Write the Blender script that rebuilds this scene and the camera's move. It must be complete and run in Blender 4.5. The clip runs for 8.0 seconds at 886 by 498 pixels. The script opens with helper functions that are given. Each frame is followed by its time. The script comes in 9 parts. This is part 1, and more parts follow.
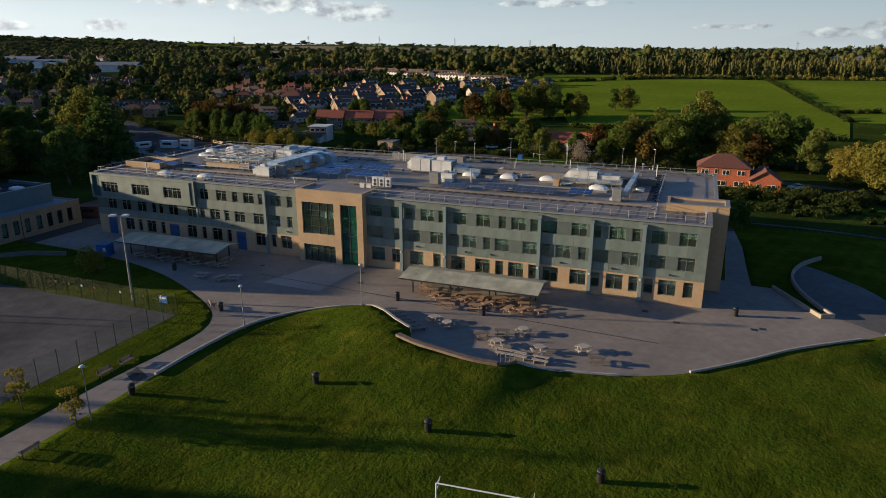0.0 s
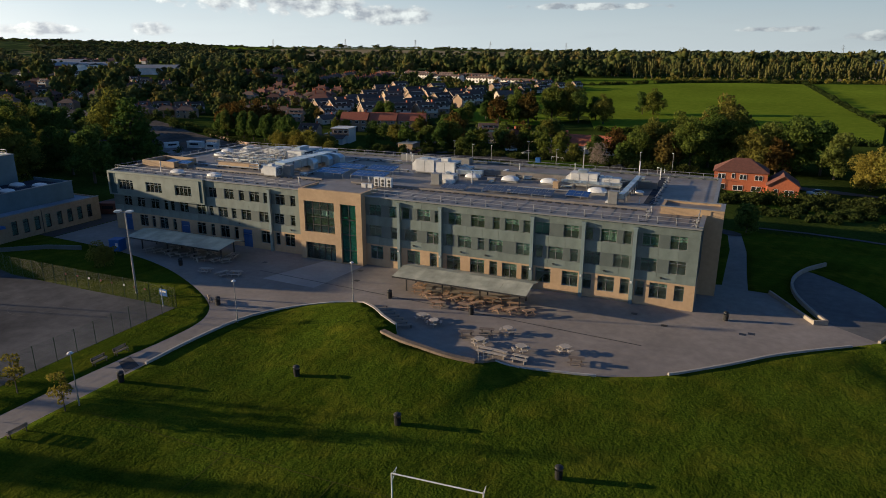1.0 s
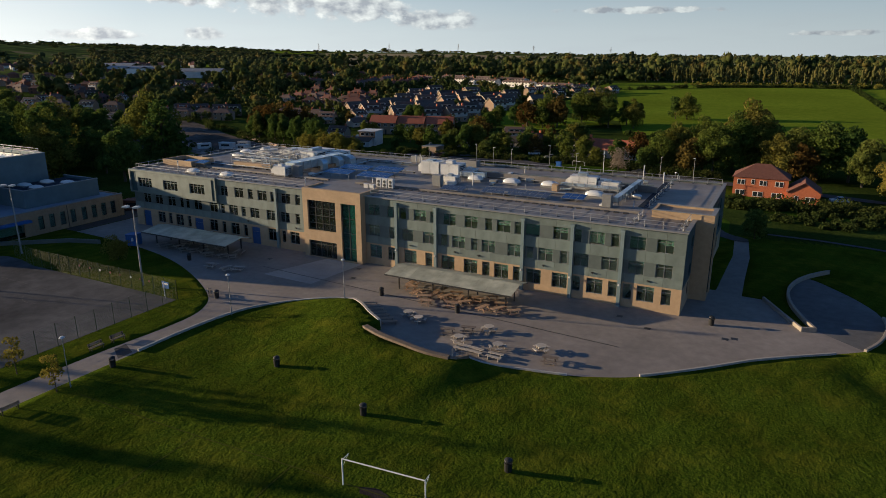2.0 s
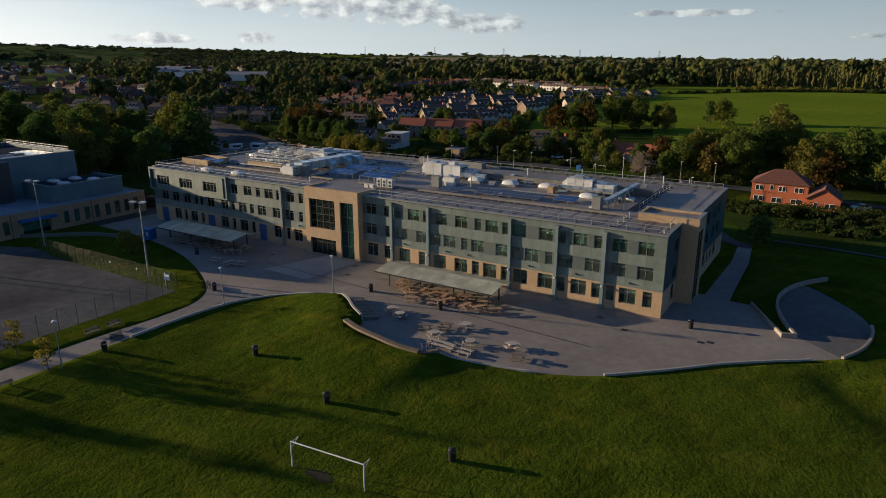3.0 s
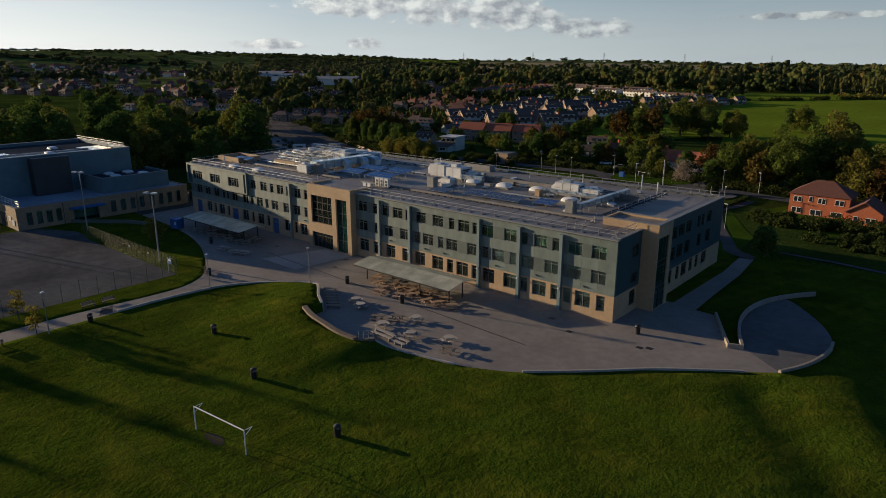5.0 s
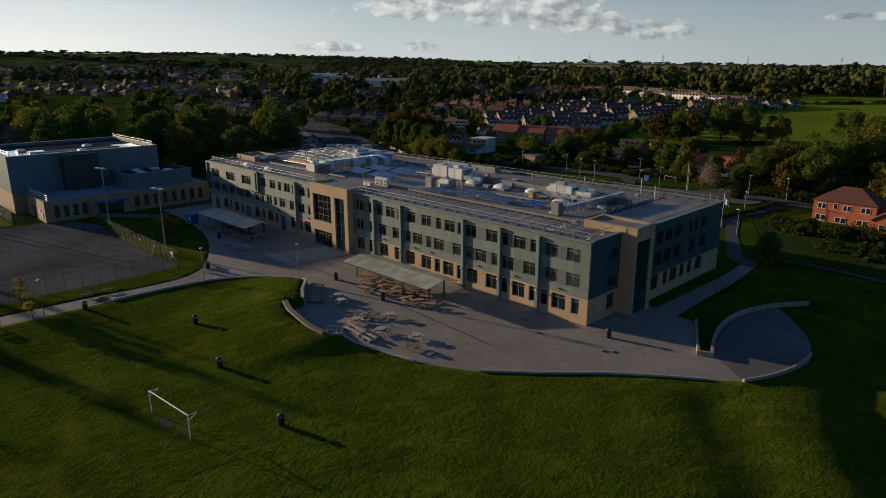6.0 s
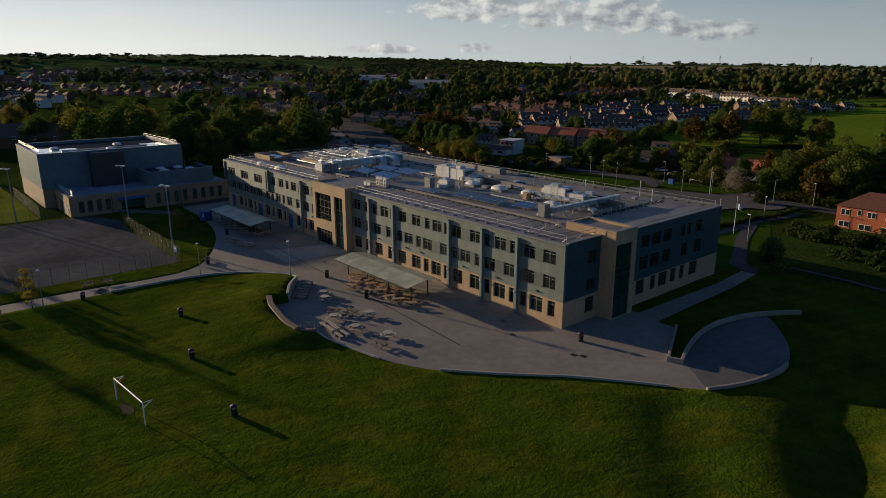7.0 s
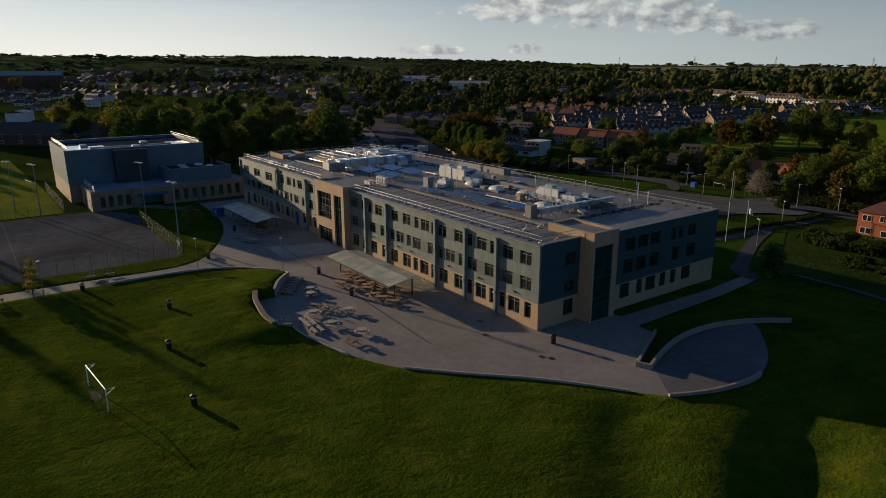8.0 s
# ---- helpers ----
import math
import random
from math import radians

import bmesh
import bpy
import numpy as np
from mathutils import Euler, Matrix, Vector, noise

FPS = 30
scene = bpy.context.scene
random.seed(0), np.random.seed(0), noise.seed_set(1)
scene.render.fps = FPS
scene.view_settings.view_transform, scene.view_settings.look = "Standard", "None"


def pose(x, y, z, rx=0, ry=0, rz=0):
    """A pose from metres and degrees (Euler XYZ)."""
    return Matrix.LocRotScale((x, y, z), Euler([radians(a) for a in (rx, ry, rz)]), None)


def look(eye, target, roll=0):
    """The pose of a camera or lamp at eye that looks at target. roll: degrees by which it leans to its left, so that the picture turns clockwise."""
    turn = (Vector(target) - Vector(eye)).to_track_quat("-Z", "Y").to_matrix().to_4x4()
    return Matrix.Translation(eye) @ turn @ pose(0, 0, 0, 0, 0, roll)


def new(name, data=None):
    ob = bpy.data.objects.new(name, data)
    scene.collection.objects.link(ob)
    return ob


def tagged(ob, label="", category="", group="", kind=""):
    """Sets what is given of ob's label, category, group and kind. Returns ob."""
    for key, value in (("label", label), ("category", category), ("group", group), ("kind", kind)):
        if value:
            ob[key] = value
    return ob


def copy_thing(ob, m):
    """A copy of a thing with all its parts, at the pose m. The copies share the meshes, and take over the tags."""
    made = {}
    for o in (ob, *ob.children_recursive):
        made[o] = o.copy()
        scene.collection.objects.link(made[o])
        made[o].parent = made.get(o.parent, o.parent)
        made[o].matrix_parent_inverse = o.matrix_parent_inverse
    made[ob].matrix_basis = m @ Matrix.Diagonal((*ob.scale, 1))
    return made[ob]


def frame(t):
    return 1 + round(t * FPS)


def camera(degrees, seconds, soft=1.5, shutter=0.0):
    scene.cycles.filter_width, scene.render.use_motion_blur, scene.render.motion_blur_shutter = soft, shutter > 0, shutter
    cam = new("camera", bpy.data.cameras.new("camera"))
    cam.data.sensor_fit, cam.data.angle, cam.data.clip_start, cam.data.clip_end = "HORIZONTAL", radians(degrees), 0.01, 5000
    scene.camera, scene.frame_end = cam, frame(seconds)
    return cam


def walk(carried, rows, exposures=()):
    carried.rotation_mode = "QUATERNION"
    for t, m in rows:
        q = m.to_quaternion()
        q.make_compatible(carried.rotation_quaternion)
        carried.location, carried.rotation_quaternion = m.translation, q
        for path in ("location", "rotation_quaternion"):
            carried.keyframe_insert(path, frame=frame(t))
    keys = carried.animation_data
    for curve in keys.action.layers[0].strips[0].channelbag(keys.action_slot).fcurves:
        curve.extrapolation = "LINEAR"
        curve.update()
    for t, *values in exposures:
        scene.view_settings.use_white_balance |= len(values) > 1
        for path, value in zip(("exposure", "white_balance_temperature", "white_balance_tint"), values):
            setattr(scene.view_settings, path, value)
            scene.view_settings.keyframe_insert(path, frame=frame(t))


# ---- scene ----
cam = camera(68.0, 8.0, 0.9)
PATH = [
    (0, (-3.026, -89.099, 33.615), (-3.711, -87.314, 33.026), 0.0),
    (0.5, (-0.315, -88.637, 33.615), (-1.046, -86.87, 33.028), -0.0),
    (1, (2.875, -88.156, 33.543), (2.094, -86.409, 32.963), 0.0),
    (1.5, (6.394, -87.594, 33.513), (5.557, -85.871, 32.939), 0.0),
    (3, (18.362, -84.796, 33.487), (17.351, -83.164, 32.928), 0.0),
    (3.5, (22.65, -83.475, 33.461), (21.581, -81.878, 32.906), -0.0),
    (4, (27.001, -81.826, 33.519), (25.874, -80.268, 32.967), -0.0),
    (5.5, (40.124, -74.111, 33.463), (38.817, -72.697, 32.921), -0.0),
    (6, (44.218, -70.778, 33.366), (42.852, -69.42, 32.827), -0.0),
    (6.5, (47.828, -67.456, 33.297), (46.409, -66.152, 32.761), -0.0),
    (7, (51.226, -64.006, 33.262), (49.758, -62.758, 32.728), -0.1),
    (7.5, (54.316, -60.603, 33.143), (52.803, -59.409, 32.612), -0.1),
    (8, (57.114, -57.131, 33.069), (55.559, -55.99, 32.538), -0.1),
]
EXPOSURES = [(0.0, 0.76, 6180, 8), (3.5, 0.47, 6180, 8), (6.5, 0.15, 6280, 8), (8.0, 0.08, 6350, 8)]
walk(cam, [(t, look(eye, target, roll)) for t, eye, target, roll in PATH], EXPOSURES)

# ---- world, sun ----
SUN_EL, SUN_AZ = 8.8, 15.0          # degrees: height of the sun, and the way of the shadows north of +x
world = bpy.data.worlds.new("sky")
scene.world = world
world.use_nodes = True
wn = world.node_tree.nodes
wl = world.node_tree.links
sky = wn.new("ShaderNodeTexSky")
sky.sky_type = "NISHITA"
sky.sun_disc = False
sky.sun_elevation = radians(SUN_EL)
sky.sun_rotation = radians(270.0 - SUN_AZ)
sky.altitude = 60.0
sky.air_density = 1.0
sky.dust_density = 0.2
sky.ozone_density = 6.0
backdrop = wn["Background"]
backdrop.inputs["Strength"].default_value = 0.05
tc = wn.new("ShaderNodeTexCoord")
sep = wn.new("ShaderNodeSeparateXYZ")
wl.new(tc.outputs["Generated"], sep.inputs[0])
# a pale veil of haze that thins towards the zenith
def stops(node, rows):
    ramp = node.color_ramp
    ramp.elements[0].color, ramp.elements[-1].color = (*rows[0][1], 1), (*rows[-1][1], 1)
    for pos, col in rows[1:-1]:
        ramp.elements.new(pos).color = (*col, 1)


veil = wn.new("ShaderNodeValToRGB")
stops(veil, [(p, (v, v, v)) for p, v in ((0.0, 0.95), (0.03, 0.88), (0.1, 0.55), (0.28, 0.0), (1.0, 0.0))])
wl.new(sep.outputs["Z"], veil.inputs[0])
hazed = wn.new("ShaderNodeMixRGB")
toward = wn.new("ShaderNodeVectorMath")
toward.operation = "DOT_PRODUCT"
toward.inputs[1].default_value = (-math.cos(radians(SUN_AZ)), -math.sin(radians(SUN_AZ)), 0.1)
wl.new(tc.outputs["Generated"], toward.inputs[0])
glow = wn.new("ShaderNodeValToRGB")
stops(glow, [(p, [c / 24.0 for c in col]) for p, col in ((0.0, (4.8, 6.0, 6.5)), (0.3, (8.2, 8.9, 9.0)), (0.55, (9.9, 10.7, 10.8)), (0.8, (14.0, 14.5, 14.2)), (0.93, (21.6, 20.8, 19.2)), (1.0, (24.0, 23.0, 20.8)))])
half = wn.new("ShaderNodeMapRange")
half.inputs["From Min"].default_value, half.inputs["From Max"].default_value = -1.0, 1.0
wl.new(toward.outputs["Value"], half.inputs[0])
wl.new(half.outputs[0], glow.inputs[0])
bright = wn.new("ShaderNodeVectorMath")
bright.operation = "SCALE"
bright.inputs["Scale"].default_value = 18.8
wl.new(glow.outputs[0], bright.inputs[0])
wl.new(bright.outputs[0], hazed.inputs["Color2"])
wl.new(veil.outputs[0], hazed.inputs["Fac"])
deep = wn.new("ShaderNodeMixRGB")
deep.blend_type = "MULTIPLY"
deep.inputs["Fac"].default_value = 1.0
deep.inputs["Color2"].default_value = (1.04, 1.34, 1.46, 1)
wl.new(sky.outputs[0], deep.inputs["Color1"])
wl.new(deep.outputs[0], hazed.inputs["Color1"])
# thin flat drifts of cloud, and one heap of cumulus low in the north-west
def shader(kind, **values):
    node = wn.new("ShaderNode" + kind)
    for key, value in values.items():
        node.inputs[key.replace("_", " ")].default_value = value
    return node


def maths(operation, a, b):
    node = wn.new("ShaderNodeMath")
    node.operation = operation
    for k, v in enumerate((a, b)):
        if isinstance(v, (int, float)):
            node.inputs[k].default_value = v
        else:
            wl.new(v, node.inputs[k])
    return node.outputs[0]


azimuth = maths("ARCTAN2", maths("MULTIPLY", sep.outputs["X"], -1.0), sep.outputs["Y"])
rise = maths("ARCSINE", sep.outputs["Z"], 0)
plane = wn.new("ShaderNodeCombineXYZ")
wl.new(azimuth, plane.inputs["X"]), wl.new(maths("MULTIPLY", rise, 1.5), plane.inputs["Y"])
heap = shader("TexNoise", Scale=32.0, Detail=8.0, Roughness=0.6)
wl.new(plane.outputs[0], heap.inputs["Vector"])
broad = shader("TexNoise", Scale=11.0, Detail=2.0)
wl.new(plane.outputs[0], broad.inputs["Vector"])
lumps = maths("ADD", maths("MULTIPLY", maths("SUBTRACT", heap.outputs["Fac"], 0.5), 4.6), maths("MULTIPLY", maths("SUBTRACT", broad.outputs["Fac"], 0.5), 2.6))
# cumulus: degrees west of north, height, half width, half height
body = None
for az, el, w, h in ((38.5, 4.2, 6.2, 1.9), (46.5, 4.5, 5.0, 1.2), (34.0, 3.6, 3.4, 1.2), (28.6, 2.6, 3.3, 0.85), (47.0, 1.5, 1.6, 0.6), (54.5, 1.35, 3.2, 0.5), (-8.5, 0.9, 1.8, 0.4), (-12.0, 1.1, 2.2, 0.7), (-1.5, 1.45, 2.8, 0.24), (12.0, 3.3, 6.0, 0.3)):
    dx = maths("DIVIDE", maths("SUBTRACT", azimuth, radians(az)), radians(w))
    dz = maths("DIVIDE", maths("SUBTRACT", rise, radians(el)), radians(h))
    low = maths("MULTIPLY", maths("MINIMUM", dz, 0), 0.35)
    one = maths("SUBTRACT", maths("SUBTRACT", 1.35, maths("POWER", dx, 2)), maths("POWER", maths("ADD", dz, low), 2))
    body = one if body is None else maths("MAXIMUM", body, one)
puff = shader("MapRange", From_Min=0.0, From_Max=0.75, To_Min=0.0, To_Max=1.0)
wl.new(maths("ADD", body, lumps), puff.inputs[0])
# thin flat drifts of grey cloud
flat = wn.new("ShaderNodeCombineXYZ")
wl.new(azimuth, flat.inputs["X"]), wl.new(maths("MULTIPLY", rise, 7.0), flat.inputs["Y"])
cn = shader("TexNoise", Scale=5.5, Detail=7.0, Roughness=0.55)
wl.new(flat.outputs[0], cn.inputs["Vector"])
thin = shader("MapRange", From_Min=0.5, From_Max=0.72, To_Min=0.0, To_Max=0.45)
wl.new(cn.outputs["Fac"], thin.inputs[0])
cover = maths("MAXIMUM", thin.outputs[0], puff.outputs[0])
sunward = wn.new("ShaderNodeVectorMath")
sunward.inputs[1].default_value = (0.011, 0.012, 0.0)
wl.new(plane.outputs[0], sunward.inputs[0])
heap2 = shader("TexNoise", Scale=32.0, Detail=3.0, Roughness=0.5)
wl.new(sunward.outputs[0], heap2.inputs["Vector"])
lit = shader("MapRange", From_Min=-0.13, From_Max=0.19, To_Min=0.0, To_Max=1.0)
wl.new(maths("SUBTRACT", heap.outputs["Fac"], heap2.outputs["Fac"]), lit.inputs[0])
greyed = wn.new("ShaderNodeMixRGB")
greyed.inputs["Color1"].default_value = (0.84, 0.84, 0.86, 1)
sunlit = wn.new("ShaderNodeMixRGB")
sunlit.inputs["Color1"].default_value, sunlit.inputs["Color2"].default_value = (0.58, 0.58, 0.62, 1), (1.25, 1.2, 1.14, 1)
wl.new(lit.outputs[0], sunlit.inputs["Fac"])
wl.new(puff.outputs[0], greyed.inputs["Fac"]), wl.new(sunlit.outputs[0], greyed.inputs["Color2"])
cloud_colour = wn.new("ShaderNodeVectorMath")
cloud_colour.operation = "MULTIPLY"
wl.new(bright.outputs[0], cloud_colour.inputs[0])
wl.new(greyed.outputs[0], cloud_colour.inputs[1])
clouded = wn.new("ShaderNodeMixRGB")
wl.new(cover, clouded.inputs["Fac"])
wl.new(hazed.outputs[0], clouded.inputs["Color1"])
wl.new(cloud_colour.outputs[0], clouded.inputs["Color2"])
wl.new(clouded.outputs[0], backdrop.inputs["Color"])

sun_data = bpy.data.lights.new("sun", "SUN")
sun_data.energy = 5.0
sun_data.angle = radians(0.6)
sun_data.color = (1.0, 0.75, 0.47)
sun = new("sun", sun_data)
sun.matrix_world = look((0, 0, 60), Vector((0, 0, 60)) + Vector((math.cos(radians(SUN_AZ)), math.sin(radians(SUN_AZ)), -math.tan(radians(SUN_EL)))))


# ---- materials ----
def surface(name, c1, c2, scale=1.0, rough=0.7, bump=0.0, bump_scale=20.0, metallic=0.0, vary=0.0, island=0.0, big=0.0, big_scale=0.05, spec=0.5, stretch=(1, 1, 1), coords="Object"):
    """A procedural material: two colours mixed by a fine noise, a large-scale stain, relief, and a shift from piece to piece."""
    m = bpy.data.materials.new(name)
    m.use_nodes = True
    n, l = m.node_tree.nodes, m.node_tree.links
    bsdf = n["Principled BSDF"]
    tc = n.new("ShaderNodeTexCoord")
    mp = n.new("ShaderNodeMapping")
    mp.inputs["Scale"].default_value = stretch
    l.new(tc.outputs[coords], mp.inputs["Vector"])
    nz = n.new("ShaderNodeTexNoise")
    nz.inputs["Scale"].default_value = scale
    nz.inputs["Detail"].default_value = 5.0
    nz.inputs["Roughness"].default_value = 0.65
    l.new(mp.outputs[0], nz.inputs["Vector"])
    ramp = n.new("ShaderNodeValToRGB")
    ramp.color_ramp.elements[0].position, ramp.color_ramp.elements[1].position = 0.32, 0.68
    ramp.color_ramp.elements[0].color, ramp.color_ramp.elements[1].color = (*c1, 1), (*c2, 1)
    l.new(nz.outputs["Fac"], ramp.inputs[0])
    col = ramp.outputs[0]
    value = None
    if big:
        nb = n.new("ShaderNodeTexNoise")
        nb.inputs["Scale"].default_value = big_scale
        nb.inputs["Detail"].default_value = 4.0
        l.new(tc.outputs[coords], nb.inputs["Vector"])
        mr = n.new("ShaderNodeMapRange")
        mr.inputs["From Min"].default_value, mr.inputs["From Max"].default_value = 0.3, 0.7
        mr.inputs["To Min"].default_value, mr.inputs["To Max"].default_value = 1 - big, 1 + big
        l.new(nb.outputs["Fac"], mr.inputs[0])
        value = mr.outputs[0]
    for amount, node, out in ((vary, "ShaderNodeObjectInfo", "Random"), (island, "ShaderNodeNewGeometry", "Random Per Island")):
        if amount:
            oi = n.new(node)
            mr = n.new("ShaderNodeMapRange")
            mr.inputs["To Min"].default_value, mr.inputs["To Max"].default_value = 1 - amount, 1 + amount
            l.new(oi.outputs[out], mr.inputs[0])
            if value is None:
                value = mr.outputs[0]
            else:
                mu = n.new("ShaderNodeMath")
                mu.operation = "MULTIPLY"
                l.new(value, mu.inputs[0]), l.new(mr.outputs[0], mu.inputs[1])
                value = mu.outputs[0]
    if value is not None:
        hs = n.new("ShaderNodeHueSaturation")
        l.new(col, hs.inputs["Color"]), l.new(value, hs.inputs["Value"])
        col = hs.outputs[0]
    l.new(col, bsdf.inputs["Base Color"])
    bsdf.inputs["Roughness"].default_value = rough
    bsdf.inputs["Metallic"].default_value = metallic
    bsdf.inputs["Specular IOR Level"].default_value = spec
    if bump:
        bn = n.new("ShaderNodeTexNoise")
        bn.inputs["Scale"].default_value = bump_scale
        bn.inputs["Detail"].default_value = 4.0
        l.new(mp.outputs[0], bn.inputs["Vector"])
        bp = n.new("ShaderNodeBump")
        bp.inputs["Strength"].default_value = 1.0
        bp.inputs["Distance"].default_value = bump
        l.new(bn.outputs["Fac"], bp.inputs["Height"])
        l.new(bp.outputs[0], bsdf.inputs["Normal"])
    return m


def foliage(name, c1, c2, c3):
    """Leaves: a hue of its own for each tree, and lighter and darker clumps within it."""
    m = bpy.data.materials.new(name)
    m.use_nodes = True
    n, l = m.node_tree.nodes, m.node_tree.links
    bsdf = n["Principled BSDF"]
    oi, ge = n.new("ShaderNodeObjectInfo"), n.new("ShaderNodeNewGeometry")
    ramp = n.new("ShaderNodeValToRGB")
    ramp.color_ramp.elements[0].color, ramp.color_ramp.elements[1].color = (*c1, 1), (*c3, 1)
    mid = ramp.color_ramp.elements.new(0.55)
    mid.color = (*c2, 1)
    l.new(oi.outputs["Random"], ramp.inputs[0])
    mr = n.new("ShaderNodeMapRange")
    mr.inputs["To Min"].default_value, mr.inputs["To Max"].default_value = 0.72, 1.3
    l.new(ge.outputs["Random Per Island"], mr.inputs[0])
    hs = n.new("ShaderNodeHueSaturation")
    l.new(ramp.outputs[0], hs.inputs["Color"]), l.new(mr.outputs[0], hs.inputs["Value"])
    l.new(hs.outputs[0], bsdf.inputs["Base Color"])
    bsdf.inputs["Roughness"].default_value = 0.75
    bsdf.inputs["Specular IOR Level"].default_value = 0.0
    tr = n.new("ShaderNodeBsdfTranslucent")
    l.new(hs.outputs[0], tr.inputs["Color"])
    mx = n.new("ShaderNodeMixShader")
    mx.inputs[0].default_value = 0.35
    l.new(bsdf.outputs[0], mx.inputs[1]), l.new(tr.outputs[0], mx.inputs[2])
    l.new(mx.outputs[0], n["Material Output"].inputs["Surface"])
    return m


def glazing(name, tint, clear=0.35, rough=0.03, wash_tint=(0.03, 0.03, 0.03)):
    """Window glass: clear glass seen through a dark tint, a diffuse wash that paints in reflected brightness, and its
    mirror gloss.
    """
    m = bpy.data.materials.new(name)
    m.use_nodes = True
    n, l = m.node_tree.nodes, m.node_tree.links
    n.remove(n["Principled BSDF"])
    tp, gl, mx, fr = n.new("ShaderNodeBsdfTransparent"), n.new("ShaderNodeBsdfGlossy"), n.new("ShaderNodeMixShader"), n.new("ShaderNodeFresnel")
    tp.inputs["Color"].default_value = (*[clear * c for c in tint], 1)
    gl.inputs["Roughness"].default_value = rough
    gl.inputs["Color"].default_value = (0.9, 0.95, 0.95, 1)
    fr.inputs["IOR"].default_value = 1.6
    # diffuse colour that lifts the dark panes, in place of reflected sky
    bright_wash, body = n.new("ShaderNodeBsdfDiffuse"), n.new("ShaderNodeMixShader")
    bright_wash.inputs["Color"].default_value = (*[min(1.0, 3.0 * c) for c in wash_tint], 1)
    body.inputs[0].default_value = 0.16
    l.new(tp.outputs[0], body.inputs[1]), l.new(bright_wash.outputs[0], body.inputs[2])
    l.new(fr.outputs[0], mx.inputs[0])
    l.new(body.outputs[0], mx.inputs[1]), l.new(gl.outputs[0], mx.inputs[2])
    l.new(mx.outputs[0], n["Material Output"].inputs["Surface"])
    return m


M_grass = surface("lawn_grass", (0.02, 0.042, 0.0035), (0.065, 0.092, 0.0078), 4.2, 0.95, 0.11, 5.5, big=0.3, big_scale=0.13, spec=0.0)
blades = M_grass.node_tree.nodes["Principled BSDF"]
blades.inputs["Sheen Weight"].default_value = 0.03
blades.inputs["Sheen Roughness"].default_value = 0.5
blades.inputs["Sheen Tint"].default_value = (0.55, 0.62, 0.12, 1)
# much paler than the lawn: backlit glow of the blades is in the colour
M_sunlit_pitch = surface("sunlit_pitch_grass", (0.12, 0.15, 0.018), (0.2, 0.215, 0.035), 1.6, 0.95, 0.05, 3.0, big=0.2, big_scale=0.1, spec=0.0)
M_worn_grass = surface("worn_grass", (0.05, 0.056, 0.012), (0.085, 0.088, 0.022), 1.5, 0.95, spec=0.0)
M_mud = surface("mud", (0.022, 0.018, 0.013), (0.045, 0.036, 0.027), 2.0, 0.9, 0.03, 6.0, spec=0.2)
M_blind = surface("roller_blind", (0.3, 0.36, 0.31), (0.36, 0.42, 0.36), 0.8, 0.9, vary=0.3)


def mown(m, period, amount, turn):
    """Faint wavering stripes left by a mower."""
    n, l = m.node_tree.nodes, m.node_tree.links
    bsdf = n["Principled BSDF"]
    source = bsdf.inputs["Base Color"].links[0].from_socket
    tc, mp, wv, mr, hs = n.new("ShaderNodeTexCoord"), n.new("ShaderNodeMapping"), n.new("ShaderNodeTexWave"), n.new("ShaderNodeMapRange"), n.new("ShaderNodeHueSaturation")
    mp.inputs["Rotation"].default_value = (0, 0, radians(turn))
    l.new(tc.outputs["Object"], mp.inputs["Vector"]), l.new(mp.outputs[0], wv.inputs["Vector"])
    wv.inputs["Scale"].default_value = 0.314 / period
    wv.inputs["Distortion"].default_value = 3.0
    wv.inputs["Detail"].default_value = 3.0
    wv.inputs["Detail Scale"].default_value = 0.4
    mr.inputs["To Min"].default_value, mr.inputs["To Max"].default_value = 1 - amount, 1 + amount
    l.new(wv.outputs["Fac"], mr.inputs[0]), l.new(mr.outputs[0], hs.inputs["Value"])
    l.new(source, hs.inputs["Color"]), l.new(hs.outputs[0], bsdf.inputs["Base Color"])


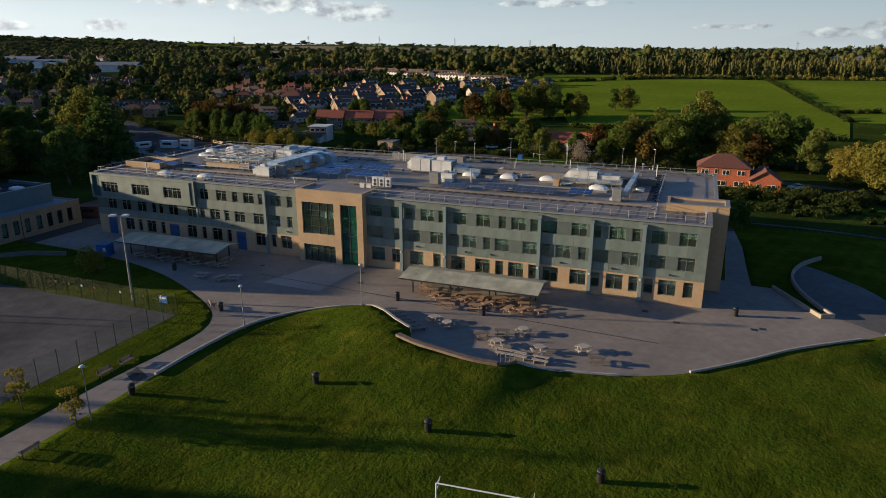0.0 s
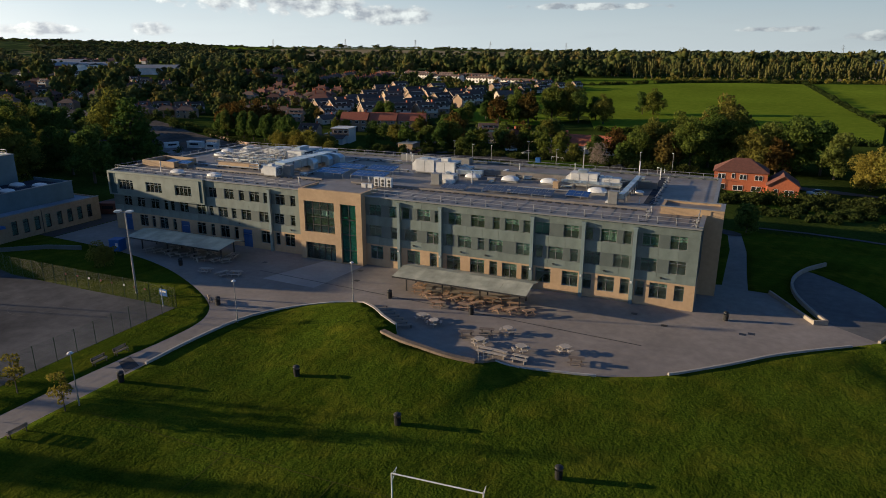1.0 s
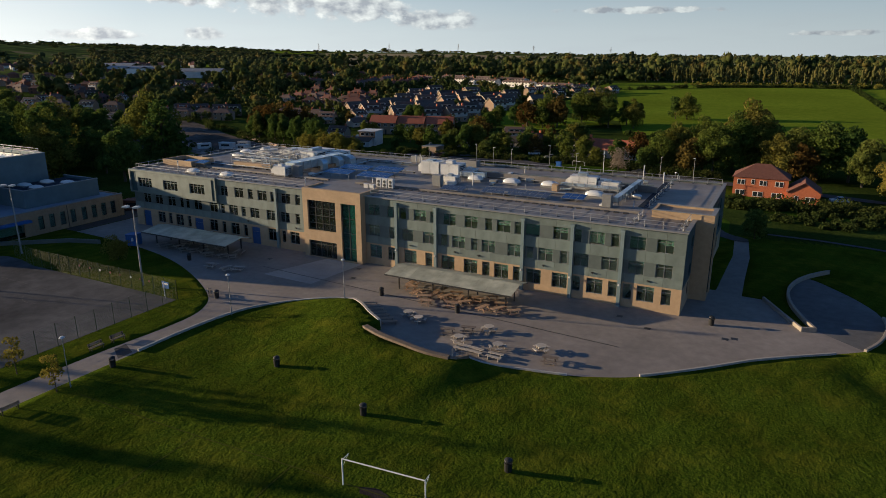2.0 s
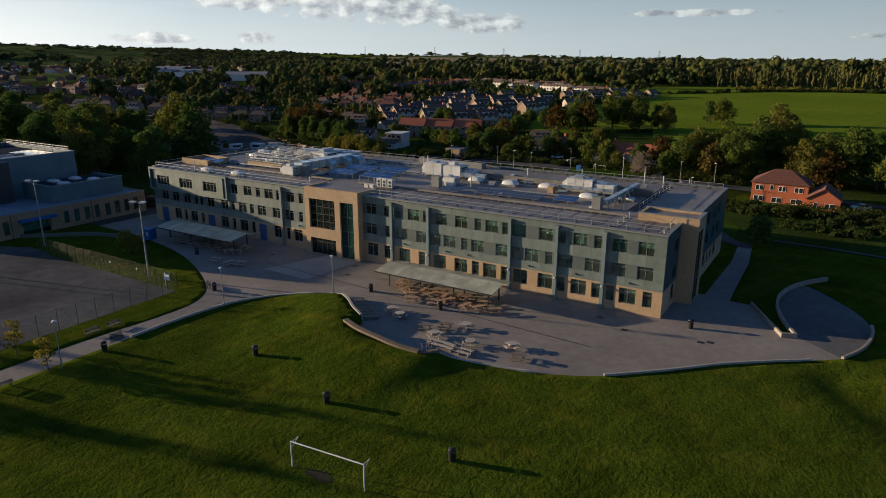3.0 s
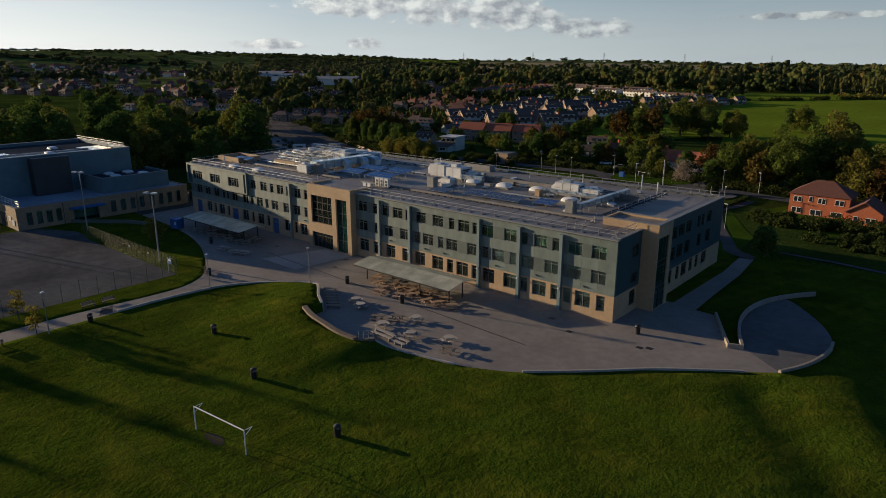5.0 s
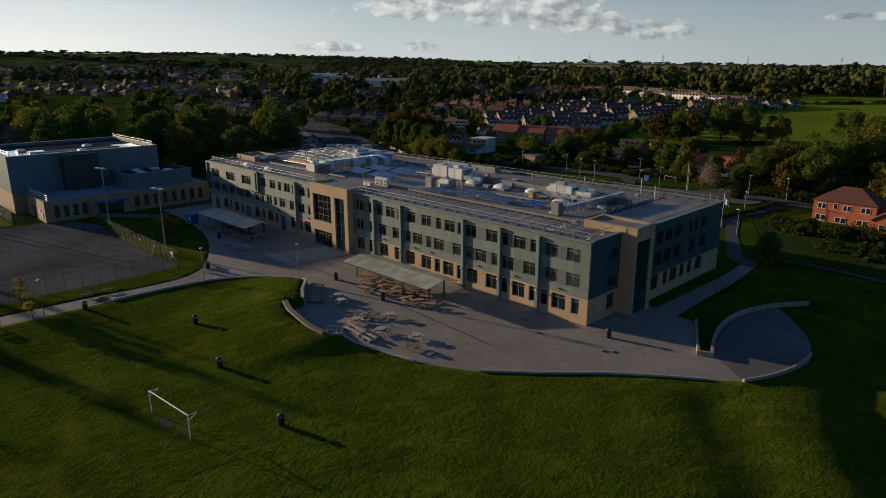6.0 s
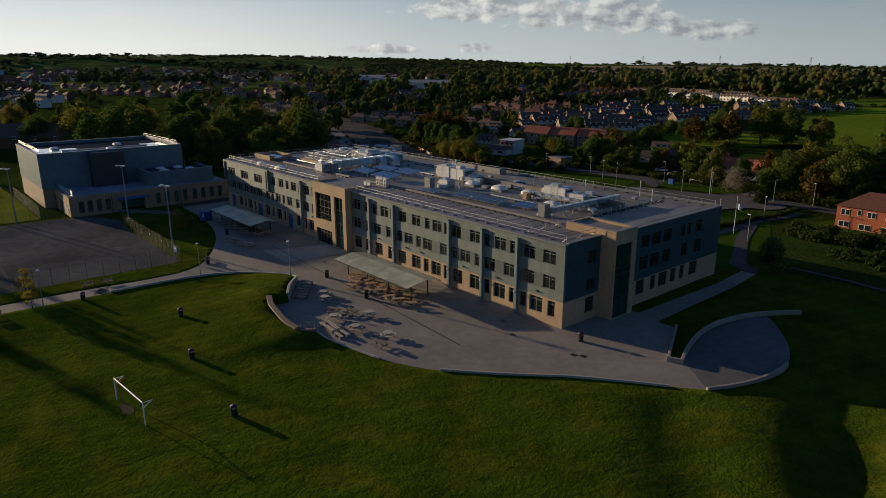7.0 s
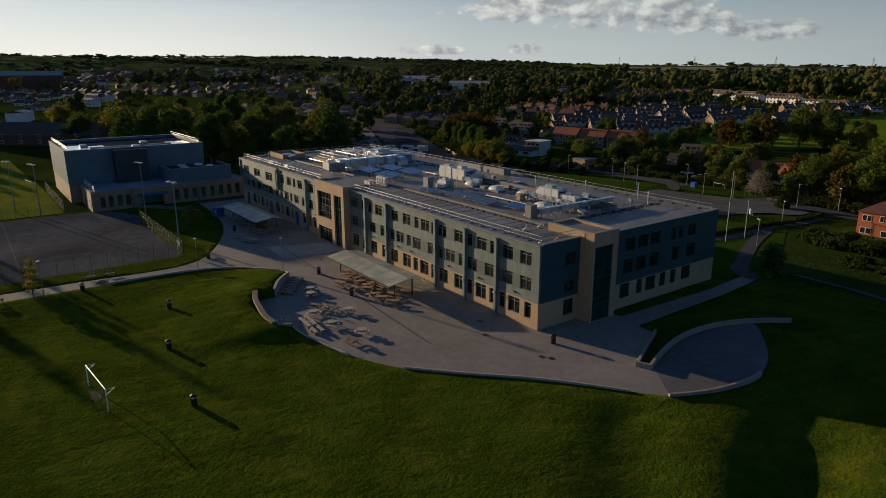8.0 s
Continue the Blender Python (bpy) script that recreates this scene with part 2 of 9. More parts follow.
def tufted(m):
    """Uneven turf: patches of yellower and deeper green, and clumps that stand higher in places."""
    n, l = m.node_tree.nodes, m.node_tree.links
    bsdf = n["Principled BSDF"]
    source = bsdf.inputs["Base Color"].links[0].from_socket
    bump = bsdf.inputs["Normal"].links[0].from_node
    fine = bump.inputs["Height"].links[0].from_socket
    tc = n.new("ShaderNodeTexCoord")

    def turf_noise(scale, detail, low, high, out_low, out_high):
        nz, mr = n.new("ShaderNodeTexNoise"), n.new("ShaderNodeMapRange")
        nz.inputs["Scale"].default_value, nz.inputs["Detail"].default_value = scale, detail
        nz.inputs["Roughness"].default_value = 0.6
        for key, v in (("From Min", low), ("From Max", high), ("To Min", out_low), ("To Max", out_high)):
            mr.inputs[key].default_value = v
        l.new(tc.outputs["Object"], nz.inputs["Vector"]), l.new(nz.outputs["Fac"], mr.inputs[0])
        return mr.outputs[0]

    col = source
    for scale, colour, low, high, most in ((0.22, (0.13, 0.126, 0.012), 0.48, 0.7, 0.55), (0.9, (0.018, 0.044, 0.004), 0.5, 0.72, 0.5), (2.6, (0.09, 0.094, 0.014), 0.58, 0.72, 0.4)):
        mx = n.new("ShaderNodeMixRGB")
        mx.inputs["Color2"].default_value = (*colour, 1)
        l.new(turf_noise(scale, 6.0, low, high, 0.0, most), mx.inputs["Fac"])
        l.new(col, mx.inputs["Color1"])
        col = mx.outputs[0]
    l.new(col, bsdf.inputs["Base Color"])
    mu, add = n.new("ShaderNodeMath"), n.new("ShaderNodeMath")
    mu.operation, add.operation = "MULTIPLY", "ADD"
    l.new(fine, mu.inputs[0]), l.new(turf_noise(0.5, 4.0, 0.35, 0.68, 0.25, 1.25), mu.inputs[1])
    l.new(mu.outputs[0], add.inputs[0]), l.new(turf_noise(1.7, 3.0, 0.2, 0.8, 0.0, 0.8), add.inputs[1])
    l.new(add.outputs[0], bump.inputs["Height"])


tufted(M_grass)
mown(M_grass, 2.4, 0.07, 20)
M_rough_grass = surface("rough_grass", (0.022, 0.042, 0.008), (0.052, 0.07, 0.014), 1.2, 0.95, 0.2, 1.8, big=0.35, big_scale=0.05, spec=0.0)
M_field = surface("pasture", (0.112, 0.17, 0.014), (0.17, 0.222, 0.022), 0.3, 0.95, 0.1, 1.0, big=0.18, big_scale=0.012, spec=0.0)
M_stubble = surface("stubble_field", (0.27, 0.22, 0.125), (0.34, 0.28, 0.165), 0.1, 0.95, big=0.12, big_scale=0.01, spec=0.0)
M_paving = surface("plaza_paving", (0.218, 0.192, 0.17), (0.272, 0.24, 0.211), 0.9, 0.85, 0.004, 40, big=0.16, big_scale=0.11, spec=0.25)
# darker than the plaza: the school's shade is put into this tarmac colour
M_shaded_roundel = surface("shaded_roundel_tarmac", (0.105, 0.105, 0.105), (0.14, 0.138, 0.135), 0.8, 0.9, 0.004, 50, big=0.2, big_scale=0.1, spec=0.2)
M_pale_paving = surface("pale_paving", (0.33, 0.3, 0.275), (0.385, 0.35, 0.32), 1.3, 0.85, 0.003, 40, big=0.1, big_scale=0.2)
M_asphalt = surface("asphalt", (0.055, 0.052, 0.052), (0.08, 0.075, 0.074), 0.7, 0.9, 0.004, 60, big=0.2, big_scale=0.08, spec=0.2)
M_court = surface("court_asphalt", (0.088, 0.087, 0.086), (0.128, 0.126, 0.124), 0.5, 1.0, 0.004, 60, big=0.35, big_scale=0.06, spec=0.0)
M_line = surface("worn_line_paint", (0.075, 0.074, 0.074), (0.145, 0.142, 0.14), 0.9, 0.9, spec=0.1)
M_lawn_far = surface("mown_verge", (0.034, 0.07, 0.007), (0.058, 0.095, 0.011), 1.2, 0.95, 0.1, 3.0, big=0.2, big_scale=0.08, spec=0.0)
M_car_park = surface("car_park_asphalt", (0.085, 0.082, 0.08), (0.125, 0.12, 0.116), 0.6, 0.95, 0.004, 50, big=0.25, big_scale=0.09, spec=0.1)
M_earth = surface("yard_earth", (0.085, 0.075, 0.068), (0.16, 0.142, 0.125), 0.35, 0.95, 0.05, 2.0, big=0.4, big_scale=0.06, spec=0.0)
M_track = surface("dusty_track", (0.19, 0.175, 0.16), (0.26, 0.24, 0.22), 0.6, 0.95, big=0.25, big_scale=0.08, spec=0.0)
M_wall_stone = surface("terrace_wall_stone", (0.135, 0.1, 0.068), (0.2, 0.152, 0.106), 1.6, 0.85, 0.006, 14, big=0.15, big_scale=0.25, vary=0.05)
M_garden_stone = surface("garden_wall_stone", (0.25, 0.215, 0.175), (0.32, 0.28, 0.23), 1.6, 0.85, 0.006, 14, big=0.15, big_scale=0.25)
M_kerb = surface("kerb_concrete", (0.36, 0.33, 0.29), (0.46, 0.42, 0.37), 1.5, 0.85, 0.004, 30, vary=0.08, big=0.12, big_scale=0.3)
M_stone = surface("tan_stone", (0.4, 0.275, 0.16), (0.47, 0.33, 0.2), 1.6, 0.85, 0.006, 14, big=0.08, big_scale=0.25, vary=0.03)
M_hall_brick = surface("hall_brick", (0.275, 0.19, 0.115), (0.35, 0.25, 0.158), 1.6, 0.88, 0.006, 14, big=0.12, big_scale=0.25)
M_clad = surface("pale_cladding", (0.128, 0.162, 0.145), (0.168, 0.206, 0.186), 0.6, 0.55, 0.002, 8, vary=0.1, big=0.12, big_scale=0.3)
M_strip = surface("grey_panel", (0.085, 0.108, 0.1), (0.115, 0.14, 0.13), 0.7, 0.55, vary=0.1)
M_fin = surface("fin_metal", (0.15, 0.205, 0.21), (0.19, 0.245, 0.25), 0.8, 0.5, vary=0.05)
M_blue = surface("dark_blue_cladding", (0.022, 0.06, 0.07), (0.033, 0.078, 0.09), 0.5, 0.5, 0.002, 8, vary=0.12, big=0.1, big_scale=0.3, spec=0.3)
M_blue_door = surface("blue_door_paint", (0.02, 0.07, 0.2), (0.03, 0.09, 0.24), 1.0, 0.45)
M_slate_clad = surface("slate_blue_cladding", (0.086, 0.142, 0.168), (0.112, 0.176, 0.204), 0.5, 0.5, vary=0.1, big=0.1, big_scale=0.3, spec=0.3)
M_black_clad = surface("black_cladding", (0.025, 0.028, 0.032), (0.035, 0.038, 0.042), 0.5, 0.5)
M_roof = surface("roof_membrane", (0.175, 0.158, 0.142), (0.25, 0.228, 0.205), 0.35, 0.5, 0.006, 6, big=0.24, big_scale=0.12, spec=0.3)
M_roof_blue = surface("hall_roof_membrane", (0.182, 0.232, 0.297), (0.252, 0.310, 0.383), 0.35, 0.75, big=0.2, big_scale=0.12)
M_roof_dark = surface("dark_roof_membrane", (0.035, 0.045, 0.06), (0.055, 0.065, 0.08), 0.35, 0.9, big=0.2, big_scale=0.12, spec=0.0)
M_cap = surface("coping_metal", (0.2, 0.2, 0.19), (0.25, 0.25, 0.24), 1.0, 0.5)
M_galv = surface("galvanised_steel", (0.28, 0.285, 0.285), (0.36, 0.365, 0.365), 3.0, 0.5, metallic=0.4)
M_white = surface("white_metal", (0.562, 0.562, 0.544), (0.656, 0.656, 0.637), 1.2, 0.5, vary=0.08, big=0.1, big_scale=0.4)
M_dome = surface("dome_acrylic", (0.66, 0.67, 0.66), (0.75, 0.75, 0.73), 1.2, 0.35)
M_duct = surface("duct_wrap", (0.46, 0.53, 0.56), (0.58, 0.65, 0.68), 1.0, 0.32, 0.01, 5.0, metallic=0.75, vary=0.15, big=0.15, big_scale=0.5)
M_pv = surface("solar_cells", (0.02, 0.05, 0.16), (0.035, 0.075, 0.21), 3.0, 0.12, spec=0.8)
M_pv_dark = surface("dark_solar_cells", (0.045, 0.05, 0.06), (0.065, 0.07, 0.082), 3.0, 0.14, spec=0.8)
M_dark = surface("dark_frame", (0.02, 0.021, 0.022), (0.028, 0.029, 0.03), 2.0, 0.5)
M_grey_frame = surface("grey_window_frame", (0.17, 0.18, 0.175), (0.21, 0.22, 0.215), 2.0, 0.45)
M_black = surface("black_plastic", (0.012, 0.012, 0.012), (0.02, 0.02, 0.02), 3.0, 0.5)
M_inside = surface("room_interior", (0.690, 0.690, 0.630), (0.810, 0.795, 0.720), 0.4, 0.9)
# sky glare on the wet roof, put in as a near-white half-metal colour
M_wet_glare = surface("wet_glare_membrane", (0.8, 0.8, 0.78), (0.88, 0.88, 0.86), 0.5, 0.14, metallic=0.55, spec=0.9)
M_glass = glazing("window_glass", (0.72, 0.92, 0.88), 1.0, wash_tint=(0.035, 0.045, 0.04))
M_glass_green = glazing("green_glass", (0.25, 0.8, 0.55), 0.75, wash_tint=(0.02, 0.088, 0.074))
M_wood = surface("picnic_wood", (0.32, 0.2, 0.125), (0.46, 0.31, 0.2), 3.0, 0.75, 0.003, 30, vary=0.28, stretch=(1, 8, 8))
M_pale_wood = surface("pale_weathered_wood", (0.35, 0.31, 0.26), (0.48, 0.43, 0.37), 3.0, 0.8, 0.003, 30, vary=0.15, stretch=(1, 8, 8))
M_grey_wood = surface("weathered_wood", (0.3, 0.26, 0.215), (0.44, 0.39, 0.325), 3.0, 0.8, 0.003, 30, vary=0.18, stretch=(1, 8, 8))
M_brown_wood = surface("bench_wood", (0.17, 0.13, 0.1), (0.27, 0.215, 0.165), 3.0, 0.8, 0.003, 30, vary=0.25, stretch=(1, 8, 8))
M_terrace_wood = surface("terrace_wood", (0.27, 0.205, 0.15), (0.37, 0.29, 0.22), 3.0, 0.8, 0.003, 30, vary=0.2, stretch=(1, 8, 8))
M_dark_wood = surface("dark_weathered_wood", (0.13, 0.1, 0.08), (0.22, 0.175, 0.135), 3.0, 0.8, 0.003, 30, vary=0.2, stretch=(1, 8, 8))
M_canopy = surface("canopy_sheet", (0.34, 0.345, 0.26), (0.44, 0.435, 0.335), 0.5, 0.5, vary=0.07, big=0.2, big_scale=0.5)
M_green_steel = surface("green_fence_steel", (0.05, 0.085, 0.04), (0.07, 0.105, 0.05), 3.0, 0.35)
# lit copy of the green fence steel: warm sun is put into its colour
M_lit_mesh = surface("sunlit_green_mesh", (0.055, 0.058, 0.028), (0.078, 0.08, 0.039), 3.0, 0.5, spec=0.3)
M_blue_box = surface("blue_container_paint", (0.015, 0.09, 0.3), (0.02, 0.12, 0.36), 1.0, 0.5, big=0.15, big_scale=0.6)
M_red_brick = surface("red_brick", (0.36, 0.1, 0.045), (0.46, 0.14, 0.06), 2.5, 0.9, 0.006, 14, vary=0.2)
M_tile_red = surface("red_roof_tile", (0.11, 0.042, 0.028), (0.155, 0.06, 0.04), 1.5, 0.85, 0.01, 10, vary=0.3)
M_tile_bright = surface("bright_roof_tile", (0.27, 0.075, 0.04), (0.35, 0.105, 0.055), 1.5, 0.85, 0.01, 10, vary=0.15)
M_tile_brown = surface("brown_roof_tile", (0.105, 0.066, 0.05), (0.145, 0.092, 0.07), 1.5, 0.85, 0.01, 10, vary=0.3)
M_tile_slate = surface("grey_roof_tile", (0.075, 0.062, 0.054), (0.11, 0.092, 0.08), 1.5, 0.85, 0.01, 10, vary=0.35, spec=0.2)
M_render = surface("cream_render", (0.5, 0.42, 0.33), (0.6, 0.52, 0.42), 1.5, 0.9, vary=0.3)
M_white_render = surface("white_render", (0.55, 0.54, 0.5), (0.64, 0.62, 0.58), 1.5, 0.9, vary=0.1)
M_dull_brick = surface("dull_house_brick", (0.11, 0.055, 0.037), (0.16, 0.08, 0.054), 2.5, 0.9, vary=0.25)
M_house_brick = surface("buff_house_brick", (0.28, 0.19, 0.12), (0.36, 0.25, 0.17), 2.5, 0.9, vary=0.25)
M_upvc = surface("white_window_frame", (0.7, 0.7, 0.68), (0.78, 0.78, 0.76), 2.0, 0.4)
M_pane = surface("far_pane", (0.02, 0.025, 0.03), (0.03, 0.035, 0.04), 2.0, 0.08)
M_bark = surface("bark", (0.06, 0.045, 0.03), (0.1, 0.078, 0.055), 6.0, 0.95, 0.02, 8, stretch=(1, 1, 0.2))
M_leaf = foliage("leaves", (0.082, 0.122, 0.024), (0.128, 0.15, 0.028), (0.165, 0.15, 0.032))
M_leaf_dark = foliage("dark_leaves", (0.063, 0.108, 0.025), (0.09, 0.132, 0.03), (0.132, 0.148, 0.034))
M_leaf_gold = foliage("autumn_leaves", (0.1, 0.062, 0.018), (0.13, 0.082, 0.022), (0.125, 0.1, 0.027))
M_leaf_yellow = foliage("yellow_green_leaves", (0.15, 0.155, 0.03), (0.185, 0.175, 0.034), (0.22, 0.185, 0.036))
M_hedge = foliage("hedge_leaves", (0.034, 0.056, 0.014), (0.05, 0.068, 0.018), (0.07, 0.08, 0.02))
M_twig = foliage("bare_twigs", (0.26, 0.21, 0.16), (0.3, 0.25, 0.2), (0.33, 0.28, 0.22))


def quilt(name):
    """Far farmland: a patchwork of pasture, stubble and ploughed fields with uneven grain."""
    m = surface(name, (0.8, 0.8, 0.8), (1.0, 1.0, 1.0), 0.02, 0.95, big=0.1, big_scale=0.004, spec=0.0)
    n, l = m.node_tree.nodes, m.node_tree.links
    bsdf = n["Principled BSDF"]
    grain = bsdf.inputs["Base Color"].links[0].from_socket
    tc = n.new("ShaderNodeTexCoord")
    mp = n.new("ShaderNodeMapping")
    mp.inputs["Rotation"].default_value = (0, 0, 0.5)
    mp.inputs["Scale"].default_value = (0.0034, 0.0062, 0.0)
    l.new(tc.outputs["Object"], mp.inputs["Vector"])
    vo = n.new("ShaderNodeTexVoronoi")
    vo.distance = "CHEBYCHEV"
    l.new(mp.outputs[0], vo.inputs["Vector"])
    sp = n.new("ShaderNodeSeparateColor")
    l.new(vo.outputs["Color"], sp.inputs[0])
    ramp = n.new("ShaderNodeValToRGB")
    ramp.color_ramp.interpolation = "CONSTANT"
    cols = ((0.0, (0.06, 0.085, 0.028)), (0.25, (0.095, 0.135, 0.034)), (0.45, (0.066, 0.088, 0.032)), (0.6, (0.09, 0.112, 0.04)), (0.7, (0.11, 0.135, 0.048)), (0.84, (0.12, 0.145, 0.042)), (0.94, (0.22, 0.19, 0.095)))
    ramp.color_ramp.elements[0].color, ramp.color_ramp.elements[1].color = (*cols[0][1], 1), (*cols[1][1], 1)
    ramp.color_ramp.elements[1].position = cols[1][0]
    for pos, col in cols[2:]:
        ramp.color_ramp.elements.new(pos).color = (*col, 1)
    l.new(sp.outputs[0], ramp.inputs[0])
    mx = n.new("ShaderNodeMixRGB")
    mx.blend_type = "MULTIPLY"
    mx.inputs["Fac"].default_value = 1.0
    l.new(ramp.outputs[0], mx.inputs["Color1"]), l.new(grain, mx.inputs["Color2"])
    l.new(mx.outputs[0], bsdf.inputs["Base Color"])
    return m


M_quilt = quilt("far_fields")


# ---- building blocks ----
def part(name, bm, material, parent=None, label="", m=None):
    """Links a bmesh as one mesh object under a thing or a part."""
    me = bpy.data.meshes.new(name)
    bm.to_mesh(me)
    bm.free()
    me.materials.append(material)
    ob = new(name, me)
    if m is not None:
        ob.matrix_basis = m
    if parent:
        ob.parent = parent
    if label:
        ob["label"] = label
    return ob


def shared(name, me, m, parent):
    ob = new(name, me)
    ob.matrix_basis = m
    ob.parent = parent
    return ob


def thing(name, m, label, category, group="", kind=""):
    ob = new(name)
    ob.empty_display_size = 0.3
    ob.matrix_basis = m
    return tagged(ob, label, category, group, kind)


def box(bm, x0, x1, y0, y1, z0, z1):
    v = [bm.verts.new(p) for p in ((x0, y0, z0), (x1, y0, z0), (x1, y1, z0), (x0, y1, z0), (x0, y0, z1), (x1, y0, z1), (x1, y1, z1), (x0, y1, z1))]
    for f in ((3, 2, 1, 0), (4, 5, 6, 7), (0, 1, 5, 4), (1, 2, 6, 5), (2, 3, 7, 6), (3, 0, 4, 7)):
        bm.faces.new([v[i] for i in f])
    return v


def boxes(*rows):
    bm = bmesh.new()
    for r in rows:
        box(bm, *r)
    return bm


def tube(bm, a, b, r0, r1=None, n=8, caps=True):
    """A round bar from a to b."""
    r1 = r0 if r1 is None else r1
    a, b = Vector(a), Vector(b)
    q = (b - a).to_track_quat("Z", "Y")
    rings = []
    for p, r in ((a, r0), (b, r1)):
        rings.append([bm.verts.new(p + q @ Vector((r * math.cos(k * math.tau / n), r * math.sin(k * math.tau / n), 0))) for k in range(n)])
    for k in range(n):
        bm.faces.new((rings[0][k], rings[0][(k + 1) % n], rings[1][(k + 1) % n], rings[1][k]))
    if caps:
        bm.faces.new(rings[0][::-1])
        bm.faces.new(rings[1])


def tubes(*rows, n=8):
    bm = bmesh.new()
    for r in rows:
        tube(bm, *r, n=n)
    return bm


def bevelled(bm, w=0.03):
    bmesh.ops.bevel(bm, geom=bm.edges[:], offset=w, segments=1, affect="EDGES", profile=0.5)
    return bm


def pierced(bm, u0, u1, z0, z1, d0, d1, holes, axis="x"):
    """A wall of thickness d0..d1 with rectangular openings (u0, u1, z0, z1) right through it."""
    us = sorted({u0, u1, *[min(max(h[k], u0), u1) for h in holes for k in (0, 1)]})
    zs = sorted({z0, z1, *[min(max(h[k], z0), z1) for h in holes for k in (2, 3)]})
    for a, b in zip(us, us[1:]):
        for c, d in zip(zs, zs[1:]):
            mu, mz = (a + b) / 2, (c + d) / 2
            if any(h[0] < mu < h[1] and h[2] < mz < h[3] for h in holes):
                continue
            if axis == "x":
                box(bm, a, b, d0, d1, c, d)
            else:
                box(bm, d0, d1, a, b, c, d)
    bmesh.ops.remove_doubles(bm, verts=bm.verts[:], dist=0.0005)
    return bm


def smoothstep(a, b, x):
    t = min(max((x - a) / (b - a), 0.0), 1.0)
    return t * t * (3 - 2 * t)


def to_line(x, y, line):
    """Distance from a point to a broken line, and how far along it (0..1)."""
    best, at, total = 1e9, 0.0, 0.0
    lens = [math.hypot(b[0] - a[0], b[1] - a[1]) for a, b in zip(line, line[1:])]
    run = 0.0
    for (a, b), n in zip(zip(line, line[1:]), lens):
        k = min(max(((x - a[0]) * (b[0] - a[0]) + (y - a[1]) * (b[1] - a[1])) / (n * n), 0), 1)
        d = math.hypot(x - a[0] - k * (b[0] - a[0]), y - a[1] - k * (b[1] - a[1]))
        if d < best:
            best, at = d, (run + k * n) / sum(lens)
        run += n
    return best, at


def inside(x, y, ring):
    c = False
    for (x0, y0), (x1, y1) in zip(ring, ring[1:] + ring[:1]):
        if (y0 > y) != (y1 > y) and x < (x1 - x0) * (y - y0) / (y1 - y0) + x0:
            c = not c
    return c


def dense(line, step, closed=False):
    out = []
    pts = line + line[:1] if closed else line
    for a, b in zip(pts, pts[1:]):
        n = max(1, int(math.hypot(b[0] - a[0], b[1] - a[1]) / step))
        out += [(a[0] + (b[0] - a[0]) * k / n, a[1] + (b[1] - a[1]) * k / n) for k in range(n)]
    return out if closed else out + [pts[-1]]


def rounded(line, times=2, closed=False):
    """Rounds off the corners of a broken line."""
    for _ in range(times):
        pts = line + line[:1] if closed else line
        out = [] if closed else [line[0]]
        for a, b in zip(pts, pts[1:]):
            out += [(a[0] * 0.75 + b[0] * 0.25, a[1] * 0.75 + b[1] * 0.25), (a[0] * 0.25 + b[0] * 0.75, a[1] * 0.25 + b[1] * 0.75)]
        line = out if closed else out + [pts[-1]]
    return line


def cdt(points, edges, faces, mode):
    from mathutils.geometry import delaunay_2d_cdt
    r = delaunay_2d_cdt([Vector(p) for p in points], edges, faces, mode, 1e-4)
    return [(v.x, v.y) for v in r[0]], r[2]


def sheet(name, ring, material, lift, step, label, category, level=None, kind="structure"):
    """A paved or planted patch with an outline of its own that lies on the ground."""
    ring = dense(ring, step, True)
    pts = list(ring)
    x0, x1 = min(p[0] for p in ring), max(p[0] for p in ring)
    y0, y1 = min(p[1] for p in ring), max(p[1] for p in ring)
    if level is None:
        gx = x0 + step
        while gx < x1:
            gy = y0 + step
            while gy < y1:
                if inside(gx, gy, ring):
                    pts.append((gx, gy))
                gy += step
            gx += step
    vs, fs = cdt(pts, [], [list(range(len(ring)))], 1)
    me = bpy.data.meshes.new(name)
    me.from_pydata([(x, y, lift + (height(x, y) if level is None else level)) for x, y in vs], [], fs)
    me.materials.append(material)
    return tagged(new(name, me), label, category, kind=kind)


def strip(name, line, width, material, z0, z1, parent=None, label="", top=None):
    """A kerb or low wall along a broken line; top: its height above the ground as a function of place."""
    bm = bmesh.new()
    rows = []
    for i, (x, y) in enumerate(line):
        a, b = line[max(i - 1, 0)], line[min(i + 1, len(line) - 1)]
        n = math.hypot(b[0] - a[0], b[1] - a[1])
        nx, ny = -(b[1] - a[1]) / n * width / 2, (b[0] - a[0]) / n * width / 2
        zt = z1 if top is None else top(x, y)
        rows.append([bm.verts.new(p) for p in ((x + nx, y + ny, z0), (x - nx, y - ny, z0), (x - nx, y - ny, zt - 0.03), (x - nx * 0.85, y - ny * 0.85, zt), (x + nx * 0.85, y + ny * 0.85, zt), (x + nx, y + ny, zt - 0.03))])
    for p, q in zip(rows, rows[1:]):
        for k in range(6):
            bm.faces.new((p[k], q[k], q[(k + 1) % 6], p[(k + 1) % 6]))
    bm.faces.new(rows[0][::-1])
    bm.faces.new(rows[-1])
    bmesh.ops.recalc_face_normals(bm, faces=bm.faces[:])
    return part(name, bm, material, parent, label)


# ---- ground ----
RIDGE = [(-37.0, -21.0), (-32.8, -25.8), (-26.5, -27.6), (-21.5, -28.2)]
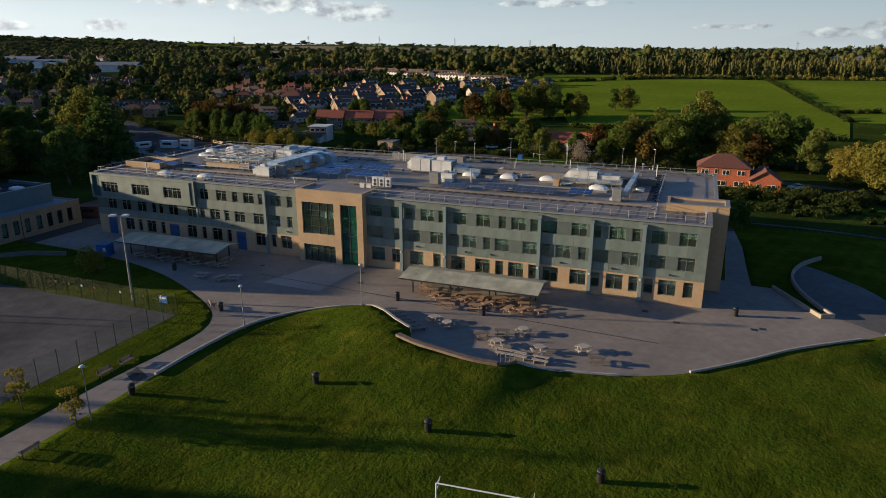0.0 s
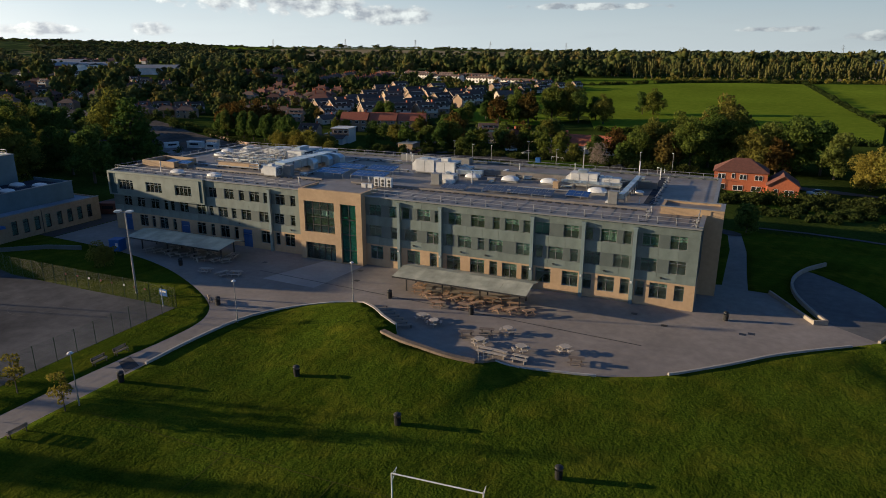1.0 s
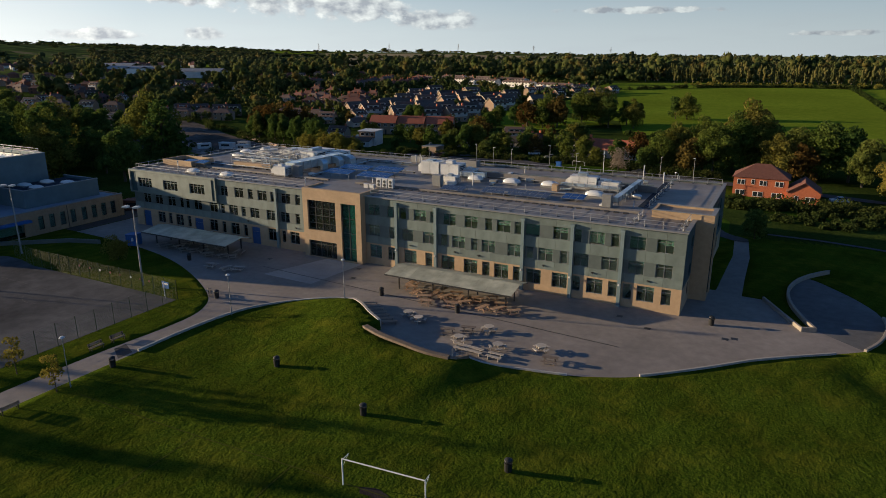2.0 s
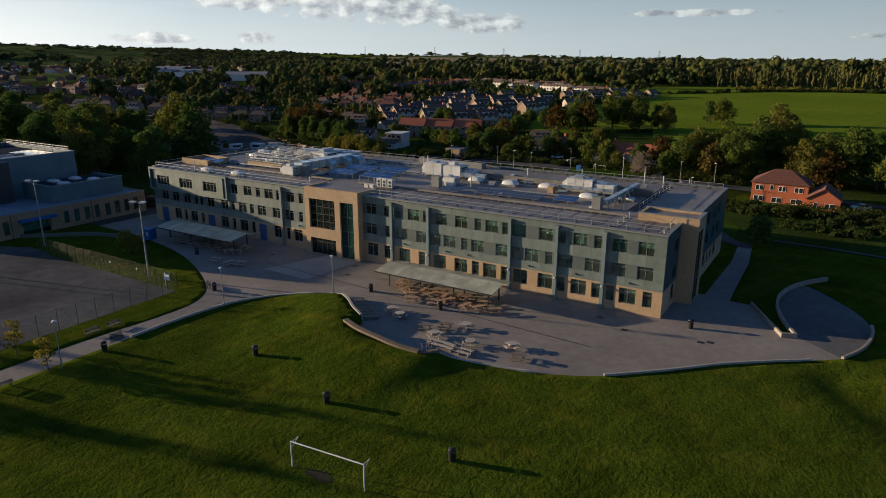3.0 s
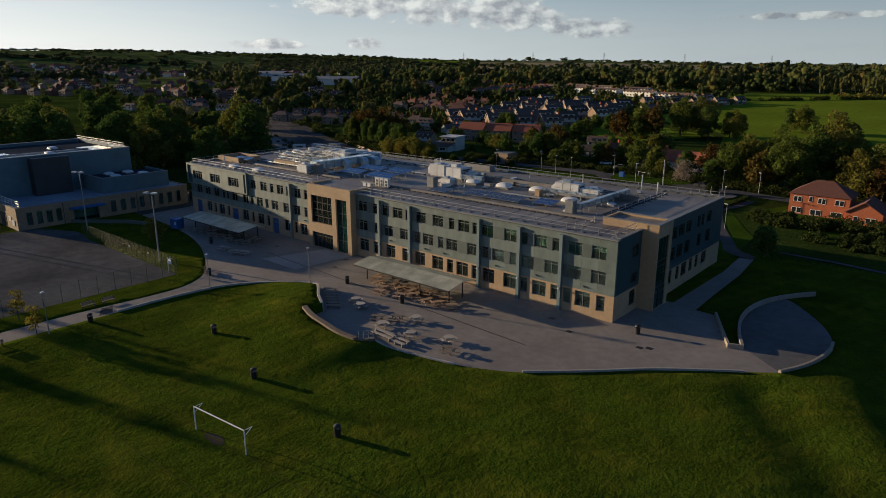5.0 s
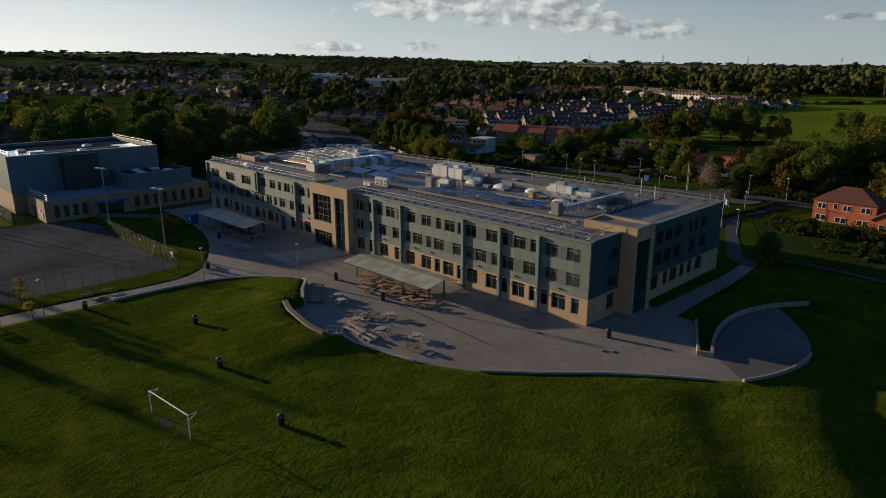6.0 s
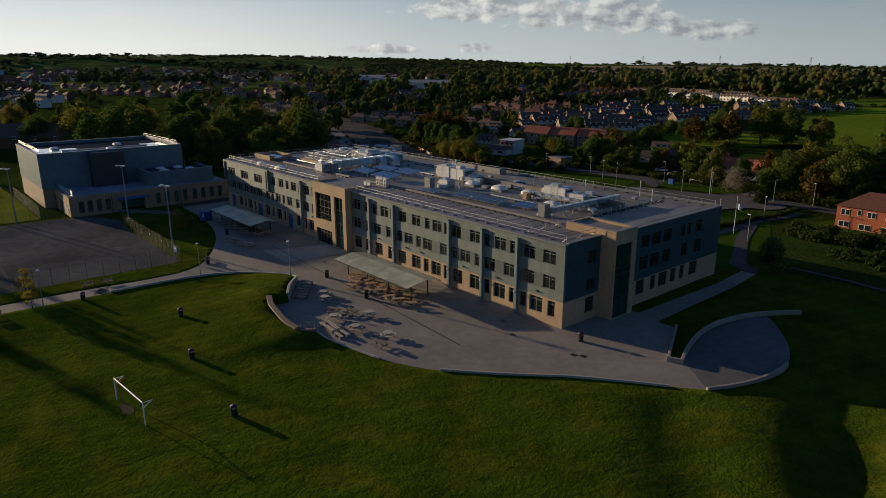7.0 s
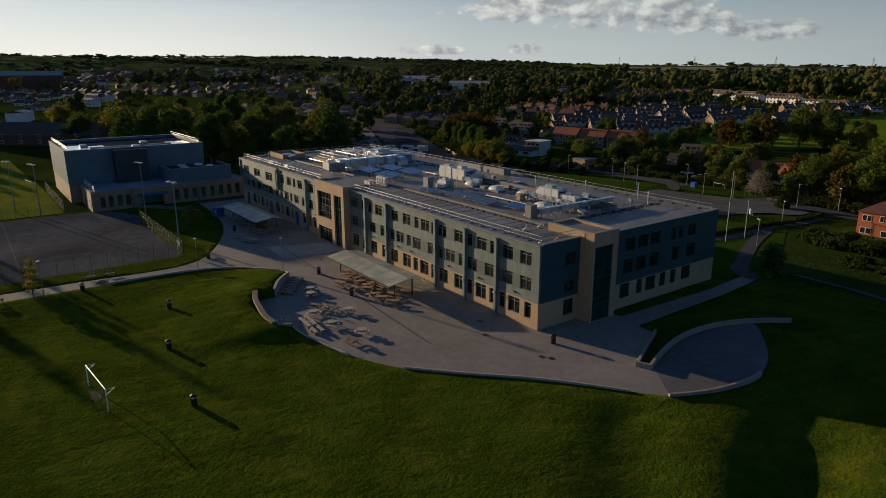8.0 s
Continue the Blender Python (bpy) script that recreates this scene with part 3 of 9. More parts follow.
# outline of the paved plaza and the path that leads to it
SEAT_WALL = [(-40.6, -16.9), (-38.3, -18.6), (-35.6, -20.8), (-32.9, -22.4)]
ARC_WALL = rounded([(-32.6, -25.4), (-30.2, -26.4), (-27.2, -27.0), (-23.4, -27.7), (-20.4, -27.5)], 2)
EDGE_W = rounded([(-54.7, -60.0), (-54.4, -41.0), (-54.4, -35.4), (-53.9, -29.5), (-52.8, -24.8), (-49.2, -20.0), (-45.4, -17.6), (-42.4, -16.8), (-40.6, -16.9)], 2)
EDGE_S = rounded([(-18.9, -25.7), (-15.0, -24.9), (-11.0, -24.1), (-7.6, -23.4), (-4.6, -22.1), (-1.6, -20.6), (2.6, -17.0), (6.2, -13.6), (9.7, -10.0), (14.2, -6.6), (18.7, -3.4), (21.1, -1.5)], 2)
EAST_WALL = rounded([(21.1, -1.5), (22.8, 1.8), (23.8, 5.4), (24.2, 9.0), (24.0, 11.3)], 2)
CURVED_WALL = rounded([(18.2, 29.4), (16.0, 26.6), (13.8, 22.6), (12.6, 17.6), (12.7, 13.0), (13.4, 9.4), (14.6, 5.5), (15.9, 2.4)], 2)
STRAIGHT_WALL = [(14.5, 1.8), (12.3, 6.2), (9.6, 11.8)]
EDGE_N = rounded([(-58.8, -100.0), (-58.7, -55.0), (-58.3, -43.0), (-57.4, -35.0), (-57.5, -29.5), (-59.4, -25.8), (-62.0, -23.4), (-67.4, -20.0), (-75.5, -16.0), (-82.0, -13.7), (-89.0, -12.0), (-100.0, -10.5), (-112.0, -10.0)], 2)
PLAZA = ([(-54.9, -100.0)] + EDGE_W + SEAT_WALL[1:] + [(-32.9, -25.3)] + ARC_WALL[1:] + [(-18.9, -25.9)] + EDGE_S + EAST_WALL[1:]
         + rounded([(24.0, 11.3), (23.2, 14.2), (21.4, 17.8), (19.0, 21.2), (16.6, 24.2), (15.2, 25.2)], 1)[1:] + CURVED_WALL[8:] + STRAIGHT_WALL
         + [(6.8, 12.0), (6.6, 20.0), (6.5, 33.0), (5.6, 43.6), (3.2, 43.2), (3.8, 33.0), (3.4, 20.0), (3.2, 13.0), (1.5, 12.6), (-4.0, 6.0), (-4.0, 4.0), (-104.0, 4.0), (-112.0, 4.0)] + EDGE_N[::-1])


def height(x, y):
    """The lie of the land: flat round the school, falling to the road in the north, rising to the hills far off."""
    d = math.hypot(x + 20, y - 20)
    h = -1.9 * smoothstep(45, 95, y)
    h += 2.6 * smoothstep(170, 300, d) + 6.0 * smoothstep(280, 560, d) + 3.0 * smoothstep(520, 1050, d)
    if d > 700:
        west = smoothstep(-0.2, 1.0, -x / d)
        h += 18 * smoothstep(0.8, 0.93, -x / d) * smoothstep(1500, 2700, d)
        h += (9 + 42 * west ** 1.6) * smoothstep(1500, 2780, d) + (3 + 9 * west) * smoothstep(1500, 2600, d) * noise.noise((x / 700, y / 700, 0.3))
    if y < 30 and -70 < x < 70:
        r, at = to_line(x, y, RIDGE)
        past = smoothstep(-21.5, -17, x)
        h += (1.42 - 0.4 * at) * math.exp(-(r / (8.0 - 3.6 * past)) ** 2)
        h -= 0.5 * smoothstep(-31, -43, y) * smoothstep(-54.5, -36, x) + 0.7 * smoothstep(-48, -100, y) * smoothstep(-54.5, -30, x)
        # hollows in the lawn east of the terrace
        r, at = to_line(x, y, [(18.0, -4.6), (25.0, -12.0), (33.0, -22.0), (40.0, -36.0)])
        h -= (0.58 + 0.4 * at) * math.exp(-(r / (2.9 + 3.6 * at)) ** 2) * smoothstep(0.0, 0.12, at)
        r, at = to_line(x, y, [(29.0, 9.5), (33.5, 3.0), (37.0, -6.0), (40.0, -16.0)])
        h -= (0.7 + 0.8 * math.sin(math.pi * at)) * math.exp(-(r / 4.8) ** 2)
    if y < 40:
        h += 0.05 * noise.noise((x / 6, y / 6, 0.0)) * smoothstep(-52, -46, x)
    return h


def axis(lo, hi, fine_lo, fine_hi, fine):
    out = list(np.arange(fine_lo, fine_hi + 0.01, fine))
    s, v = fine, fine_hi
    while v < hi:
        s *= 1.12
        v += s
        out.append(min(v, hi))
    s, v = fine, fine_lo
    while v > lo:
        s *= 1.12
        v -= s
        out.insert(0, max(v, lo))
    return out


def build_ground():
    ring = PLAZA
    inner = []
    pts, flag = [], []
    for x in axis(-4200, 2600, -66, 48, 1.25):
        for y in axis(-700, 4300, -72, 44, 1.25):
            px = float(x) + random.uniform(-0.2, 0.2) if -66 < x < 48 else float(x)
            py = float(y)
            if -60 < px < 30 and -101 < py < 46:
                near = to_line(px, py, ring + ring[:1])[0]
                if near < 0.55:
                    continue
                low = inside(px, py, ring)
            else:
                low = inside(px, py, ring)
            pts.append((px, py))
            flag.append(low)
    border = dense(ring, 0.9, True)
    n0 = len(pts)
    pts += border
    flag += [False] * len(border)
    # a second ring just within the paving, under which the ground drops away
    area = sum(a[0] * b[1] - b[0] * a[1] for a, b in zip(border, border[1:] + border[:1]))
    s = 0.16 if area > 0 else -0.16
    for i, (x, y) in enumerate(border):
        a, b = border[i - 1], border[(i + 1) % len(border)]
        n = math.hypot(b[0] - a[0], b[1] - a[1]) or 1
        pts.append((x - (b[1] - a[1]) / n * s, y + (b[0] - a[0]) / n * s))
        flag.append(True)
    nb = len(border)
    edges = [(n0 + i, n0 + (i + 1) % nb) for i in range(nb)]
    from mathutils.geometry import delaunay_2d_cdt
    vs, _, fs, ov, _, _ = delaunay_2d_cdt([Vector(p) for p in pts], edges, [], 0, 1e-4)
    co = []
    for v, src in zip(vs, ov):
        low = bool(src) and flag[src[0]]
        z = height(v.x, v.y)
        under_court = -117.5 < v.x < -64.0 and -110 < v.y < -26.8
        co.append((v.x, v.y, -0.3 if low else (z - 0.03 if under_court else z + 0.012)))
    me = bpy.data.meshes.new("ground")
    me.from_pydata(co, [], fs)
    me.materials.append(M_grass)
    me.materials.append(M_rough_grass)
    me.materials.append(M_quilt)
    for p in me.polygons:
        c = p.center
        p.material_index = 1 if (c.y > 48 or c.x > 160 or c.x < -120) else 0
        if math.hypot(c.x, c.y) > 820:
            p.material_index = 2
        p.use_smooth = True
    return tagged(new("ground", me), "mown green lawn and rough grassland with gentle slopes", "ground", kind="structure")


build_ground()
sheet("pavement", PLAZA, M_paving, 0.0, 3.0, "grey-brown tarmac plaza and path with drain covers", "pavement", level=0.0)


# ---- school building ----
H_BRICK, H_ROOF = 3.6, 11.3
school = thing("school_building", pose(-53, 19, 0), "three-storey flat-roofed school with grey-green cladding over tan stone", "building")


def under(name, bm, material, parent=school, label=""):
    """A part given in world places, hung under a thing that does not lean."""
    ob = part(name, bm, material, parent, label)
    ob.matrix_parent_inverse = Matrix.Translation(parent.matrix_basis.translation).inverted()
    return ob


WIN = {}
wrng = random.Random(31)


def window_meshes(w, h, lights, transom=True, metal=None):
    metal = metal or M_grey_frame
    key = (w, h, lights, transom, metal.name)
    if key not in WIN:
        f = 0.07
        step = w / lights
        cuts = []
        for k in range(lights):
            u0, u1 = -w / 2 + k * step + (f if k == 0 else f / 2), -w / 2 + (k + 1) * step - (f if k == lights - 1 else f / 2)
            if transom:
                cuts += [(u0, u1, f, h * 0.76), (u0, u1, h * 0.76 + f * 0.8, h - f)]
            else:
                cuts.append((u0, u1, f, h - f))
        bm = pierced(bmesh.new(), -w / 2, w / 2, 0.0, h, 0.0, 0.1, cuts)
        frame_mesh = bpy.data.meshes.new("window_frame")
        bm.to_mesh(frame_mesh)
        bm.free()
        frame_mesh.materials.append(metal)
        bm = boxes((-step / 2 + f * 0.4, step / 2 - f * 0.4, 0.04, 0.055, f * 0.6, h - f * 0.6))
        pane_mesh = bpy.data.meshes.new("pane")
        bm.to_mesh(pane_mesh)
        bm.free()
        pane_mesh.materials.append(M_glass)
        WIN[key] = (frame_mesh, pane_mesh, step)
    return WIN[key]


def window(x, y, z, w, h, lights, turn=0.0, parent=school, transom=True):
    frame_mesh, pane_mesh, step = window_meshes(w, h, lights, transom, M_grey_frame if turn == 0 else M_dark)
    base = Matrix.Translation(parent.matrix_basis.translation).inverted() @ pose(x, y, z, 0, 0, turn)
    w_ob = shared("window", frame_mesh, base, parent)
    for k in range(lights):
        p = shared("pane", pane_mesh, pose(-w / 2 + (k + 0.5) * step, 0, 0), w_ob)
        p.visible_shadow = False
    if turn == 0 and parent is school and w > 1.9 and wrng.random() < 0.75:
        drop = h * wrng.choice((0.3, 0.45, 0.6, 0.88))
        part("blind", boxes((-w / 2 + 0.05, w / 2 - 0.05, 0.2, 0.215, h - drop, h - 0.02)), M_blind, w_ob, "pale grey-green roller blind")
    return w_ob


def facade_windows(spans, z0, z1, y, hole_list):
    for a, b in spans:
        hole_list.append((a, b, z0, z1))
        w = round((b - a) * 10) / 10
        window((a + b) / 2, y + 0.14, z0, w, z1 - z0, 1 if w < 1.5 else (2 if w < 3 else 4))


def spans(centres, width):
    return [(c - width / 2, c + width / 2) for c in centres]


TOP_Z, MID_Z, LOW_Z = (8.3, 10.15), (4.85, 6.75), (1.15, 3.35)
E_TOP = spans([-2.6, -6.2, -11.7, -16.9, -21.1, -25.6, -30.9, -34.6, -39.8, -44.8, -48.4], 2.2) + spans([-9.2, -14.4, -23.3, -28.0, -37.4, -42.9], 1.15)
E_MID = spans([-2.5, -6.2, -9.8, -13.8, -19.0, -23.8, -28.0, -33.0, -38.2, -42.1, -48.4], 2.2) + spans([-16.3, -21.4, -30.3, -35.5, -45.0], 1.15)
E_LOW = spans([-4.65, -11.65, -16.75, -20.7, -25.8, -30.9, -34.8, -41.6, -48.2], 2.3) + spans([-1.95, -7.1, -9.1, -14.3, -23.3, -28.3, -38.2], 1.25) + spans([-45.1], 1.5)
W_TOP = spans([-77.9, -72.3, -66.9], 2.1) + spans([-81.6], 1.8) + spans([-75.1, -69.8, -64.2], 1.1)
W_MID = spans([-103.0, -99.6, -96.0, -88.8, -84.6, -79.6, -74.4, -70.5, -67.3], 2.1) + spans([-93.2, -91.6, -82.3, -77.1, -64.4], 1.0)
W_LOW = spans([-99.3, -94.2, -85.0, -79.5, -70.4, -65.3], 2.1) + spans([-96.8, -91.5, -82.3, -76.9, -67.8], 0.95)
W_DOORS = [(-104.5, -102.4), (-90.0, -87.8), (-75.4, -73.4)]


def facade(u0, u1, top, mid, low, doors=()):
    """One stretch of the long south front."""
    holes = []
    facade_windows(low, *LOW_Z, 0.0, holes)
    holes += [(a, b, -0.2, 3.2) for a, b in doors]
    under("plinth_wall", pierced(bmesh.new(), u0, u1, -0.3, H_BRICK, 0.0, 0.35, holes), M_stone, label="tan stone ground-floor wall")
    for a, b in doors:
        under("blue_door", boxes((a + 0.04, (a + b) / 2 - 0.01, 0.14, 0.2, 0.02, 2.3), ((a + b) / 2 + 0.01, b - 0.04, 0.14, 0.2, 0.02, 2.3), (a + 0.04, b - 0.04, 0.15, 0.2, 2.36, 3.18)), M_blue_door, label="blue painted double door")
    for zz, rows in ((MID_Z, mid), (TOP_Z, top)):
        holes = []
        facade_windows(rows, *zz, 0.0, holes)
        if holes:
            at = u0
            for p, q in sorted((h[0], h[1]) for h in holes):
                if p - at > 0.05:
                    under("band_panel", boxes((at, p, 0.07, 0.33, *zz)), M_strip, label="dark grey panel between the windows")
                at = q
            if u1 - at > 0.05:
                under("end_panel", boxes((at, u1, 0.0, 0.33, *zz)), M_clad)
    # cladding panels of the spandrels, each a sheet of its own with open joints
    for z0, z1 in ((H_BRICK, MID_Z[0]), (MID_Z[1], TOP_Z[0]), (TOP_Z[1], H_ROOF)):
        n = round((u1 - u0) / 2.45)
        w = (u1 - u0) / n
        me = bpy.data.meshes.new("cladding_panel")
        bm = boxes((0.008, w - 0.008, 0.0, 0.1, z0 + 0.008, z1 - 0.008))
        bm.to_mesh(me)
        bm.free()
        me.materials.append(M_clad)
        for k in range(n):
            shared("cladding_panel", me, pose(u0 + k * w + 53, -19, 0), school)
        under("backing_wall", boxes((u0, u1, 0.11, 0.35, z0, z1)), M_strip)


facade(-50.2, 0.0, E_TOP, E_MID, E_LOW)
facade(-83.2, -61.8, W_TOP, [s for s in W_MID if s[1] < -61 and s[0] > -83.2], [s for s in W_LOW if s[0] > -83.2], W_DOORS[2:])
facade(-106.6, -83.2, [], [s for s in W_MID if s[0] < -83.3], [s for s in W_LOW if s[0] < -83.2], W_DOORS[:2])

# projecting top-floor box at the west end
bay_holes = []
for c in (-102.5, -95.3, -88.1):
    bay_holes.append((c - 1.95, c + 1.95, 8.05, 9.95))
    window(c, -0.28, 8.05, 3.9, 1.9, 4)
under("bay_wall", pierced(bmesh.new(), -104.9, -84.25, 7.1, 11.1, -0.42, -0.004, bay_holes), M_clad, label="pale projecting bay with four-light windows")
under("bay_frame", boxes((-106.9, -83.1, -0.55, 0.0, 6.9, 7.1), (-106.9, -83.1, -0.55, -0.002, 11.1, 11.5), (-106.9, -106.5, -0.55, -0.002, 7.1, 11.1), (-83.35, -83.1, -0.55, -0.002, 7.1, 11.1)), M_clad)
under("blue_panel", boxes((-106.5, -104.9, -0.3, -0.02, 7.1, 11.1)), M_blue, label="dark blue recessed panel")
under("blue_panel", boxes((-84.25, -83.35, -0.3, -0.02, 7.1, 11.1)), M_blue, label="dark blue recessed panel")

# fins that stand in front of the cladding
for x in (-8.15, -15.1, -22.45, -36.85, -44.0, -68.9):
    under("fin", boxes((x - 0.24, x + 0.24, -0.45, -0.02, 0.0, 10.6), (x - 0.32, x + 0.32, -0.55, -0.015, 10.6, 10.9)), M_fin, label="full-height pale metal fin")
    under("wall_lamp", bevelled(boxes((x - 0.12, x + 0.12, -0.66, -0.46, 3.05, 3.3)), 0.02), M_white, label="white bulkhead lamp")
for x in (-4.4, -12.0, -19.2, -29.5, -33.5, -41.5, -64.8, -76.0):
    under("sunshade_lamp", boxes((x - 0.16, x + 0.16, -0.3, -0.004, 4.2, 4.28), (x - 0.06, x + 0.06, -0.16, -0.004, 4.05, 4.2)), M_dark, label="dark arm of a wall light")

# entrance portal
EN0, EN1, ENY, ENZ = -62.0, -50.1, -1.3, 11.95
en_holes = [(-61.0, -55.2, 4.75, 9.95), (-54.05, -51.15, 0.12, 9.95), (-61.0, -55.2, 0.05, 2.95)]
under("entrance_front", pierced(bmesh.new(), EN0, EN1, -0.3, ENZ, ENY, ENY + 0.6, en_holes), M_stone, label="tan stone entrance portal")
for r in ((EN0, EN0 + 0.5, ENY + 0.6, 0.0, -0.3, ENZ), (EN1 - 0.5, EN1, ENY + 0.6, 0.0, -0.3, ENZ), (EN0, EN0 + 0.4, 0.0, 4.2, H_ROOF, ENZ), (EN1 - 0.4, EN1, 0.0, 4.2, H_ROOF, ENZ)):
    under("entrance_side", boxes(r), M_stone)
under("entrance_roof", boxes((EN0 + 0.4, EN1 - 0.4, ENY + 0.6, 4.2, H_ROOF + 0.1, H_ROOF + 0.35)), M_roof)


def curtain(u0, u1, z0, z1, d, cols, zrows, glass, axis="x", name="curtain_wall"):
    """Glazing in a grid of dark mullions; each pane is a sheet of its own."""
    f = 0.05
    bm = bmesh.new()
    us = [u0 + (u1 - u0) * k / cols for k in range(cols + 1)]
    rows = [(u - f, u + f, d, d + 0.16, z0, z1) for u in us] + [(u0, u1, d + 0.01, d + 0.15, z - f, z + f) for z in zrows]
    frame_ob = None
    for a, b, c, e, g, h in rows:
        bm = boxes((a, b, c, e, g, h) if axis == "x" else (c, e, a, b, g, h))
        if frame_ob is None:
            frame_ob = under(name, bm, M_dark, label="dark mullions of a glazed wall")
        else:
            part("mullion", bm, M_dark, frame_ob)
    zs = sorted({z0, z1, *zrows})
    for a, b in zip(us, us[1:]):
        for c, e in zip(zs, zs[1:]):
            r = (a + f, b - f, d + 0.06, d + 0.08, c + f, e - f)
            bm = boxes(r if axis == "x" else (r[2], r[3], r[0], r[1], r[4], r[5]))
            p = part("pane", bm, glass, frame_ob)
            p.visible_shadow = False


curtain(-61.0, -55.2, 4.75, 9.95, ENY + 0.3, 4, [6.0, 7.3, 8.6], M_glass)
curtain(-54.05, -51.15, 0.12, 9.95, ENY + 0.3, 2, [2.3, 4.9, 7.4], M_glass_green)
curtain(-61.0, -55.2, 0.05, 2.95, ENY + 0.3, 5, [2.3], M_glass, name="entrance_doors")
under("blind", boxes((-57.9, -56.7, ENY + 0.55, ENY + 0.58, 7.5, 8.5), (-56.4, -55.4, ENY + 0.55, ENY + 0.58, 7.4, 8.4)), M_white, label="white paper display behind the glass")
under("floor_edge", boxes((-54.05, -51.15, ENY + 0.5, ENY + 0.75, 2.2, 2.55), (-54.05, -51.15, ENY + 0.5, ENY + 0.75, 4.8, 5.15)), M_white, label="pale landing edge behind the glass")

# east end: short wall, stair tower, long dark wall
ew = []
for z0, z1, w in ((1.0, 3.2, 1.9), (4.2, 5.7, 1.9), (8.0, 9.7, 1.9)):
    ew.append((4.7, 6.6, z0, z1))
    window(-0.14, 5.65, z0, 1.9, z1 - z0, 2, 90)
under("plinth_wall", pierced(bmesh.new(), 0.36, 7.4, -0.3, H_BRICK, -0.35, 0.0, ew, "y"), M_stone, label="tan stone ground-floor wall")
under("blue_wall", pierced(bmesh.new(), 0.36, 7.4, H_BRICK, H_ROOF + 0.2, -0.35, 0.02, ew, "y"), M_blue, label="dark blue clad end wall")
TX, TY0, TY1, TZ = 2.35, 7.4, 12.3, 12.35
under("stair_tower", pierced(bmesh.new(), TY0, TY1, -0.3, TZ, TX - 0.5, TX, [(7.7, 11.3, 0.02, 10.45)], "y"), M_stone, label="tan stone stair tower with a tall glass slot")
under("tower_side", boxes((-6.0, TX - 0.5, TY0, TY0 + 0.4, -0.3, TZ), (-6.0, TX - 0.5, TY1 - 0.4, TY1, -0.3, TZ), (-6.0, -5.6, TY0 + 0.4, TY1 - 0.4, H_ROOF, TZ)), M_stone)
under("tower_roof", boxes((-5.6, TX - 0.5, TY0 + 0.4, TY1 - 0.4, TZ - 0.45, TZ - 0.3)), M_roof)
under("tower_coping", boxes((-6.1, TX + 0.06, TY0 - 0.06, TY0 + 0.45, TZ, TZ + 0.08), (-6.1, TX + 0.06, TY1 - 0.45, TY1 + 0.06, TZ, TZ + 0.08), (TX - 0.55, TX + 0.06, TY0 + 0.45, TY1 - 0.45, TZ, TZ + 0.08)), M_cap)
curtain(7.7, 11.3, 0.02, 10.45, TX - 0.32, 2, [2.4, 3.2, 6.2, 7.0], M_glass_green, axis="y")
under("floor_edge", boxes((TX - 0.9, TX - 0.6, 7.8, 11.2, 2.5, 3.1), (TX - 0.9, TX - 0.6, 7.8, 11.2, 6.3, 6.9)), M_white, label="pale landing edge behind the glass")
NX = 1.0
nh_low, nh_top = [], []
for a, b in ((12.6, 13.5), (15.0, 17.1), (18.7, 20.0), (20.8, 23.1), (24.1, 25.6), (26.7, 28.1), (29.5, 31.8)):
    nh_low.append((a, b, 1.45, 3.6))
    window(NX - 0.14, (a + b) / 2, 1.45, round(b - a, 1), 2.15, 1 if b - a < 1.6 else 2, 90)
for z0, z1, rows in ((5.0, 7.1, ((15.4, 17.5), (18.2, 20.4), (21.3, 23.4), (26.6, 28.2), (30.3, 32.5))), (8.3, 10.2, ((15.6, 17.6), (18.3, 20.5), (21.2, 23.4), (26.0, 27.2), (27.8, 28.9), (30.2, 32.2)))):
    for a, b in rows:
        nh_top.append((a, b, z0, z1))
        window(NX - 0.14, (a + b) / 2, z0, round(b - a, 1), z1 - z0, 1 if b - a < 1.6 else 2, 90)
under("plinth_wall", pierced(bmesh.new(), 12.3, 38.0, -1.4, 3.75, NX - 0.35, NX, nh_low, "y"), M_stone, label="tan stone ground-floor wall")
under("blue_wall", pierced(bmesh.new(), 12.3, 38.0, 3.75, H_ROOF + 0.2, NX - 0.35, NX + 0.02, nh_top, "y"), M_blue, label="dark blue clad end wall")
under("north_wall", boxes((-106.6, NX - 0.35, 37.6, 38.0, -1.4, H_ROOF + 0.2)), M_clad)
under("west_wall", boxes((-106.6, -106.25, 0.35, 37.6, -0.4, H_ROOF + 0.2)), M_clad)
# floors and inner walls behind the glass
for z in (-0.25, 3.55, 7.25):
    under("floor_slab", boxes((-106.2, -0.4, 0.4, 7.0, z, z + 0.22), (-6.2, NX - 0.4, 12.5, 37.0, z, z + 0.22)), M_inside)
under("inner_wall", boxes((-106.2, -6.2, 7.0, 7.2, -0.2, 11.0), (-6.4, -6.2, 12.5, 37.0, -0.2, 11.0)), M_inside)
for x in (-8.2, -22.4, -36.8, -49.9, -62.2, -75.8, -83.3, -95.0):
    under("partition", boxes((x - 0.08, x + 0.08, 0.4, 7.0, -0.02, 11.0)), M_inside)

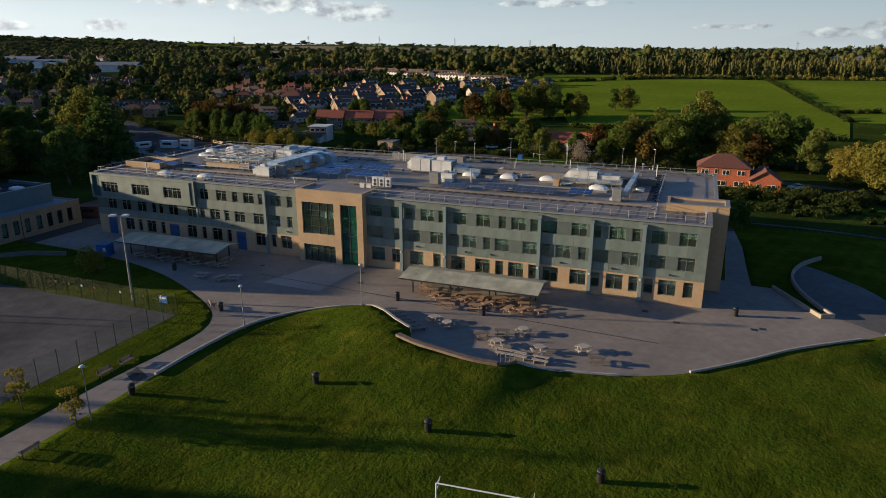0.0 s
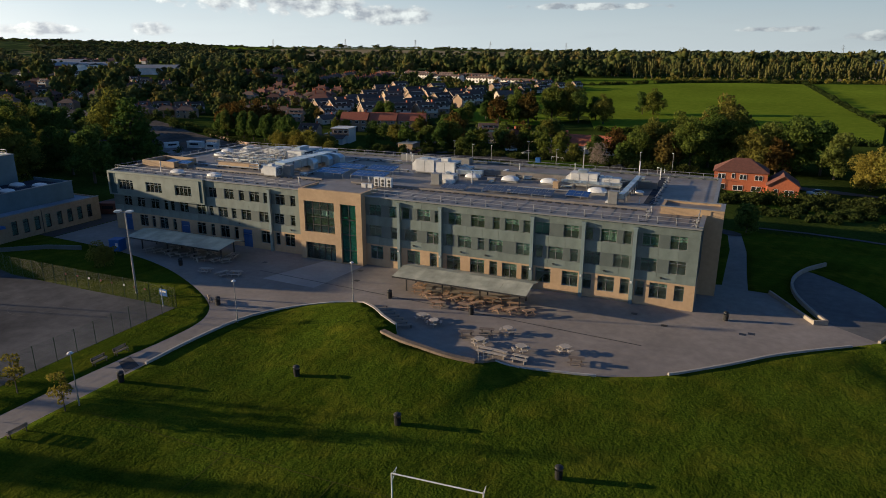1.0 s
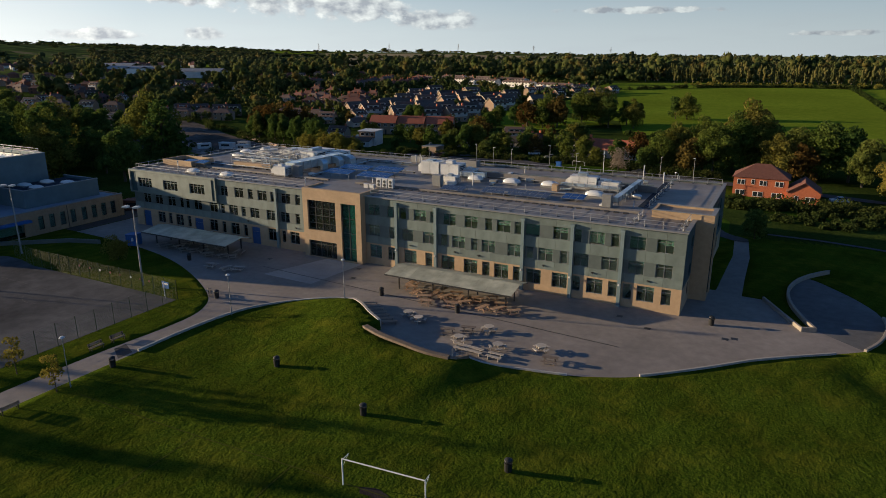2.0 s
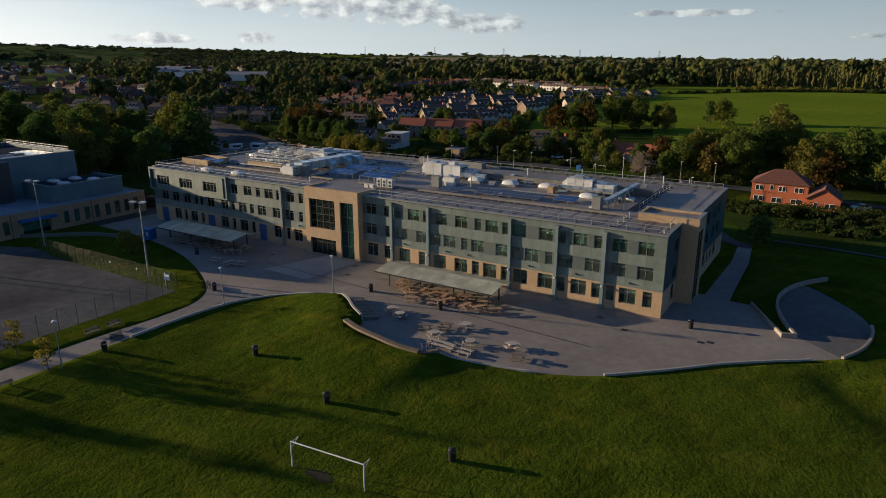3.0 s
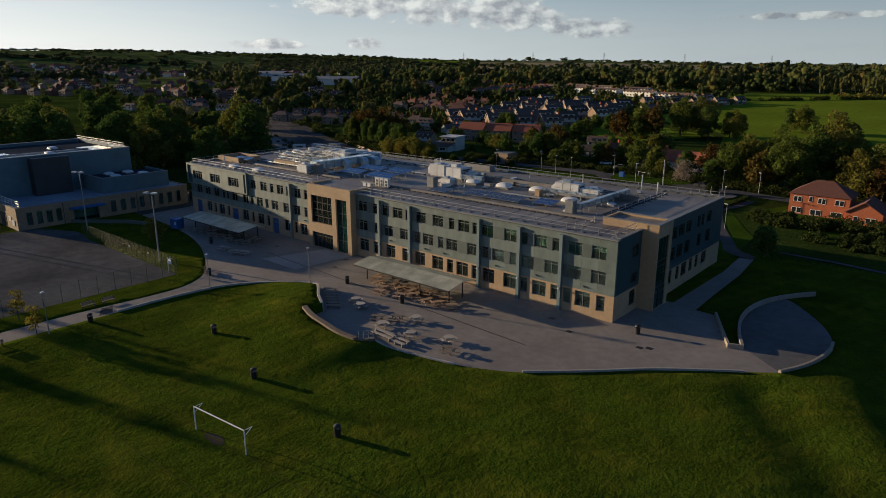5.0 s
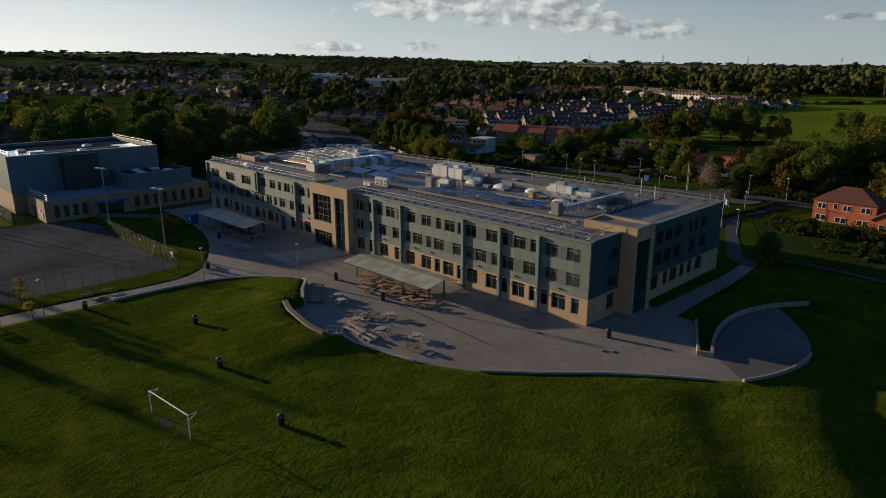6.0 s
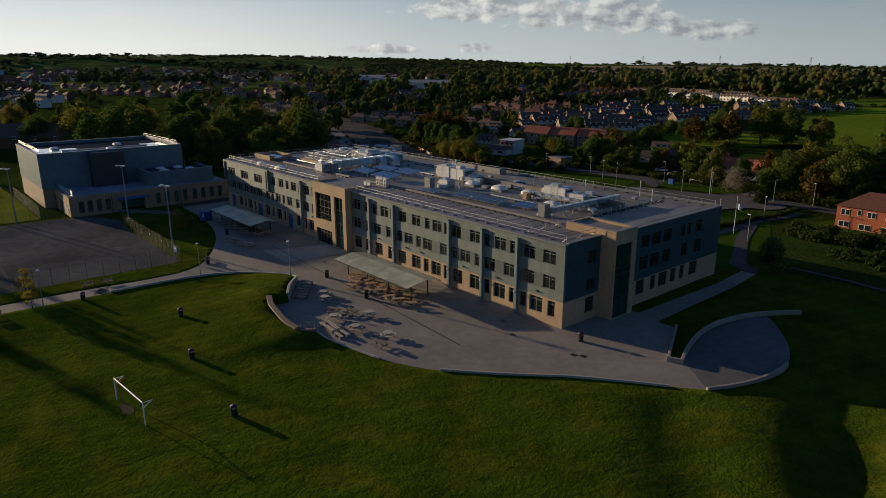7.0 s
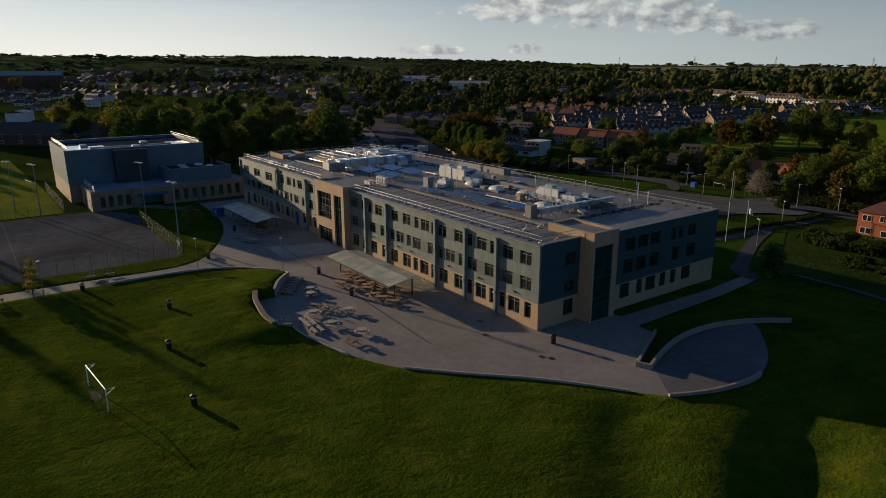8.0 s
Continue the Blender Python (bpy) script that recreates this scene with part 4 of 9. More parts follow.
# roof deck, upstand and coping
under("roof_deck", boxes((-106.25, -0.35, 0.35, 12.3, 11.0, H_ROOF), (-106.25, NX - 0.35, 12.3, 37.6, 11.0, H_ROOF - 0.002)), M_roof, label="grey membrane roof deck with stains")
under("coping", boxes((-106.9, EN0, -0.28, 0.5, H_ROOF, H_ROOF + 0.16), (EN1, 0.16, -0.28, 0.5, H_ROOF, H_ROOF + 0.16), (-0.45, 0.16, 0.5, 7.38, H_ROOF + 0.2, H_ROOF + 0.3), (NX - 0.45, NX + 0.1, 12.4, 38.1, H_ROOF + 0.2, H_ROOF + 0.32), (-106.9, NX - 0.45, 37.4, 38.1, H_ROOF + 0.2, H_ROOF + 0.32), (-106.9, -106.2, 0.5, 37.4, H_ROOF + 0.2, H_ROOF + 0.3)), M_cap, label="grey metal coping")
under("raised_roof", boxes((-106.0, -64.0, 8.6, 9.0, H_ROOF, H_ROOF + 0.3), (-58.0, -8.0, 8.6, 9.0, H_ROOF, H_ROOF + 0.3), (-46.0, -8.5, 24.6, 25.0, H_ROOF, H_ROOF + 1.1)), M_roof, label="low upstand on the roof")
under("walkway", boxes((-9.1, -7.75, 12.9, 35.6, H_ROOF - 0.01, H_ROOF + 0.02)), M_roof_dark, label="dark walkway strip on the roof")
# seams of the membrane
seam_rows = [(-105.9 + 2.6 * k, -105.84 + 2.6 * k, 0.6, 8.5, H_ROOF, H_ROOF + 0.03) for k in range(41) if not -62.6 < -105.9 + 2.6 * k < -49.6]
for r in seam_rows:
    under("roof_seam", boxes(r), M_roof)


# ---- sports hall ----
hall = thing("sports_hall", pose(-138, -16, 0), "low tan brick sports hall with slate-blue clad upper blocks", "building")


def hpart(name, bm, material, label=""):
    return under(name, bm, material, hall, label)


HX, HZ = -116.2, 4.7
east_holes = []
for y in (-31.2, -29.3, -27.4, -25.5, -7.4, -5.0, -2.8, -0.6, 1.6, -9.6, -11.8, -14.0):
    east_holes.append((y - 0.55, y + 0.55, 0.9, 3.5))
    window(HX - 0.16, y, 0.9, 1.1, 2.6, 1, 90, hall)
east_holes.append((-22.6, -17.2, 0.02, 2.9))
hpart("east_wall", pierced(bmesh.new(), -33.6, 4.0, -0.3, HZ, HX - 0.4, HX, east_holes, "y"), M_hall_brick, "tan brick wall with tall narrow windows")
hpart("entrance_glazing", boxes((HX - 1.2, HX - 1.1, -22.6, -17.2, 0.0, 2.9)), M_glass)
hpart("blue_canopy", bevelled(boxes((HX - 0.2, HX + 1.3, -23.4, -16.4, 2.9, 3.35)), 0.03), M_blue_box, "bright blue flat entrance canopy")
hpart("south_wall", boxes((-150.0, HX - 0.4, -33.6, -33.2, -0.3, HZ)), M_hall_brick)
hpart("north_wall", boxes((-150.0, HX - 0.4, 3.6, 4.0, -0.3, HZ)), M_hall_brick)
hpart("south_door", boxes((-126.0, -122.6, -33.66, -33.6, 0.0, 3.0), (-135.0, -131.0, -33.66, -33.6, 0.3, 3.2)), M_dark, "dark louvred doors")
hpart("inner_wall", boxes((HX - 4.2, HX - 4.0, -33.0, 3.6, 0.0, 4.4)), M_inside)
hpart("low_roof", boxes((-150.0, HX - 0.4, -33.2, 3.6, 4.2, 4.5)), M_roof_blue, "grey-blue membrane roof")
hpart("coping", boxes((-150.0, HX + 0.08, -33.7, -33.1, HZ, HZ + 0.1), (HX - 0.5, HX + 0.08, -33.1, 4.1, HZ, HZ + 0.1)), M_cap)
for k in range(3):
    hpart("roof_rail", tubes(((-131.0, -32.6, 4.9 + 0.5 * k), (-116.9, -32.6, 4.9 + 0.5 * k), 0.06), n=6), M_white, "pale roof guard rail")
for k in range(8):
    hpart("rail_post", tubes(((-131.0 + 2.0 * k, -32.6, 4.5), (-131.0 + 2.0 * k, -32.6, 5.95), 0.05), n=6), M_white)
for k in range(2):
    hpart("roof_rail", tubes(((-160.4, -2.9, 13.7 + 0.5 * k), (-132.0, -2.9, 13.7 + 0.5 * k), 0.05), n=6), M_galv, "pale roof guard rail")
    hpart("roof_rail", tubes(((-160.4, -35.3, 13.7 + 0.5 * k), (-132.0, -35.3, 13.7 + 0.5 * k), 0.05), n=6), M_galv, "pale roof guard rail")
for y in (-2.9, -35.3):
    for k in range(10):
        hpart("rail_post", tubes(((-160.4 + 3.15 * k, y, 12.4), (-160.4 + 3.15 * k, y, 14.2), 0.045), n=6), M_galv)
hpart("wall_vent", boxes((-120.8, -119.4, -33.7, -33.6, 1.6, 2.6), (-119.0, -117.6, -33.72, -33.6, 0.9, 2.0)), M_white, "white vent boxes on the south wall")
hpart("downpipe", tubes(((HX + 0.08, -24.6, 0.0), (HX + 0.08, -24.6, 4.6), 0.06), ((HX + 0.08, -8.6, 0.0), (HX + 0.08, -8.6, 4.6), 0.06), n=6), M_dark)
# main block
hpart("main_block_base", boxes((-161.0, -131.6, -36.0, -35.6, -0.3, 4.9), (-161.0, -160.6, -35.6, -2.0, -0.3, 4.9), (-131.9, -131.6, -35.6, -33.2, -0.3, 4.9)), M_hall_brick, "tan brick plinth")
for r in ((-161.0, -131.4, -36.1, -35.7, 4.9, 13.2), (-161.0, -160.6, -35.7, -2.4, 4.9, 13.2), (-131.8, -131.4, -35.7, -2.4, 4.4, 13.2), (-161.0, -131.4, -2.4, -2.0, 4.4, 13.2)):
    hpart("clad_wall", boxes(r), M_slate_clad, "slate-blue clad wall of the tall block")
hpart("dark_bay", boxes((-131.4, -128.6, -25.2, -17.4, 4.5, 12.9)), M_black_clad, "black clad bay on the tall block")
# the parapet's shade over this roof is put into its dark colour
hpart("main_roof", boxes((-160.6, -131.8, -35.7, -2.4, 12.2, 12.5)), M_roof_dark)
hpart("main_coping", boxes((-161.1, -131.3, -36.2, -35.6, 13.2, 13.32), (-161.1, -131.3, -2.5, -1.9, 13.2, 13.32), (-131.9, -131.3, -35.6, -2.5, 13.2, 13.32), (-161.1, -160.5, -35.6, -2.5, 13.2, 13.32)), M_galv)
hpart("side_block", boxes((-131.4, -120.2, -14.2, -13.9, 4.5, 8.0), (-120.5, -120.2, -13.9, 1.6, 4.5, 8.0), (-131.4, -120.5, 1.3, 1.6, 4.5, 8.0)), M_slate_clad, "lower slate-blue clad block")
hpart("side_roof", boxes((-131.4, -120.5, -13.9, 1.3, 7.2, 7.4)), M_roof_dark)
hpart("side_coping", boxes((-131.4, -120.1, -14.3, -13.8, 8.0, 8.1), (-120.6, -120.1, -13.8, 1.7, 8.0, 8.1)), M_cap)
hpart("roof_plant", boxes((-141.4, -140.9, -29.0, -8.0, 12.5, 12.8), (-137.5, -136.9, -27.0, -9.0, 12.5, 12.75)), M_galv, "pale steel roof rail")
# whitened patches that stand in for glare along the roof's near edge
for x0, x1, y0, y1 in ((-151.0, -132.4, -35.0, -29.4), (-147.5, -138.6, -29.3, -24.7), (-147.0, -132.4, -8.6, -3.0), (-138.4, -132.4, -29.4, -8.6), (-143.0, -138.5, -24.6, -17.0), (-142.5, -138.5, -14.5, -10.5)):
    hpart("glare_patch", boxes((x0, x1, y0, y1, 12.5, 12.508)), M_wet_glare, "wet roof patch whitened for the glare of the low sky")


# ---- kerbs, walls and paving of the grounds ----
def low_wall(name, line, width, z0, z1, label, category, top=None, material=M_kerb):
    return tagged(strip(name, line, width, material, z0, z1, top=top), label, category, kind="structure")


def lawn_top(extra, least):
    return lambda x, y: max(height(x, y) + extra, least)


low_wall("kerb", [p for p in EDGE_W if p[1] > -41.2], 0.3, -0.2, 0.3, "pale concrete kerb along the lawn", "kerb", lawn_top(0.14, 0.32))
low_wall("retaining_wall", dense(SEAT_WALL, 0.8), 0.4, -0.2, 1.0, "pale stone retaining wall beside the terrace seats", "wall", lawn_top(0.12, 0.55))
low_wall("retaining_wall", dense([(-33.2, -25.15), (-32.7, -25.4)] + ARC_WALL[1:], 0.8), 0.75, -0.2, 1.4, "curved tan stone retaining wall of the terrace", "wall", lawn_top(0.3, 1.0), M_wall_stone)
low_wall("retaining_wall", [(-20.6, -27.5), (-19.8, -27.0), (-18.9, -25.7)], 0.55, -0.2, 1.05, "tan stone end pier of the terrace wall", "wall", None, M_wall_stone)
low_wall("kerb", [p for p in EDGE_S if p[0] < -7.4], 0.24, -0.2, 0.3, "pale concrete kerb along the lawn", "kerb", lawn_top(0.1, 0.22))
low_wall("kerb", [p for p in EDGE_S if -1.7 < p[0] < 18.8], 0.26, -0.2, 0.3, "pale concrete kerb along the lawn", "kerb", lawn_top(0.1, 0.26))
low_wall("garden_wall", EAST_WALL, 0.34, -0.3, 0.36, "low curved pale stone wall", "wall", lawn_top(0.2, 0.36), M_garden_stone)
low_wall("garden_wall", CURVED_WALL, 0.36, -0.3, 0.62, "low curved pale stone wall", "wall", None, M_garden_stone)
low_wall("garden_wall", STRAIGHT_WALL, 0.32, -0.3, 0.5, "low straight pale stone wall", "wall", None, M_garden_stone)
low_wall("garden_wall", [(14.35, 1.75), (16.05, 2.4)], 0.34, -0.3, 0.6, "low pale stone end wall", "wall", None, M_garden_stone)
sheet("entrance_paving", [(-61.3, -12.6), (-57.4, -1.4), (-50.2, -1.4), (-51.6, -12.9)], M_pale_paving, 0.006, 3.0, "paler paved apron before the entrance", "pavement", level=0.0)
# dark sheet over the circle, where the school's shade falls
sheet("roundel_paving", [(16.3, 2.7), (20.9, -1.2)] + EAST_WALL[1:] + rounded([(24.0, 11.3), (23.2, 14.2), (21.4, 17.8), (19.0, 21.2), (16.6, 24.2), (15.2, 25.2)], 1)[1:] + CURVED_WALL[8:-1], M_shaded_roundel, 0.006, 3.0, "grey tarmac of the walled seating circle, building shade in its colour", "pavement", level=0.0)
COURT = [(-117.0, -110.0), (-64.3, -110.0), (-64.3, -27.1), (-98.0, -27.1), (-106.0, -25.4), (-115.6, -30.0), (-117.0, -36.0)]
sheet("sports_court", COURT, M_court, 0.004, 6.0, "worn grey asphalt games court with faded lines", "court", level=0.0)
sheet("yard", [(-116.0, -9.9), (-112.2, -9.9), (-112.2, 4.1), (-106.7, 4.1), (-106.7, 44.0), (-130.0, 44.0), (-130.0, 4.2), (-116.0, 4.2)], M_asphalt, 0.03, 6.0, "dark asphalt service yard", "pavement")
sheet("path", rounded([(-54.9, -43.5), (-57.6, -42.0), (-57.6, -40.4), (-54.9, -41.6)], 0), M_asphalt, 0.004, 3.0, "blue-grey tarmac patch in the path", "pavement", level=0.0)


def ring_line(cx, cy, r, a0=0.0, a1=360.0, n=40):
    return [(cx + r * math.cos(radians(a0 + (a1 - a0) * k / n)), cy + r * math.sin(radians(a0 + (a1 - a0) * k / n))) for k in range(n + 1)]


def painted(line, width=0.07, z=0.009, m=M_line):
    bm = bmesh.new()
    rows = []
    for i, (x, y) in enumerate(line):
        a, b = line[max(i - 1, 0)], line[min(i + 1, len(line) - 1)]
        n = math.hypot(b[0] - a[0], b[1] - a[1])
        nx, ny = -(b[1] - a[1]) / n * width / 2, (b[0] - a[0]) / n * width / 2
        rows.append((bm.verts.new((x + nx, y + ny, z)), bm.verts.new((x - nx, y - ny, z))))
    for p, q in zip(rows, rows[1:]):
        bm.faces.new((p[0], p[1], q[1], q[0]))
    return tagged(part("court_line", bm, m), "faded white painted court line", "marking", kind="structure")


for line in (ring_line(-82.0, -33.5, 4.2, 180, 360), ring_line(-90.0, -52.0, 5.0), [(-114, -33), (-67, -33)], [(-67, -33), (-67, -100)], [(-114, -33), (-114, -100)], [(-114, -52), (-67, -52)], [(-90, -33), (-90, -100)], [(-100, -33), (-100, -100)]):
    painted(line)


def drain(line):
    bm = bmesh.new()
    for a, b in zip(line, line[1:]):
        n = math.hypot(b[0] - a[0], b[1] - a[1])
        nx, ny = -(b[1] - a[1]) / n * 0.09, (b[0] - a[0]) / n * 0.09
        v = [bm.verts.new(p) for p in ((a[0] - nx, a[1] - ny, 0.007), (b[0] - nx, b[1] - ny, 0.007), (b[0] + nx, b[1] + ny, 0.007), (a[0] + nx, a[1] + ny, 0.007))]
        bm.faces.new(v)
    return tagged(part("slot_drain", bm, M_dark), "long dark slot drain across the plaza", "drain", kind="structure")


drain([(-64.0, -9.7), (-43.7, -11.0), (-4.7, -13.6)])
for x, y in ((-47.5, -7.6), (-2.9, -6.3), (-7.0, -3.8), (7.2, -4.6), (6.2, -5.2), (-66.0, -6.0), (-49.4, -3.4)):
    tagged(part("drain_cover", bevelled(boxes((x - 0.4, x + 0.4, y - 0.35, y + 0.35, -0.05, 0.012)), 0.005), M_dark), "dark square metal drain cover", "drain cover", "drain covers in the plaza")


# ---- furniture of the grounds ----
def make_bin(x, y, z=None, label="black round litter bin with a domed lid"):
    z = height(x, y) if z is None else z
    b = thing("litter_bin", pose(x, y, z) @ Matrix.Diagonal((1.1, 1.1, 1.1, 1)), label, "bin", "litter bins")
    bm = tubes(((0, 0, 0.0), (0, 0, 0.06), 0.27), ((0, 0, 0.055), (0, 0, 0.78), 0.29, 0.32), n=14)
    part("body", bm, M_black, b)
    bm = tubes(((0.26, 0, 0.775), (0.26, 0, 0.96), 0.04), ((-0.26, 0, 0.775), (-0.26, 0, 0.96), 0.04), ((0, 0.26, 0.775), (0, 0.26, 0.96), 0.04), ((0, -0.26, 0.775), (0, -0.26, 0.96), 0.04), n=6)
    part("lid_post", bm, M_black, b)
    part("lid", tubes(((0, 0, 0.955), (0, 0, 1.05), 0.34, 0.31), ((0, 0, 1.045), (0, 0, 1.16), 0.31, 0.1), n=14), M_black, b)
    return b


first_bin = make_bin(-37.5, -36.4, label="black litter bin standing on the lawn")
for x, y in ((-23.3, -40.1), (-7.4, -41.7)):
    copy_thing(first_bin, pose(x, y, height(x, y)))
for x, y in ((-39.4, -12.0), (-26.7, -12.8), (4.15, -1.3), (-59.7, -23.9), (-77.5, -12.9)):
    tagged(copy_thing(first_bin, pose(x, y, 0)), "black litter bin standing on the paved plaza")
tagged(copy_thing(first_bin, pose(-53.6, -45.1, height(-53.6, -45.1))), "black litter bin beside the path")


def picnic_table(m, wood, label):
    """A-frame table with two benches."""
    t = thing("picnic_table", m, label, "table", "picnic tables")
    for k in range(5):
        part("table_slat", boxes((-0.9, 0.9, -0.35 + 0.145 * k, -0.215 + 0.145 * k, 0.7, 0.745)), wood, t)
    for s in (-1, 1):
        for k in (0, 1):
            part("bench_slat", boxes((-0.9, 0.9, s * 0.74 - 0.14 + 0.145 * k, s * 0.74 - 0.005 + 0.145 * k, 0.42, 0.465)), wood, t)
        part("cross_beam", boxes((s * 0.6 - 0.03, s * 0.6 + 0.03, -0.85, 0.85, 0.33, 0.42)), wood, t)
        part("table_beam", boxes((s * 0.6 - 0.03, s * 0.6 + 0.03, -0.34, 0.34, 0.6, 0.698)), wood, t)
        for q in (-1, 1):
            bm = bmesh.new()
            a, b = Vector((s * 0.54, q * 0.2, 0.68)), Vector((s * 0.54, q * 0.55, 0.0))
            w = Vector((0.025, 0, 0))
            u = Vector((0, 0.05, 0))
            v = [bm.verts.new(p) for p in (a - w - u, a + w - u, a + w + u, a - w + u, b - w - u, b + w - u, b + w + u, b - w + u)]
            for f in ((0, 1, 2, 3), (7, 6, 5, 4), (4, 5, 1, 0), (5, 6, 2, 1), (6, 7, 3, 2), (7, 4, 0, 3)):
                bm.faces.new([v[i] for i in f])
            part("leg", bm, wood, t)
    return t


def round_table(m):
    """Eight-sided table with four curved benches."""
    t = thing("round_picnic_table", m, "pale weathered round picnic table with four benches", "table", "round tables on the plaza")
    bm = bmesh.new()
    bmesh.ops.create_cone(bm, cap_ends=True, segments=8, radius1=0.66, radius2=0.66, depth=0.05, matrix=Matrix.Translation((0, 0, 0.74)))
    part("tabletop", bm, M_pale_wood, t)
    part("pedestal", boxes((-0.45, 0.45, -0.05, 0.05, 0.3, 0.7), (-0.05, 0.05, -0.45, 0.45, 0.3, 0.698)), M_pale_wood, t)
    for k in range(4):
        a = radians(90 * k)
        r = Matrix.Rotation(a, 4, "Z")
        bm = boxes((0.76, 1.04, -0.42, 0.42, 0.43, 0.475))
        bm.transform(r)
        part("bench", bm, M_pale_wood, t)
        bm = boxes((0.35, 1.0, -0.04, 0.04, 0.34, 0.43))
        bm.transform(r)
        part("arm", bm, M_pale_wood, t)
        bm = boxes((0.82, 0.9, -0.04, 0.04, 0.0, 0.34))
        bm.transform(r)
        part("leg", bm, M_pale_wood, t)
    return t


def long_bench(m, length, label):
    t = thing("plaza_bench", m, label, "bench", "benches on the plaza")
    for k in range(3):
        part("seat_slat", boxes((-length / 2, length / 2, -0.25 + 0.17 * k, -0.1 + 0.17 * k, 0.42, 0.47)), M_grey_wood, t)
    n = max(2, int(length / 1.6))
    for k in range(n):
        x = -length / 2 + 0.3 + (length - 0.6) * k / (n - 1)
        part("leg", boxes((x - 0.05, x + 0.05, -0.22, 0.22, 0.0, 0.418)), M_grey_wood, t)
    return t


rng = random.Random(5)
table = picnic_table(pose(-36.6, -8.4, 0, 0, 0, 12), M_wood, "brown wooden picnic table with benches under the canopy")
for x, y, a in ((-34.8, -9.6, 80), (-32.9, -10.7, 20), (-32.2, -8.6, 100), (-31.9, -12.2, 10), (-30.3, -9.3, 65), (-29.6, -7.4, 15), (-28.3, -11.3, 8), (-28.2, -9.0, 95), (-26.9, -10.0, 50), (-25.9, -8.0, 5), (-23.8, -10.6, 75), (-22.2, -8.4, 20), (-21.9, -10.4, 60), (-19.6, -10.0, 40), (-37.4, -6.4, 90), (-24.2, -6.6, 30)):
    copy_thing(table, pose(x, y, 0, 0, 0, a))
dull = picnic_table(pose(-88.0, -9.6, 0, 0, 0, 60), M_grey_wood, "weathered grey-brown picnic table with benches under the canopy")
for k, x in enumerate((-86.2, -84.3, -82.3, -80.3, -78.2, -76.2, -73.4, -71.6)):
    copy_thing(dull, pose(x, -9.4 + 0.5 * math.sin(k * 2.1), 0, 0, 0, 60 + 12 * math.sin(k * 3.3)))
for k, x in enumerate((-85.0, -81.0, -77.0, -72.6)):
    copy_thing(dull, pose(x, -6.4, 0, 0, 0, 20 + 30 * k))
for x, y, a in ((-71.2, -14.0, 10), (-67.6, -14.2, 70), (-65.8, -13.2, 20)):
    tagged(copy_thing(dull, pose(x, y, 0, 0, 0, a)), "weathered grey picnic table on the open plaza")
rt = round_table(pose(-29.75, -18.05, 0, 0, 0, 20))
for x, y, a in ((-31.9, -17.0, 50), (-20.35, -16.6, 10), (-22.4, -21.0, 70), (-17.3, -20.9, 33), (-12.6, -18.95, 60)):
    copy_thing(rt, pose(x, y, 0, 0, 0, a))
worn = picnic_table(pose(-24.6, -19.7, 0, 0, 0, 28), M_dark_wood, "dark weathered picnic table on the open plaza")
for x, y, a in ((-22.6, -18.0, 15), (-10.7, -21.4, 8)):
    copy_thing(worn, pose(x, y, 0, 0, 0, a))
long_bench(pose(-20.0, -23.48, 0, 0, 0, -3), 3.7, "long weathered slatted bench on the plaza")
long_bench(pose(-20.3, -22.55, 0, 0, 0, -5), 3.9, "long weathered slatted bench on the plaza")
long_bench(pose(-16.6, -23.78, 0, 0, 0, -4), 1.9, "short weathered slatted bench on the plaza")
long_bench(pose(-16.7, -22.8, 0, 0, 0, -4), 1.9, "short weathered slatted bench on the plaza")

# terrace seats: seven slatted timber benches that run out from the retaining wall
for k in range(7):
    s = thing("terrace_seat", pose(-39.5 + 0.98 * k, -16.75 - 0.73 * k, 0, 0, 0, 36), "weathered brown slatted terrace bench by the lawn", "bench", "terrace seats by the lawn")
    for q in range(4):
        part("seat_slat", bevelled(boxes((0.05, 2.15, -0.3 + 0.155 * q, -0.16 + 0.155 * q, 0.42, 0.47)), 0.012), M_terrace_wood, s)
    for x in (0.2, 1.9):
        part("leg", boxes((x, x + 0.09, -0.27, 0.27, -0.02, 0.418)), M_dark_wood, s)

# handrail on the end pier of the terrace wall
rail = thing("handrail", pose(-20.2, -27.3, 1.0, 0, 0, 50), "galvanised handrail on the terrace wall", "railing")
for k in range(4):
    part("post", tubes(((0.1 + 0.6 * k, 0, 0), (0.1 + 0.6 * k, 0, 1.05), 0.03), n=6), M_galv, rail)
part("top_rail", tubes(((0.05, 0, 1.05), (1.95, 0, 1.05), 0.03), n=6), M_galv, rail)
part("mid_rail", tubes(((0.05, 0, 0.55), (1.95, 0, 0.55), 0.025), n=6), M_galv, rail)


